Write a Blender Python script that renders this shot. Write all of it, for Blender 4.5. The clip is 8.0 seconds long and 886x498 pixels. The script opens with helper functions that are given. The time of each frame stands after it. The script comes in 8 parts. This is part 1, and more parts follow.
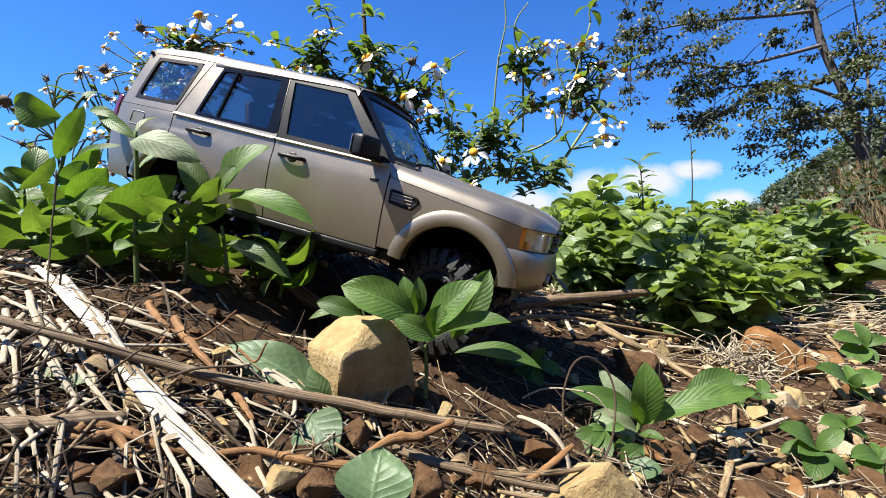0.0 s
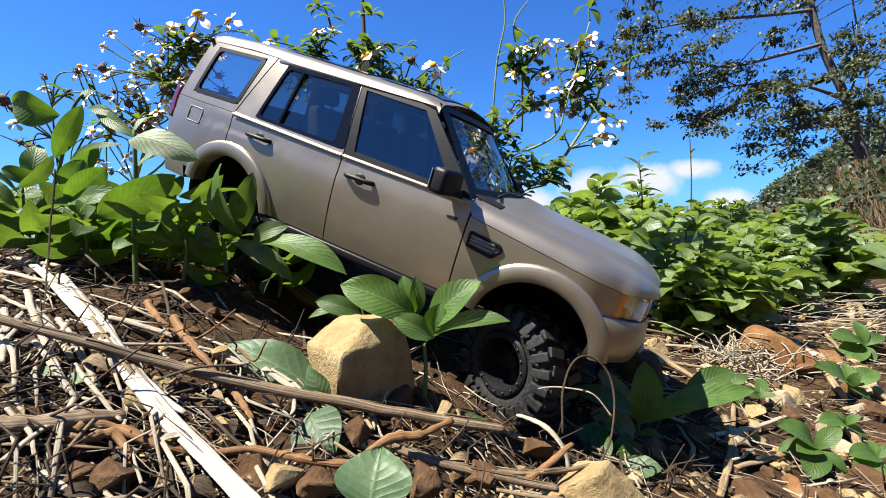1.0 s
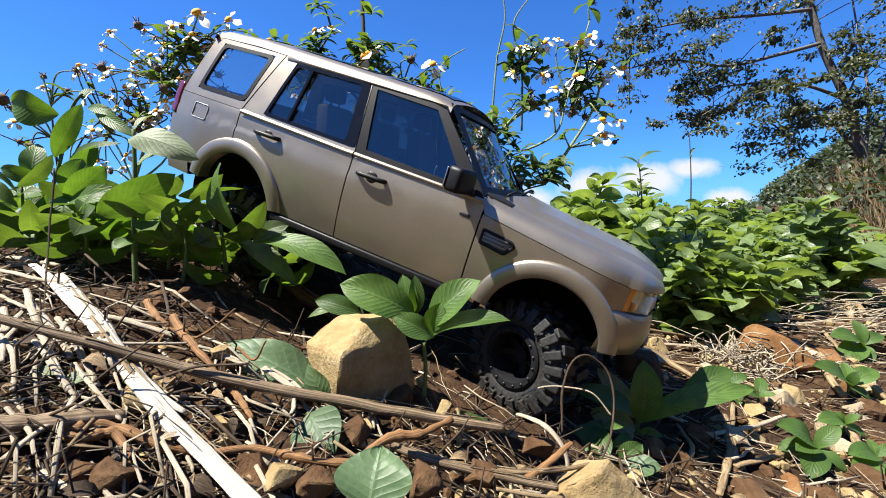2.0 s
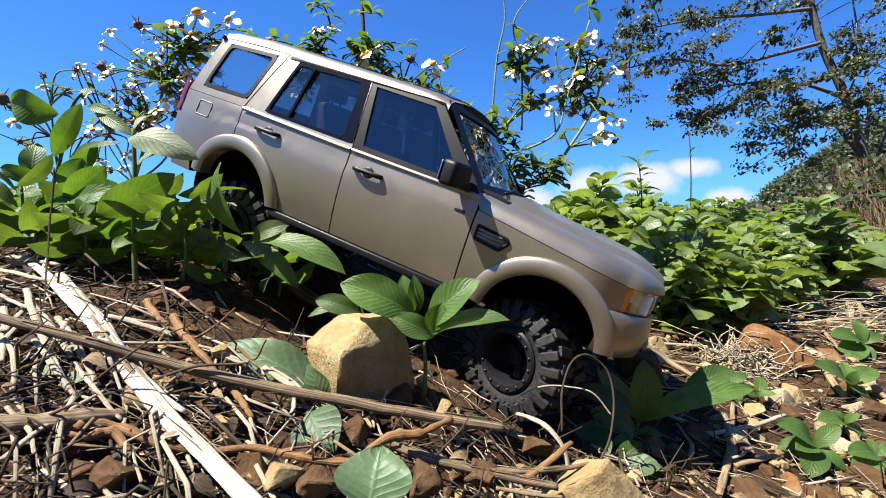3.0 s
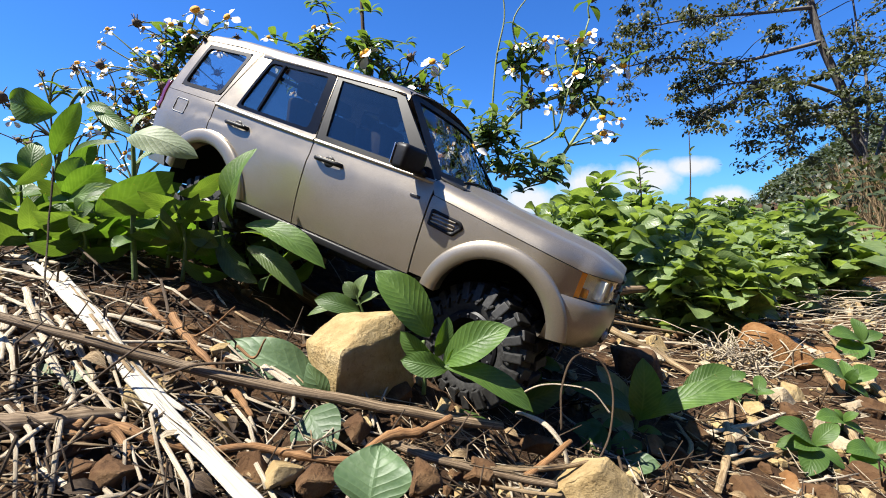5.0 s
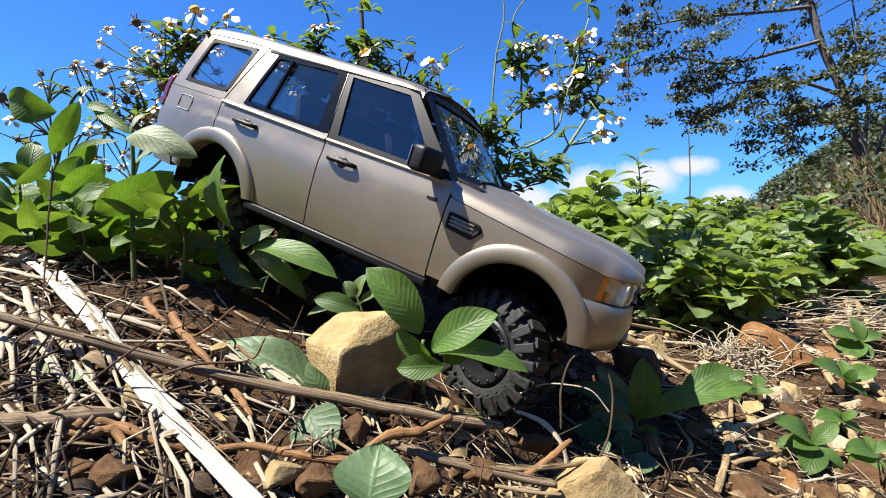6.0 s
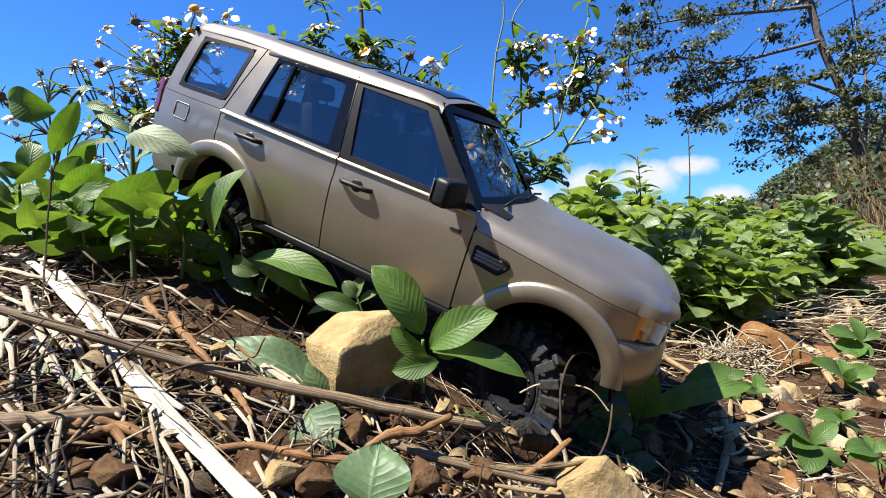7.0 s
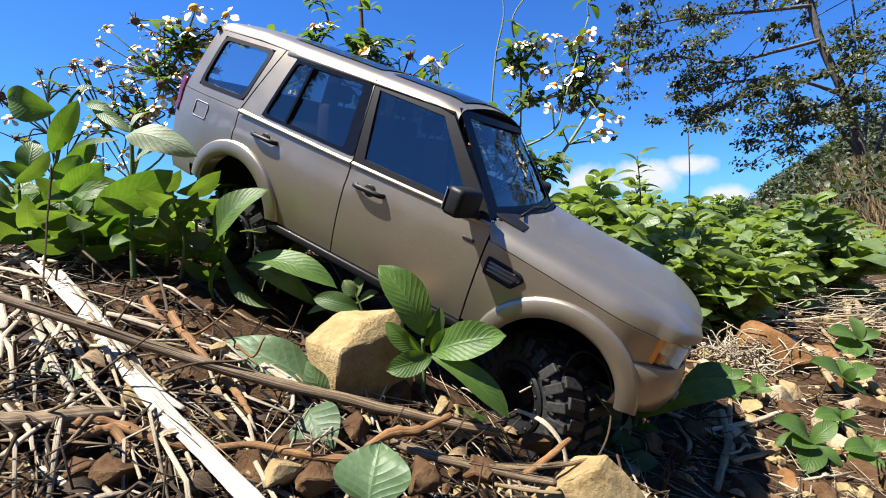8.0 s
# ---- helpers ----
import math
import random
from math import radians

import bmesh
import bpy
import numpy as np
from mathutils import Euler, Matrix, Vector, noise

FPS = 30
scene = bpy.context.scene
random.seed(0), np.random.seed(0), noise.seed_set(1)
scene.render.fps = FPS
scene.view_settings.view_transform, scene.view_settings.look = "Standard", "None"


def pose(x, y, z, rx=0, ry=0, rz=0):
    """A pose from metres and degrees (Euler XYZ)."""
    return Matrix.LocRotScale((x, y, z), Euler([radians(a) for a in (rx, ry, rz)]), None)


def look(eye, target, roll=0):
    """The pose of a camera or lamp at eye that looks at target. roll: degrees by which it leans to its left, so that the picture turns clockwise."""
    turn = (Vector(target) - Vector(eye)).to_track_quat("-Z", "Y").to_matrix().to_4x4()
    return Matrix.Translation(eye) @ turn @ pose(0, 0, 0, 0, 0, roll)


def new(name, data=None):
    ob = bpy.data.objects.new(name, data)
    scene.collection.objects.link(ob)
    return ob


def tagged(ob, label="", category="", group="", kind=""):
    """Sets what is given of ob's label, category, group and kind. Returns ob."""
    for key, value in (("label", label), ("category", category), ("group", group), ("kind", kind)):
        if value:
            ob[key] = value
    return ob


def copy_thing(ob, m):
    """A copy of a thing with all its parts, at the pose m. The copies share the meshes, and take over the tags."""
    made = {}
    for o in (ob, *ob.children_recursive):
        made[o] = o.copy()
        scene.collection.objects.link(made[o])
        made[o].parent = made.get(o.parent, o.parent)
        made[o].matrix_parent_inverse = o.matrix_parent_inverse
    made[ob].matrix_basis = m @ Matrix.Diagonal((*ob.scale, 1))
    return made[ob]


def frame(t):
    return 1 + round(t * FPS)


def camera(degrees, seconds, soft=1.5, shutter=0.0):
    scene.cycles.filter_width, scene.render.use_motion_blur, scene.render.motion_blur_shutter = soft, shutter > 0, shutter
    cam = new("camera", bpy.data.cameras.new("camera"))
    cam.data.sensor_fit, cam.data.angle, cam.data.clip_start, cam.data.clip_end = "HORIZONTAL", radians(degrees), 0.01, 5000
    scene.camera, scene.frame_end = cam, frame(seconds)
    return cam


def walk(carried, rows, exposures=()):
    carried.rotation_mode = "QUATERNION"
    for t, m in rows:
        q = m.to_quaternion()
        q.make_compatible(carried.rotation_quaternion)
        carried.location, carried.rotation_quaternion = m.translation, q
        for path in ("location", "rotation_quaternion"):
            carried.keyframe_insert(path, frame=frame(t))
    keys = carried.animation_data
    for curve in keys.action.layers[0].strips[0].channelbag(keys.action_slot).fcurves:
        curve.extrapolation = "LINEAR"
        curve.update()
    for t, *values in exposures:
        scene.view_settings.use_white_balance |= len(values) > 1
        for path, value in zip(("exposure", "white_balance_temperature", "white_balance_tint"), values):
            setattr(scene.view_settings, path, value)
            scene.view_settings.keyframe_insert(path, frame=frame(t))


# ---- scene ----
CAR_ROWS = [
    (0, pose(0.0096, 0.4362, 0.0624, -0.99, 13.29, -17.27)),
    (0.2, pose(0.0162, 0.4392, 0.0629, 0.08, 13.21, -16.49)),
    (0.5, pose(0.0339, 0.4259, 0.0612, 1.25, 13.62, -17.99)),
    (0.6, pose(0.0432, 0.4228, 0.0585, 1.93, 14.08, -17.85)),
    (0.8, pose(0.0715, 0.4002, 0.0415, 2.68, 17.90, -20.39)),
    (1, pose(0.0715, 0.3936, 0.0329, 2.58, 19.09, -21.47)),
    (1.5, pose(0.0797, 0.4047, 0.0347, 3.28, 19.05, -18.55)),
    (3, pose(0.0739, 0.3925, 0.0321, -0.28, 19.38, -21.70)),
    (3.2, pose(0.0714, 0.3871, 0.0298, -1.93, 19.01, -22.00)),
    (3.5, pose(0.0245, 0.3845, 0.0427, -4.93, 16.84, -25.85)),
    (3.7, pose(-0.0072, 0.3972, 0.0649, -4.60, 13.15, -27.38)),
    (3.8, pose(-0.0166, 0.3916, 0.0668, -4.63, 12.29, -28.84)),
    (4, pose(-0.0149, 0.3861, 0.0640, -4.75, 12.40, -28.50)),
    (4.2, pose(-0.0155, 0.3848, 0.0618, -5.50, 12.68, -28.32)),
    (4.4, pose(-0.0015, 0.3839, 0.0519, -6.75, 15.00, -27.34)),
    (4.5, pose(0.0205, 0.3797, 0.0395, -5.91, 17.68, -26.47)),
    (4.7, pose(0.0357, 0.3817, 0.0352, -5.22, 18.23, -25.29)),
    (5.8, pose(0.0552, 0.3792, 0.0364, -3.02, 18.47, -23.93)),
    (6, pose(0.0556, 0.3799, 0.0364, -2.53, 18.68, -23.62)),
    (6.2, pose(0.0628, 0.3789, 0.0302, 0.43, 19.16, -21.74)),
    (6.5, pose(0.0678, 0.3774, 0.0321, 3.03, 19.53, -22.07)),
    (7, pose(0.0762, 0.3744, 0.0269, 5.67, 20.11, -21.49)),
    (7.5, pose(0.0814, 0.3680, 0.0221, 5.64, 21.20, -23.04)),
    (8, pose(0.0847, 0.3622, 0.0184, 4.88, 21.78, -24.48)),
]

cam = camera(91.78, 8.0, soft=1.0)
walk(cam, [
    (0.0, pose(0, 0, 0.15, 85.80, 0, 0.00)),
    (1.5, pose(0, 0, 0.15, 85.61, 0, -0.13)),
    (3.0, pose(0, 0, 0.15, 85.50, 0, -0.15)),
    (4.5, pose(0, 0, 0.15, 85.37, 0, -0.19)),
    (6.0, pose(0, 0, 0.15, 85.27, 0, -0.26)),
    (8.0, pose(0, 0, 0.15, 85.13, 0, -0.32)),
], exposures=[(0.0, 1.70), (8.0, 1.70)])

# ---- daylight ----
SUN = Vector((-0.47, -0.12, 0.875)).normalized()
world = bpy.data.worlds.new("sky")
scene.world = world
world.use_nodes = True


def build_sky():
    nt = world.node_tree
    nt.nodes.clear()
    out = nt.nodes.new("ShaderNodeOutputWorld")
    bg = nt.nodes.new("ShaderNodeBackground")
    sky = nt.nodes.new("ShaderNodeTexSky")
    sky.sky_type = "NISHITA"
    sky.sun_disc = False
    sky.sun_elevation = math.asin(SUN.z)
    sky.sun_rotation = math.atan2(SUN.x, SUN.y)
    sky.air_density, sky.dust_density, sky.ozone_density = 1.0, 0.35, 4.0
    deep = nt.nodes.new("ShaderNodeMix")
    deep.data_type, deep.blend_type = "RGBA", "MULTIPLY"
    deep.inputs["Factor"].default_value = 1.0
    deep.inputs["B"].default_value = (0.295, 0.69, 1.27, 1)
    nt.links.new(sky.outputs[0], deep.inputs["A"])
    # a few low fair-weather puffs: (azimuth slope, height, width, height of the puff)
    tc = nt.nodes.new("ShaderNodeTexCoord")
    no = nt.nodes.new("ShaderNodeTexNoise")
    no.inputs["Scale"].default_value = 26
    no.inputs["Detail"].default_value = 6
    no.inputs["Roughness"].default_value = 0.6
    nt.links.new(tc.outputs["Generated"], no.inputs["Vector"])
    total = None
    for a, z, w, h in ((0.345, 0.062, 0.085, 0.062), (0.475, 0.074, 0.095, 0.052), (0.575, 0.094, 0.070, 0.030), (0.665, 0.030, 0.060, 0.034), (0.20, 0.030, 0.085, 0.050),
                       (-1.3, 0.08, 0.12, 0.04), (-2.6, 0.06, 0.16, 0.05), (2.4, 0.07, 0.14, 0.04), (3.6, 0.09, 0.12, 0.05)):
        g = math.atan(a) if abs(a) < 1 else a
        mp = nt.nodes.new("ShaderNodeMapping")
        mp.vector_type = "TEXTURE"
        mp.inputs["Location"].default_value = (math.sin(g) * math.sqrt(1 - z * z), math.cos(g) * math.sqrt(1 - z * z), z)
        mp.inputs["Rotation"].default_value = (0, 0, -g)
        mp.inputs["Scale"].default_value = (w, 0.2, h)
        nt.links.new(tc.outputs["Generated"], mp.inputs[0])
        ln = nt.nodes.new("ShaderNodeVectorMath")
        ln.operation = "LENGTH"
        nt.links.new(mp.outputs[0], ln.inputs[0])
        inv = nt.nodes.new("ShaderNodeMath")
        inv.operation = "SUBTRACT"
        inv.use_clamp = True
        inv.inputs[0].default_value = 1.0
        nt.links.new(ln.outputs["Value"], inv.inputs[1])
        if total is None:
            total = inv.outputs[0]
        else:
            mx = nt.nodes.new("ShaderNodeMath")
            mx.operation = "MAXIMUM"
            nt.links.new(total, mx.inputs[0])
            nt.links.new(inv.outputs[0], mx.inputs[1])
            total = mx.outputs[0]
    add = nt.nodes.new("ShaderNodeMath")
    add.operation = "MULTIPLY_ADD"
    nt.links.new(total, add.inputs[0])
    add.inputs[1].default_value = 1.5
    nt.links.new(no.outputs["Fac"], add.inputs[2])
    cut = nt.nodes.new("ShaderNodeMapRange")
    cut.inputs["From Min"].default_value = 0.78
    cut.inputs["From Max"].default_value = 1.45
    nt.links.new(add.outputs[0], cut.inputs["Value"])
    mix = nt.nodes.new("ShaderNodeMix")
    mix.data_type = "RGBA"
    nt.links.new(cut.outputs[0], mix.inputs["Factor"])
    nt.links.new(deep.outputs["Result"], mix.inputs["A"])
    mix.inputs["B"].default_value = (5.6, 5.8, 6.1, 1)
    nt.links.new(mix.outputs["Result"], bg.inputs["Color"])
    bg.inputs["Strength"].default_value = 0.050
    nt.links.new(bg.outputs[0], out.inputs["Surface"])


build_sky()
sun = new("sun", bpy.data.lights.new("sun", "SUN"))
sun.data.energy, sun.data.angle, sun.data.color = 4.8, radians(0.53), (1.0, 0.95, 0.86)
sun.matrix_world = look(SUN * 20, (0, 0, 0))


# ---- materials ----
def nodes_of(name):
    m = bpy.data.materials.new(name)
    m.use_nodes = True
    nt = m.node_tree
    return m, nt, nt.nodes["Principled BSDF"], nt.nodes["Material Output"]


def noise_node(nt, scale, detail=5.0, rough=0.55, coord="Object", stretch=None):
    tc = nt.nodes.new("ShaderNodeTexCoord")
    src = tc.outputs[coord]
    if stretch:
        mp = nt.nodes.new("ShaderNodeMapping")
        mp.inputs["Scale"].default_value = stretch
        nt.links.new(src, mp.inputs[0])
        src = mp.outputs[0]
    n = nt.nodes.new("ShaderNodeTexNoise")
    n.inputs["Scale"].default_value, n.inputs["Detail"].default_value, n.inputs["Roughness"].default_value = scale, detail, rough
    nt.links.new(src, n.inputs["Vector"])
    return n.outputs["Fac"]


def ramp(nt, fac, stops):
    r = nt.nodes.new("ShaderNodeValToRGB")
    els = r.color_ramp.elements
    while len(els) < len(stops):
        els.new(0.5)
    for e, (p, c) in zip(els, stops):
        e.position, e.color = p, (*c, 1)
    nt.links.new(fac, r.inputs[0])
    return r.outputs[0]


def mixed(nt, fac, a, b, mode="MIX"):
    m = nt.nodes.new("ShaderNodeMix")
    m.data_type, m.blend_type = "RGBA", mode
    for key, v in (("Factor", fac), ("A", a), ("B", b)):
        if isinstance(v, (int, float)):
            m.inputs[key].default_value = v
        elif isinstance(v, tuple):
            m.inputs[key].default_value = (*v, 1)
        else:
            nt.links.new(v, m.inputs[key])
    return m.outputs["Result"]


def calc(nt, op, a, b=0.0):
    m = nt.nodes.new("ShaderNodeMath")
    m.operation = op
    for i, v in enumerate((a, b)):
        if isinstance(v, (int, float)):
            m.inputs[i].default_value = v
        else:
            nt.links.new(v, m.inputs[i])
    return m.outputs[0]


def bump(nt, bsdf, height, strength, dist):
    b = nt.nodes.new("ShaderNodeBump")
    b.inputs["Strength"].default_value, b.inputs["Distance"].default_value = strength, dist
    nt.links.new(height, b.inputs["Height"])
    nt.links.new(b.outputs[0], bsdf.inputs["Normal"])


def island_random(nt):
    return nt.nodes.new("ShaderNodeNewGeometry").outputs["Random Per Island"]


def object_random(nt):
    return nt.nodes.new("ShaderNodeObjectInfo").outputs["Random"]


def plain_material(name, color, rough, metal=0.0, grain=0.0, scale=300.0, coat=0.0, spec=0.5):
    m, nt, b, _ = nodes_of(name)
    f = noise_node(nt, scale)
    lo = tuple(c * (1 - grain) for c in color)
    hi = tuple(min(1, c * (1 + grain)) for c in color)
    nt.links.new(ramp(nt, f, [(0.3, lo), (0.7, hi)]), b.inputs["Base Color"])
    b.inputs["Roughness"].default_value, b.inputs["Metallic"].default_value = rough, metal
    b.inputs["Coat Weight"].default_value = coat
    b.inputs["Coat Roughness"].default_value = 0.08
    b.inputs["Specular IOR Level"].default_value = spec
    return m


def paint_material():
    m, nt, b, _ = nodes_of("champagne_paint")
    flake = noise_node(nt, 2600, 2)
    dust = noise_node(nt, 38, 6, 0.65)
    col = ramp(nt, flake, [(0.35, (0.250, 0.214, 0.163)), (0.68, (0.362, 0.316, 0.248))])
    col = mixed(nt, ramp(nt, dust, [(0.5, (0, 0, 0)), (0.8, (0.18, 0.18, 0.18))]), col, (0.42, 0.37, 0.29))
    nt.links.new(col, b.inputs["Base Color"])
    b.inputs["Metallic"].default_value = 0.78
    nt.links.new(ramp(nt, dust, [(0.3, (0.36, 0.36, 0.36)), (0.8, (0.44, 0.44, 0.44))]), b.inputs["Roughness"])
    b.inputs["Coat Weight"].default_value = 0.22
    b.inputs["Coat Roughness"].default_value = 0.10
    bump(nt, b, flake, 0.05, 0.0004)
    return m


def glass_material(name, tint, gloss_tint=(1, 1, 1)):
    m, nt, b, out = nodes_of(name)
    nt.nodes.remove(b)
    tr = nt.nodes.new("ShaderNodeBsdfTransparent")
    tr.inputs[0].default_value = (*tint, 1)
    gl = nt.nodes.new("ShaderNodeBsdfGlossy")
    gl.inputs["Roughness"].default_value = 0.04
    lw = nt.nodes.new("ShaderNodeLayerWeight")
    lw.inputs[0].default_value = 0.5
    fac = calc(nt, "ADD", 0.11, calc(nt, "MULTIPLY", calc(nt, "POWER", lw.outputs["Facing"], 3.5), 0.75))
    mx = nt.nodes.new("ShaderNodeMixShader")
    nt.links.new(fac, mx.inputs[0])
    nt.links.new(tr.outputs[0], mx.inputs[1])
    nt.links.new(gl.outputs[0], mx.inputs[2])
    nt.links.new(mx.outputs[0], out.inputs["Surface"])
    return m


def leaf_material(name, dark, light, vein=6.0, glow=0.48, rough=0.48, sheen=0.0):
    """Veined leaf: reads the leaf's own UV (u along, v across)."""
    m, nt, b, out = nodes_of(name)
    uv = nt.nodes.new("ShaderNodeUVMap")
    sep = nt.nodes.new("ShaderNodeSeparateXYZ")
    nt.links.new(uv.outputs[0], sep.inputs[0])
    side = calc(nt, "ABSOLUTE", calc(nt, "SUBTRACT", sep.outputs[1], 0.5))
    ph = calc(nt, "ADD", calc(nt, "SUBTRACT", sep.outputs[0], calc(nt, "MULTIPLY", side, 0.55)), calc(nt, "MULTIPLY", noise_node(nt, 90, 3), 0.05))
    w = calc(nt, "SINE", calc(nt, "MULTIPLY", ph, vein * 6.283))
    ridge = calc(nt, "POWER", calc(nt, "ABSOLUTE", w), 0.35)
    mid = calc(nt, "MINIMUM", calc(nt, "MULTIPLY", side, 22.0), 1.0)
    height = calc(nt, "MULTIPLY", ridge, mid)
    n = noise_node(nt, 60, 5)
    base = ramp(nt, n, [(0.3, dark), (0.72, light)])
    base = mixed(nt, calc(nt, "MULTIPLY", calc(nt, "SUBTRACT", 1.0, height), 0.26), base, tuple(min(1, c * 1.4 + 0.02) for c in light))
    r = calc(nt, "FRACT", calc(nt, "ADD", island_random(nt), object_random(nt)))
    base = mixed(nt, calc(nt, "MULTIPLY", r, 0.55), base, tuple(c * 0.5 for c in dark))
    spot = noise_node(nt, 210, 3)
    base = mixed(nt, ramp(nt, spot, [(0.70, (0, 0, 0)), (0.76, (0.55, 0.55, 0.55))]), base, (0.16, 0.12, 0.04))
    nt.links.new(base, b.inputs["Base Color"])
    b.inputs["Roughness"].default_value = rough
    b.inputs["Specular IOR Level"].default_value = 0.4
    bump(nt, b, calc(nt, "ADD", height, calc(nt, "MULTIPLY", noise_node(nt, 420, 4), 0.8)), 0.30, 0.0011)
    tl = nt.nodes.new("ShaderNodeBsdfTranslucent")
    hue = nt.nodes.new("ShaderNodeHueSaturation")
    hue.inputs["Value"].default_value = 1.9
    nt.links.new(mixed(nt, 1.0, base, (1.0, 1.0, 0.35), "MULTIPLY"), hue.inputs["Color"])
    nt.links.new(hue.outputs[0], tl.inputs[0])
    mx = nt.nodes.new("ShaderNodeMixShader")
    mx.inputs[0].default_value = glow
    nt.links.new(b.outputs[0], mx.inputs[1])
    nt.links.new(tl.outputs[0], mx.inputs[2])
    nt.links.new(mx.outputs[0], out.inputs["Surface"])
    return m


def straw_material(name, lo, hi, rough=0.75):
    m, nt, b, _ = nodes_of(name)
    g = noise_node(nt, 5, 7, 0.65, "UV", (0.6, 4.5, 1))
    f = noise_node(nt, 240, 5, 0.6)
    c = ramp(nt, g, [(0.36, tuple(v * 0.55 for v in lo)), (0.46, lo), (0.60, hi)])
    c = mixed(nt, ramp(nt, f, [(0.45, (0, 0, 0)), (0.75, (0.5, 0.5, 0.5))]), c, tuple(v * 0.55 for v in lo))
    c = mixed(nt, calc(nt, "MULTIPLY", island_random(nt), 0.45), c, tuple(v * 0.6 for v in lo))
    nt.links.new(c, b.inputs["Base Color"])
    b.inputs["Roughness"].default_value = rough
    b.inputs["Specular IOR Level"].default_value = 0.3
    bump(nt, b, g, 0.7, 0.0010)
    return m


def earth_material():
    m, nt, b, _ = nodes_of("red_brown_earth")
    a = noise_node(nt, 9, 6, 0.6)
    f = noise_node(nt, 95, 8, 0.7)
    g = noise_node(nt, 420, 5, 0.7)
    c = ramp(nt, f, [(0.30, (0.013, 0.007, 0.004)), (0.52, (0.045, 0.025, 0.013)), (0.75, (0.150, 0.090, 0.048))])
    c = mixed(nt, ramp(nt, a, [(0.4, (0, 0, 0)), (0.65, (0.45, 0.45, 0.45))]), c, (0.080, 0.042, 0.019))
    nt.links.new(c, b.inputs["Base Color"])
    b.inputs["Roughness"].default_value = 0.95
    b.inputs["Specular IOR Level"].default_value = 0.15
    bump(nt, b, calc(nt, "ADD", f, calc(nt, "MULTIPLY", g, 0.4)), 0.9, 0.006)
    return m


def stone_material(name, lo, mid, hi):
    m, nt, b, _ = nodes_of(name)
    f = noise_node(nt, 55, 8, 0.65)
    g = noise_node(nt, 330, 6, 0.7)
    c = ramp(nt, f, [(0.28, lo), (0.5, mid), (0.72, hi)])
    c = mixed(nt, ramp(nt, g, [(0.56, (0, 0, 0)), (0.72, (0.6, 0.6, 0.6))]), c, tuple(v * 0.5 for v in lo))
    c = mixed(nt, calc(nt, "MULTIPLY", object_random(nt), 0.35), c, tuple(v * 0.7 for v in lo))
    nt.links.new(c, b.inputs["Base Color"])
    b.inputs["Roughness"].default_value = 0.9
    b.inputs["Specular IOR Level"].default_value = 0.2
    bump(nt, b, calc(nt, "ADD", f, g), 0.8, 0.0025)
    return m


PAINT = paint_material()
BLACK_GLOSS = plain_material("black_gloss_trim", (0.006, 0.006, 0.0065), 0.12, 0, 0.2, 200, 0.0, 0.3)
BLACK_MATT = plain_material("black_plastic", (0.010, 0.010, 0.011), 0.45, 0, 0.3, 500, 0.0, 0.18)
RUBBER = plain_material("tyre_rubber", (0.018, 0.0175, 0.0165), 0.6, 0, 0.6, 420, 0.0, 0.35)
SILVER = plain_material("satin_metal", (0.55, 0.55, 0.56), 0.28, 1.0, 0.1, 400)
DARK_METAL = plain_material("dark_metal", (0.03, 0.03, 0.033), 0.45, 0.5, 0.2, 400)
SEAT = plain_material("seat_plastic", (0.035, 0.034, 0.034), 0.5, 0, 0.2, 300)
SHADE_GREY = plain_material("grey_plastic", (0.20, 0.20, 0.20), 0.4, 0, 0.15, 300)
WINDOW = glass_material("tinted_window", (0.52, 0.525, 0.525))
CLEAR_WINDOW = glass_material("clear_window", (0.90, 0.91, 0.92))
SCREEN = glass_material("windscreen_glass", (0.95, 0.96, 0.96))
LENS_CLEAR = glass_material("headlamp_lens", (0.97, 0.96, 0.88))
AMBER = plain_material("amber_lens", (0.85, 0.30, 0.03), 0.15, 0, 0.1, 300, 0.5)
LAMP_BOWL = plain_material("lamp_bowl", (0.88, 0.82, 0.58), 0.25, 0.0, 0.15, 200)
RED_LENS = plain_material("red_lens", (0.10, 0.006, 0.006), 0.2, 0, 0.1, 300, 0.5)
EARTH = earth_material()
YELLOW_STONE = stone_material("yellow_sandstone", (0.20, 0.130, 0.054), (0.31, 0.225, 0.105), (0.40, 0.315, 0.175))
BROWN_STONE = stone_material("brown_stone", (0.045, 0.022, 0.010), (0.095, 0.050, 0.022), (0.17, 0.105, 0.052))
RUST_STONE = stone_material("rust_stone", (0.10, 0.045, 0.016), (0.19, 0.092, 0.034), (0.28, 0.165, 0.072))
PALE_STONE = stone_material("pale_stone", (0.24, 0.185, 0.115), (0.36, 0.29, 0.195), (0.46, 0.39, 0.28))
LEAF = leaf_material("broad_leaf", (0.046, 0.098, 0.016), (0.110, 0.195, 0.038), 6, 0.42)
LEAF_GREY = leaf_material("downy_leaf", (0.13, 0.17, 0.085), (0.25, 0.29, 0.18), 5, 0.25, 0.6)
LEAF_DARK = leaf_material("blue_green_leaf", (0.060, 0.110, 0.045), (0.125, 0.190, 0.085), 3.5, 0.3, 0.5)
LEAF_BED = leaf_material("bed_leaf", (0.085, 0.135, 0.042), (0.22, 0.285, 0.115), 4, 0.40, 0.36)
LEAF_SHRUB = leaf_material("shrub_leaf", (0.045, 0.080, 0.018), (0.115, 0.175, 0.045), 7, 0.4)
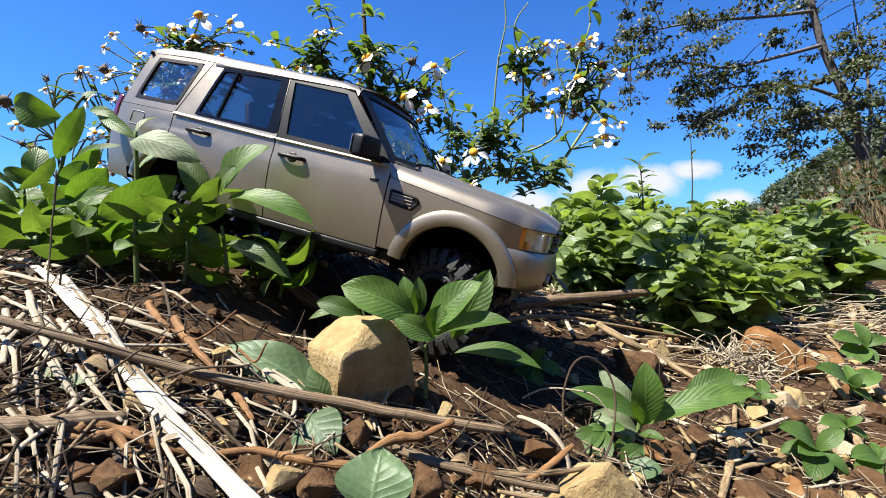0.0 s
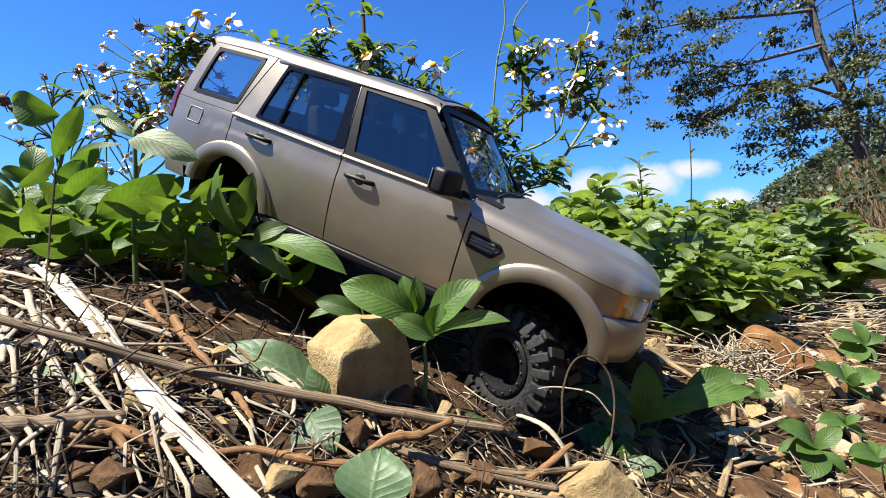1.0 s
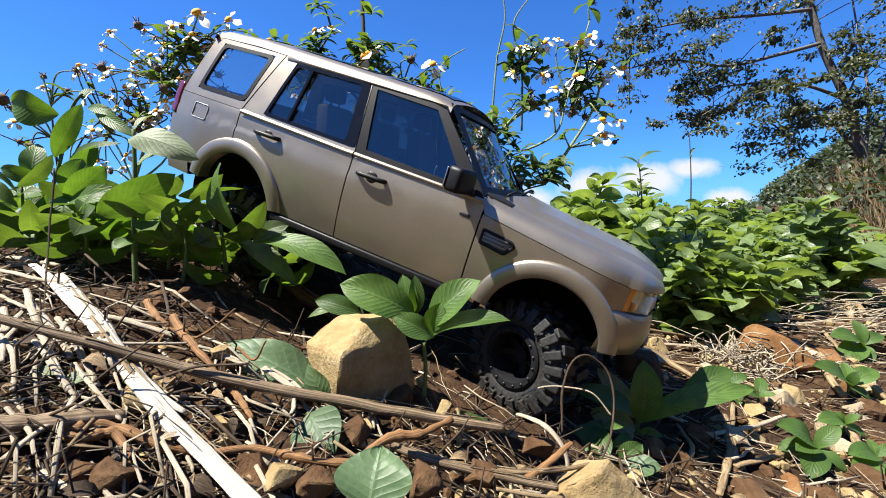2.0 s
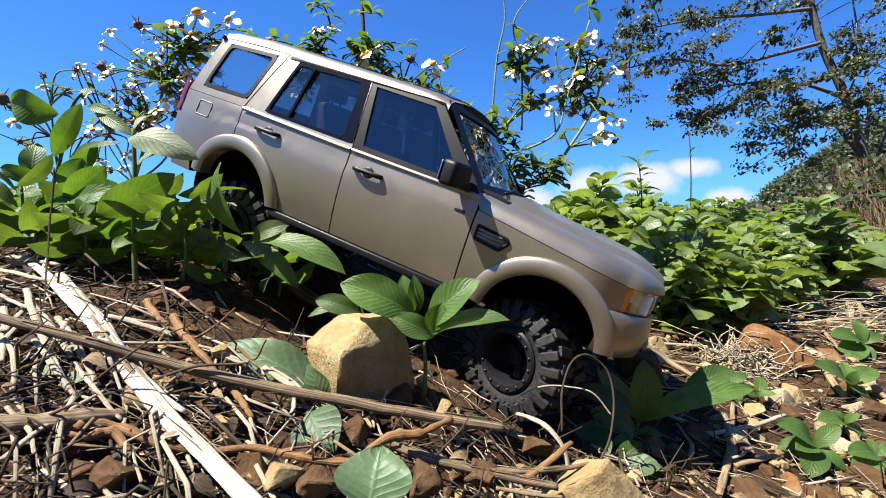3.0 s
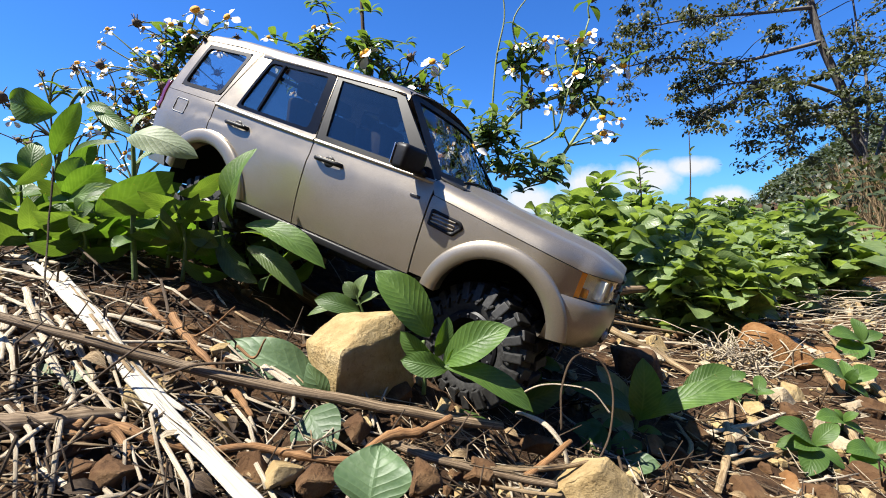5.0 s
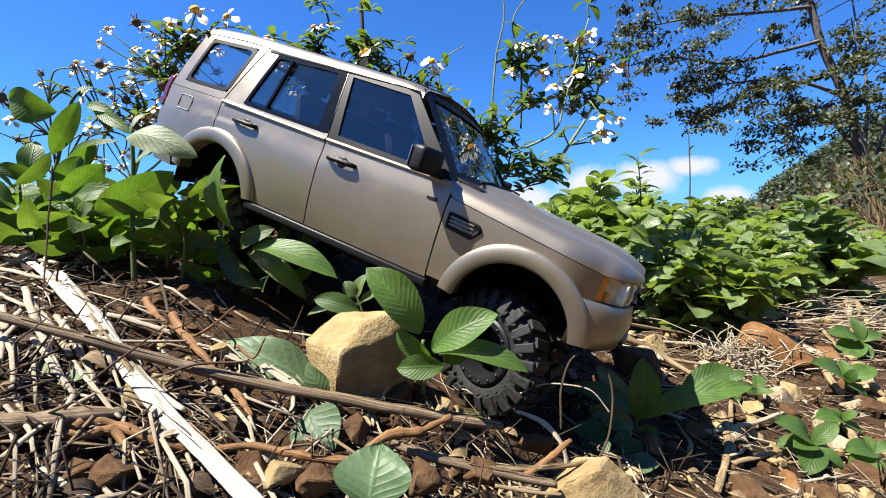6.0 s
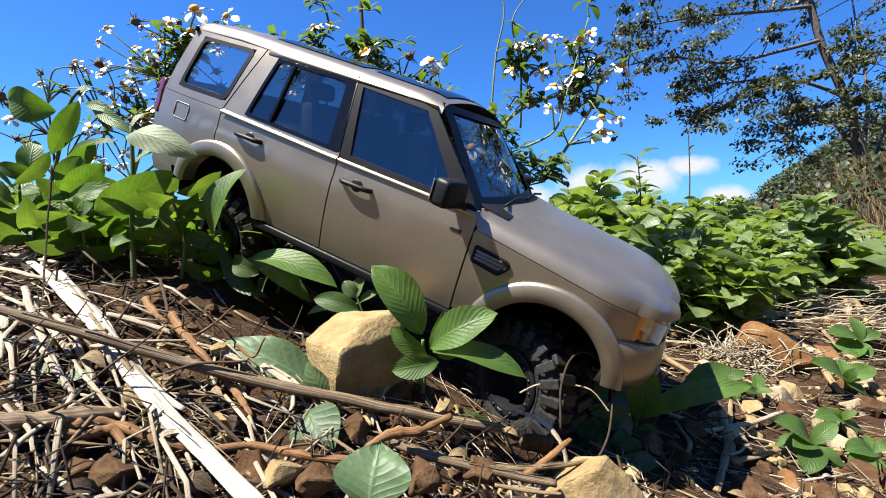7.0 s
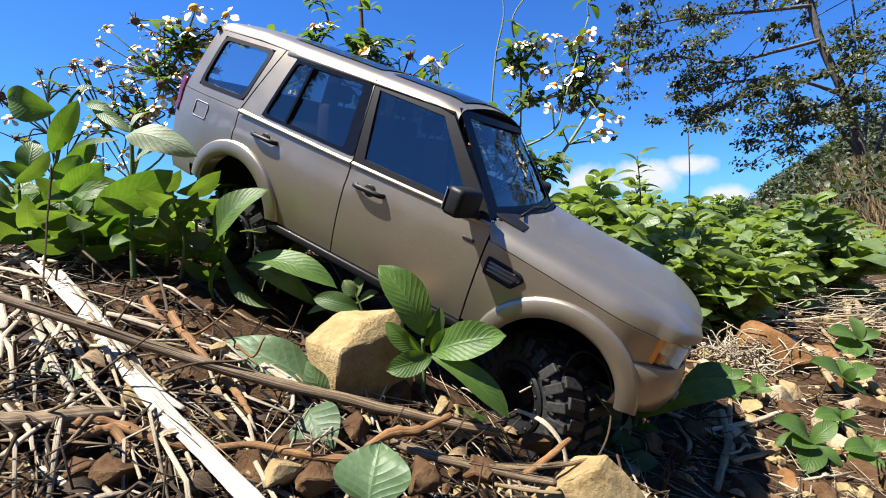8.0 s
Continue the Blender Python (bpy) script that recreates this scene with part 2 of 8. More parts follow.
LEAF_TREE = leaf_material("tree_leaf", (0.036, 0.046, 0.020), (0.100, 0.115, 0.055), 4, 0.25)
LEAF_HILL = leaf_material("hill_leaf", (0.017, 0.027, 0.010), (0.048, 0.066, 0.024), 4, 0.25)
STEM = straw_material("green_stem", (0.07, 0.12, 0.03), (0.16, 0.21, 0.07))
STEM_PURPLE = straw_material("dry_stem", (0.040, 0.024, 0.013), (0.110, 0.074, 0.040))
STEM_PALE = straw_material("pale_green_stem", (0.16, 0.20, 0.07), (0.34, 0.37, 0.19))
PALE_STRAW = straw_material("bleached_straw", (0.27, 0.21, 0.135), (0.56, 0.50, 0.385))
DRY_STRAW = straw_material("dry_straw", (0.17, 0.110, 0.052), (0.38, 0.285, 0.165))
WHITE_CANE = straw_material("white_cane", (0.40, 0.36, 0.29), (0.70, 0.66, 0.58))
BROWN_STICK = straw_material("weathered_stick", (0.105, 0.068, 0.036), (0.31, 0.23, 0.145))
ROOT = straw_material("orange_root", (0.15, 0.070, 0.024), (0.31, 0.170, 0.070))
BARK = straw_material("grey_bark", (0.095, 0.085, 0.076), (0.24, 0.225, 0.205))
PETAL = plain_material("white_petal", (0.62, 0.61, 0.56), 0.6, 0, 0.06, 200)
FLOWER_EYE = plain_material("orange_flower_eye", (0.70, 0.30, 0.012), 0.8, 0, 0.5, 900)
SEED = plain_material("brown_seed_head", (0.09, 0.06, 0.035), 0.85, 0, 0.4, 900)


# ---- mesh helpers ----
def part(name, bm, material, parent=None, label="", smooth=True, angle=None):
    me = bpy.data.meshes.new(name)
    if smooth:
        for fc in bm.faces:
            fc.smooth = True
    bm.to_mesh(me)
    bm.free()
    for mt in (material if isinstance(material, (list, tuple)) else [material]):
        me.materials.append(mt)
    if angle:
        me.set_sharp_from_angle(angle=radians(angle))
    ob = new(name, me)
    if parent:
        ob.parent = parent
    if label:
        ob["label"] = label
    return ob


def empty(name, m, label, category, group=""):
    ob = new(name)
    ob.empty_display_size = 0.02
    ob.matrix_basis = m
    return tagged(ob, label, category, group)


def box(bm, size, at=(0, 0, 0), turn=(0, 0, 0), bevel=0.0):
    r = bmesh.ops.create_cube(bm, size=1.0)
    bmesh.ops.scale(bm, verts=r["verts"], vec=size)
    if bevel:
        es = list({e for v in r["verts"] for e in v.link_edges})
        r = bmesh.ops.bevel(bm, geom=es, offset=bevel, segments=2, affect="EDGES", profile=0.6)
        vs = list({v for fc in r["faces"] for v in fc.verts})
        vs = list({v for v in vs for v in [v]})
        island = set(vs)
        stack = list(vs)
        while stack:
            for e in stack.pop().link_edges:
                for v in e.verts:
                    if v not in island:
                        island.add(v)
                        stack.append(v)
        vs = list(island)
    else:
        vs = r["verts"]
    bmesh.ops.transform(bm, matrix=pose(*at, *turn), verts=vs)
    return vs


def cyl(bm, r1, r2, depth, m, seg=16, caps=True):
    return bmesh.ops.create_cone(bm, cap_ends=caps, segments=seg, radius1=r1, radius2=r2, depth=depth, matrix=m)["verts"]


def tube(bm, pts, radii, seg=7, uv=True, flat=1.0, twist=0.0, cap=True):
    """A round or flattened rod along points, with UV along and round it."""
    lay = bm.loops.layers.uv.verify()
    pts = [Vector(p) for p in pts]
    rings, length, ref = [], 0.0, None
    for i, p in enumerate(pts):
        d = (pts[min(i + 1, len(pts) - 1)] - pts[max(i - 1, 0)]).normalized()
        if ref is None:
            ref = d.orthogonal().normalized()
            if abs(d.z) < 0.9:
                ref = d.cross(Vector((0, 0, 1))).normalized()
        ref = (ref - d * ref.dot(d)).normalized()
        up = d.cross(ref)
        if i:
            length += (p - pts[i - 1]).length
        r = radii[i] if isinstance(radii, (list, tuple)) else radii
        ring = []
        for k in range(seg):
            a = 2 * math.pi * k / seg + twist * length
            ring.append(bm.verts.new(p + ref * (r * math.cos(a)) + up * (r * flat * math.sin(a))))
        rings.append((ring, length, r))
    for (a, la, ra), (b, lb, rb) in zip(rings, rings[1:]):
        for k in range(seg):
            fc = bm.faces.new((a[k], a[(k + 1) % seg], b[(k + 1) % seg], b[k]))
            for lp, (u, v) in zip(fc.loops, ((la, k), (la, k + 1), (lb, k + 1), (lb, k))):
                lp[lay].uv = (u * 8, v / seg)
    if cap:
        bm.faces.new(rings[0][0][::-1])
        bm.faces.new(rings[-1][0])


def smooth_line(pts, n=6):
    """Catmull-Rom through the points."""
    pts = [Vector(p) for p in pts]
    out = []
    for i in range(len(pts) - 1):
        p0, p1, p2, p3 = pts[max(i - 1, 0)], pts[i], pts[i + 1], pts[min(i + 2, len(pts) - 1)]
        for k in range(n):
            t = k / n
            out.append(0.5 * (2 * p1 + (p2 - p0) * t + (2 * p0 - 5 * p1 + 4 * p2 - p3) * t * t + (3 * p1 - p0 - 3 * p2 + p3) * t ** 3))
    out.append(pts[-1])
    return out


def spread(a, b, n):
    return [a + (b - a) * i / (n - 1) for i in range(n)]


# ---- the ground ----
# <height>
GX = [-60, -8, -2, -1, -0.5, -0.28, -0.2, -0.1, 0.0, 0.06, 0.12, 0.2, 0.4, 0.8, 2, 6, 60]
GZ = [-2.0, -0.5, 0.02, 0.09, 0.105, 0.095, 0.083, 0.050, 0.016, -0.012, -0.028, -0.045, -0.068, -0.08, -0.09, -0.05, 0.2]


def height(x, y):
    z = float(np.interp(x, GX, GZ)) + 0.005
    z += 0.10 * (min(max(y, -0.3), 0.8) - 0.31)
    # a hollow between the ruts
    z -= 0.034 * math.exp(-((x + 0.11) / 0.065) ** 2 - ((y - 0.41) / 0.075) ** 2)
    # the crest falls away behind, and the land beyond lies lower
    if y > 0.75:
        z -= 0.10 * (min(y, 3.0) - 0.75) * (1.0 if x < 0.3 else 0.35)
    if y > 3:
        z -= 0.06 * (min(y, 30) - 3) * (1.0 if x < 2 else 0.2)
    # a hillside rises behind
    if y < -3:
        z += 0.52 * (min(-y, 45) - 3)
    # wooded bank
    if x > 2.2 and y > 2.0:
        z += 0.55 * min((x - 2.2) / 1.6, 1) * min((y - 2.0) / 1.5, 1) * min(max((x / y - 0.72) / 0.2, 0), 1)
    if y > 5 and x > 0.66 * y:
        z += 0.165 * min(y, 40) * min(max(x / y - 0.70, 0) / 0.33, 1.5) ** 0.8 * min((y - 5) / 4, 1)
    return z
# </height>


def height_rough(x, y):
    z = height(x, y)
    near = 1.0 if x * x + (y - 0.4) ** 2 < 9 else 0.0
    v = Vector((x, y, 0))
    z += near * (0.010 * noise.noise(v * 9) + 0.006 * noise.noise(v * 27) + 0.0035 * noise.noise(v * 80))
    return z


def build_ground():
    def steps(near0, near1, fine, far):
        a, s, v = [], fine, near1
        cur = list(np.arange(near0, near1, fine))
        while v < far:
            cur.append(v)
            s *= 1.22
            v += s
        cur.append(far)
        v, s, low = near0, fine, []
        while v > -far:
            s *= 1.22
            v -= s
            low.append(max(v, -far))
        return low[::-1] + cur
    xs, ys = steps(-0.75, 1.1, 0.009, 600), steps(-0.1, 1.1, 0.009, 600)
    verts = [(x, y, height_rough(x, y)) for y in ys for x in xs]
    n = len(xs)
    faces = [(j * n + i, j * n + i + 1, (j + 1) * n + i + 1, (j + 1) * n + i) for j in range(len(ys) - 1) for i in range(n - 1)]
    me = bpy.data.meshes.new("ground")
    me.from_pydata(verts, [], faces)
    me.polygons.foreach_set("use_smooth", [True] * len(faces))
    me.materials.append(EARTH)
    tagged(new("ground", me), "reddish brown crumbly soil slope", "ground", kind="structure")


build_ground()


# ---- the model car: x forwards from the front axle, y to its left, z up ----
def side_y(x, z):
    """Half width of the body shell at a place on its side."""
    if z < 0.121:
        y = 0.0960 - 2.2 * (z - 0.088) ** 2 - (0.0010 if z > 0.1085 else 0)
    else:
        y = 0.0924 - (z - 0.121) * 0.235 - 0.9 * (z - 0.121) ** 2
    if x > 0.03:
        y -= 13.0 * (x - 0.03) ** 2
    if x < -0.33:
        y -= 3.0 * (x + 0.33) ** 2
    return y


FA, RA = (0.0120, 0.0405), (-0.2830, 0.0445)
R_OUT, R_IN = 0.0545, 0.0422
ROOF_X = [-0.360, -0.348, -0.30, -0.25, -0.18, -0.125, -0.108]
ROOF_Z = [0.1830, 0.1885, 0.1900, 0.1885, 0.1865, 0.1845, 0.1812]


def arch_low(x, base):
    z = base
    for cx, cz in (FA, RA):
        dx = abs(x - cx)
        if dx < R_OUT - 0.004:
            z = max(z, cz + math.sqrt((R_OUT - 0.004) ** 2 - dx * dx))
    return z


def columns_panel(bm, xs, low, high, rows, sgn, thick=0.0022, out=0.0):
    """A body panel between two edges, column by column, bent to the body's side, with thickness."""
    grid = []
    for x in xs:
        a, b = low(x), high(x)
        col = []
        for j in range(rows + 1):
            z = a + (b - a) * j / rows
            y = side_y(x, z) + out
            col.append((bm.verts.new((x, sgn * y, z)), bm.verts.new((x, sgn * (y - thick), z))))
        grid.append(col)
    nx = len(grid)

    def quad(a, b, c, d):
        try:
            bm.faces.new((a, b, c, d) if sgn < 0 else (d, c, b, a))
        except ValueError:
            pass
    for i in range(nx - 1):
        for j in range(rows):
            p = [grid[i][j], grid[i + 1][j], grid[i + 1][j + 1], grid[i][j + 1]]
            quad(*[v[0] for v in p])
            quad(*[v[1] for v in p[::-1]])
    for i in range(nx - 1):
        for j, flip in ((0, 1), (rows, 0)):
            a, b = grid[i][j], grid[i + 1][j]
            q = (a[0], b[0], b[1], a[1])
            quad(*(q[::-1] if flip else q))
    for j in range(rows):
        for i, flip in ((0, 0), (nx - 1, 1)):
            a, b = grid[i][j], grid[i][j + 1]
            q = (a[0], b[0], b[1], a[1])
            quad(*(q[::-1] if flip else q))


def resample(poly, n):
    """n points evenly along a closed outline, corners kept."""
    m = len(poly)
    per = n // m
    out = []
    for i in range(m):
        a, b = poly[i], poly[(i + 1) % m]
        out += [(a[0] + (b[0] - a[0]) * k / per, a[1] + (b[1] - a[1]) * k / per) for k in range(per)]
    return out


def round_poly(poly, r, seg=3):
    out = []
    m = len(poly)
    for i in range(m):
        p, a, b = Vector(poly[i]), Vector(poly[i - 1]), Vector(poly[(i + 1) % m])
        s, e = p + (a - p).normalized() * r, p + (b - p).normalized() * r
        for k in range(seg + 1):
            t = k / seg
            q = s * (1 - t) ** 2 + p * 2 * t * (1 - t) + e * t * t
            out.append((q.x, q.y))
    return out


def ring_panel(bm, outer, inner, sgn, thick=0.003, out=0.0):
    """A frame between two outlines of as many points, on the body's side."""
    lo = [[(bm.verts.new((x, sgn * (side_y(x, z) + out), z)), bm.verts.new((x, sgn * (side_y(x, z) + out - thick), z))) for x, z in pl] for pl in (outer, inner)]
    n = len(outer)
    for i in range(n):
        k = (i + 1) % n
        o, p, q, r = lo[0][i], lo[0][k], lo[1][k], lo[1][i]
        for fc in ((o[0], p[0], q[0], r[0]), (r[1], q[1], p[1], o[1]), (r[0], q[0], q[1], r[1]), (p[0], o[0], o[1], p[1])):
            bm.faces.new(fc)


def pane(bm, poly, sgn, out, thick=0.001):
    a = [bm.verts.new((x, sgn * (side_y(x, z) + out), z)) for x, z in poly]
    b = [bm.verts.new((x, sgn * (side_y(x, z) + out - thick), z)) for x, z in poly]
    n = len(poly)
    bm.faces.new(a)
    bm.faces.new(b[::-1])
    for i in range(n):
        bm.faces.new((a[i], b[i], b[(i + 1) % n], a[(i + 1) % n]))


def bonnet_line(x):
    return 0.1105 - 0.130 * (x + 0.055) - 0.20 * max(0, x - 0.03) ** 1.6 if x > -0.055 else 0.1175


SILL = 0.0490
DOOR_F = (-0.1705, -0.0548)
DOOR_R = (-0.2920, -0.1717)
BELT = 0.1205


def build_side(car, sgn):
    fine = lambda a, b, n=26: spread(a, b, n)
    # front wing
    bm = bmesh.new()
    columns_panel(bm, fine(-0.0536, 0.0600, 44), lambda x: arch_low(x, SILL + 0.002) if x < 0.05 else max(0.0765, arch_low(x, 0.0765)),
                  lambda x: bonnet_line(x) - 0.0006, 8, sgn)
    part("front_wing", bm, PAINT, car, angle=40)
    # front door
    bm = bmesh.new()
    columns_panel(bm, fine(*DOOR_F), lambda x: SILL, lambda x: BELT - 0.0015 * (x - DOOR_F[0]) / 0.115, 12, sgn)
    fd = part("front_door", bm, PAINT, car, angle=40)
    # rear door
    bm = bmesh.new()
    columns_panel(bm, fine(*DOOR_R, 40), lambda x: arch_low(x, SILL), lambda x: BELT + 0.003 * max(0, (-0.18 - x) / 0.11), 12, sgn)
    rd = part("rear_door", bm, PAINT, car, angle=40)
    # rear quarter, below and round its window
    bm = bmesh.new()
    columns_panel(bm, fine(-0.3760, -0.2932, 36), lambda x: arch_low(x, 0.062), lambda x: 0.1240, 10, sgn)
    qo = [(-0.3690, 0.1245), (-0.2932, 0.1245), (-0.2700, 0.1835), (-0.3510, 0.1850)]
    qi = [(-0.3500, 0.1310), (-0.2925, 0.1318), (-0.2810, 0.1775), (-0.3400, 0.1760)]
    ring_panel(bm, resample(qo, 40), resample(qi, 40), sgn)
    part("rear_quarter", bm, PAINT, car, angle=40)
    bm = bmesh.new()
    ring_panel(bm, resample(round_poly(qi, 0.006), 64), resample(round_poly([(-0.3455, 0.1345), (-0.2955, 0.1350), (-0.2855, 0.1742), (-0.3375, 0.1728)], 0.005), 64), sgn, 0.003, 0.0004)
    part("window_surround", bm, BLACK_MATT, car, angle=30)
    bm = bmesh.new()
    pane(bm, round_poly([(-0.3465, 0.1335), (-0.2945, 0.1340), (-0.2845, 0.1752), (-0.3382, 0.1738)], 0.005), sgn, -0.0012)
    part("quarter_window", bm, CLEAR_WINDOW, car, "clear rear quarter window", smooth=False)
    # pillar between the rear door and the quarter window, body coloured
    bm = bmesh.new()
    ring_panel(bm, resample([(-0.2918, 0.1243), (-0.1716, 0.1218), (-0.1806, 0.1815), (-0.2688, 0.1833)], 40),
               resample([(-0.2690, 0.1268), (-0.1722, 0.1250), (-0.1806, 0.1770), (-0.2570, 0.1765)], 40), sgn)
    part("rear_door_frame", bm, PAINT, rd, angle=30)
    bm = bmesh.new()
    ring_panel(bm, resample(round_poly([(-0.2688, 0.1264), (-0.1722, 0.1246), (-0.1806, 0.1768), (-0.2568, 0.1763)], 0.004), 64),
               resample(round_poly([(-0.2655, 0.1292), (-0.1830, 0.1276), (-0.1880, 0.1745), (-0.2545, 0.1738)], 0.004), 64), sgn, 0.003, 0.0003)
    box(bm, (0.0022, 0.003, 0.047), (-0.2395, sgn * side_y(-0.24, 0.152), 0.1515), (sgn * 15, 6, 0))
    part("rear_door_trim", bm, BLACK_GLOSS, rd, "black window trim", angle=30)
    bm = bmesh.new()
    pane(bm, round_poly([(-0.2665, 0.1285), (-0.1820, 0.1270), (-0.1870, 0.1750), (-0.2550, 0.1745)], 0.004), sgn, -0.0012)
    part("rear_door_window", bm, WINDOW, rd, "tinted door window", smooth=False)
    # front door frame, black
    bm = bmesh.new()
    fo = [(-0.1705, 0.1216), (-0.0560, 0.1190), (-0.0640, 0.1290), (-0.1130, 0.1765), (-0.1795, 0.1800)]
    fi = [(-0.1625, 0.1262), (-0.0760, 0.1240), (-0.0800, 0.1300), (-0.1175, 0.1722), (-0.1738, 0.1745)]
    ring_panel(bm, resample(fo, 60), resample(fi, 60), sgn)
    part("front_door_frame", bm, BLACK_MATT, fd, "black window trim", angle=30)
    bm = bmesh.new()
    pane(bm, [(-0.1635, 0.1255), (-0.0750, 0.1235), (-0.0790, 0.1305), (-0.1170, 0.1730), (-0.1745, 0.1755)], sgn, -0.0012)
    part("front_door_window", bm, WINDOW, fd, "tinted door window", smooth=False)
    bm = bmesh.new()
    columns_panel(bm, spread(-0.2680, -0.1120, 12), lambda x: 0.1772, lambda x: float(np.interp(x, ROOF_X, ROOF_Z)) - 0.0068, 2, sgn, 0.003, 0.0006)
    part("roof_rail", bm, PAINT, car)
    # shoulder ledge under the windows
    for x0, x1, own in ((-0.1703, -0.0560, fd), (-0.2916, -0.1719, rd)):
        bm = bmesh.new()
        g = []
        for x in spread(x0, x1, 14):
            z = BELT + (0.003 * max(0, (-0.18 - x) / 0.11) if x < -0.171 else -0.0015 * (x + 0.1705) / 0.115)
            y = side_y(x, 0.1195)
            g.append([bm.verts.new((x, sgn * (y + o), z + h)) for o, h in ((0.0004, -0.0022), (0.0016, -0.0008), (0.0012, 0.0006), (-0.0022, 0.0022), (-0.0040, 0.0024))])
        for a, b in zip(g, g[1:]):
            for j in range(4):
                q = (a[j], b[j], b[j + 1], a[j + 1])
                bm.faces.new(q if sgn < 0 else q[::-1])
        part("shoulder_ledge", bm, PAINT, own)
    # handles
    for hx, hz, own in ((-0.1490, 0.1075, fd), (-0.2570, 0.1110, rd)):
        bm = bmesh.new()
        yy = side_y(hx, hz)
        pts = [(hx - 0.0125, sgn * (yy - 0.001), hz), (hx - 0.0105, sgn * (yy + 0.0035), hz + 0.0002), (hx, sgn * (yy + 0.0046), hz + 0.0004),
               (hx + 0.0105, sgn * (yy + 0.0035), hz + 0.0002), (hx + 0.0125, sgn * (yy - 0.001), hz)]
        tube(bm, smooth_line(pts, 4), 0.0019, 8)
        part("door_handle", bm, BLACK_MATT, own, "black door handle")
        bm = bmesh.new()
        bmesh.ops.create_uvsphere(bm, u_segments=16, v_segments=8, radius=1, matrix=Matrix.Translation((hx, sgn * (yy - 0.0003), hz - 0.0004)) @ Matrix.Diagonal((0.0055, 0.0012, 0.0050, 1)))
        part("handle_cup", bm, BLACK_MATT, own, "dark recessed handle cup")
    # side vent
    bm = bmesh.new()
    vo = round_poly([(-0.0500, 0.0890), (-0.0290, 0.0865), (-0.0225, 0.0945), (-0.0255, 0.0985), (-0.0500, 0.1010)], 0.0018, 2)
    vi = round_poly([(-0.0480, 0.0912), (-0.0305, 0.0890), (-0.0255, 0.0945), (-0.0280, 0.0965), (-0.0480, 0.0990)], 0.0012, 2)
    ring_panel(bm, vo, vi, sgn, 0.003, 0.0012)
    vent = part("side_vent", bm, BLACK_MATT, car, "black-edged grey air vent")
    bm = bmesh.new()
    pane(bm, vi, sgn, 0.0004, 0.0012)
    part("vent_backing", bm, SHADE_GREY, vent)
    for k in range(3):
        bm = bmesh.new()
        box(bm, (0.0190, 0.0012, 0.0012), (-0.0385, sgn * (side_y(-0.038, 0.094) + 0.0012), 0.0918 + 0.0026 * k), (0, 3, 0), 0.0005)
        part("vent_slat", bm, PAINT, vent)
    # badge on the door
    bm = bmesh.new()
    box(bm, (0.0085, 0.0012, 0.0024), (-0.0665, sgn * (side_y(-0.066, 0.105) + 0.0002), 0.1050), (0, 2, 0), 0.0005)
    part("badge", bm, DARK_METAL, fd, "small dark badge")
    # wheel-arch flares
    for (cx, cz), a0, a1 in ((FA, 0.15, math.pi - 0.12), (RA, 0.10, math.pi - 0.20)):
        bm = bmesh.new()
        rings = []
        for k in range(33):
            a = a0 + (a1 - a0) * k / 32
            c, s = math.cos(a), math.sin(a)
            ring = []
            for r, o in ((R_OUT + 0.0006, -0.0015), (R_OUT + 0.0002, 0.0018), (R_OUT - 0.0014, 0.0030), (R_IN + 0.0016, 0.0038), (R_IN, 0.0024), (R_IN + 0.0005, -0.010)):
                x, z = cx + r * c, cz + r * s
                xo, zo = cx + (R_OUT - 0.004) * c, cz + (R_OUT - 0.004) * s
                ring.append(bm.verts.new((x, sgn * (side_y(min(xo, 0.035), zo) + o), z)))
            rings.append(ring)
        for a, b in zip(rings, rings[1:]):
            for j in range(5):
                q = (a[j], b[j], b[j + 1], a[j + 1])
                bm.faces.new(q if sgn > 0 else q[::-1])
        for ring in (rings[0], rings[-1]):
            bm.faces.new(ring)
        part("arch_flare", bm, PAINT, car, angle=50)
    # dark liners inside the arches
    for cx, cz in (FA, RA):
        bm = bmesh.new()
        r = R_OUT - 0.002
        arc = [(cx + r * math.cos(a), cz + r * math.sin(a)) for a in spread(-0.15, math.pi + 0.15, 21)]
        o = [bm.verts.new((x, sgn * 0.0900, z)) for x, z in arc]
        i = [bm.verts.new((x, sgn * 0.0420, z)) for x, z in arc]
        for k in range(20):
            bm.faces.new((o[k], o[k + 1], i[k + 1], i[k]))
        bm.faces.new(i)
        part("wheel_arch_liner", bm, BLACK_MATT, car, "black wheel-arch liner")
    # sill
    bm = bmesh.new()
    box(bm, (0.1850, 0.010, 0.0065), (-0.1445, sgn * 0.0900, 0.0450), (0, 0, 0), 0.0015)
    part("sill", bm, BLACK_MATT, car, "black plastic sill")
    # mirror
    bm = bmesh.new()
    box(bm, (0.0125, 0.0235, 0.0180), (-0.0735, sgn * 0.1070, 0.1285), (0, 0, sgn * 14), 0.0032)
    box(bm, (0.0100, 0.0120, 0.0050), (-0.0690, sgn * 0.0945, 0.1215), (sgn * 14, 0, 0), 0.0015)
    mir = part("door_mirror", bm, BLACK_MATT, car, "black door mirror", angle=75)
    bm = bmesh.new()
    box(bm, (0.0008, 0.0190, 0.0140), (-0.0798, sgn * 0.1084, 0.1285), (0, 0, sgn * 14), 0.0002)
    part("mirror_glass", bm, SILVER, mir)
    # tail lamp
    bm = bmesh.new()
    columns_panel(bm, spread(-0.3790, -0.3700, 4), lambda x: 0.1020, lambda x: 0.1320, 8, sgn, 0.004, 0.0006)
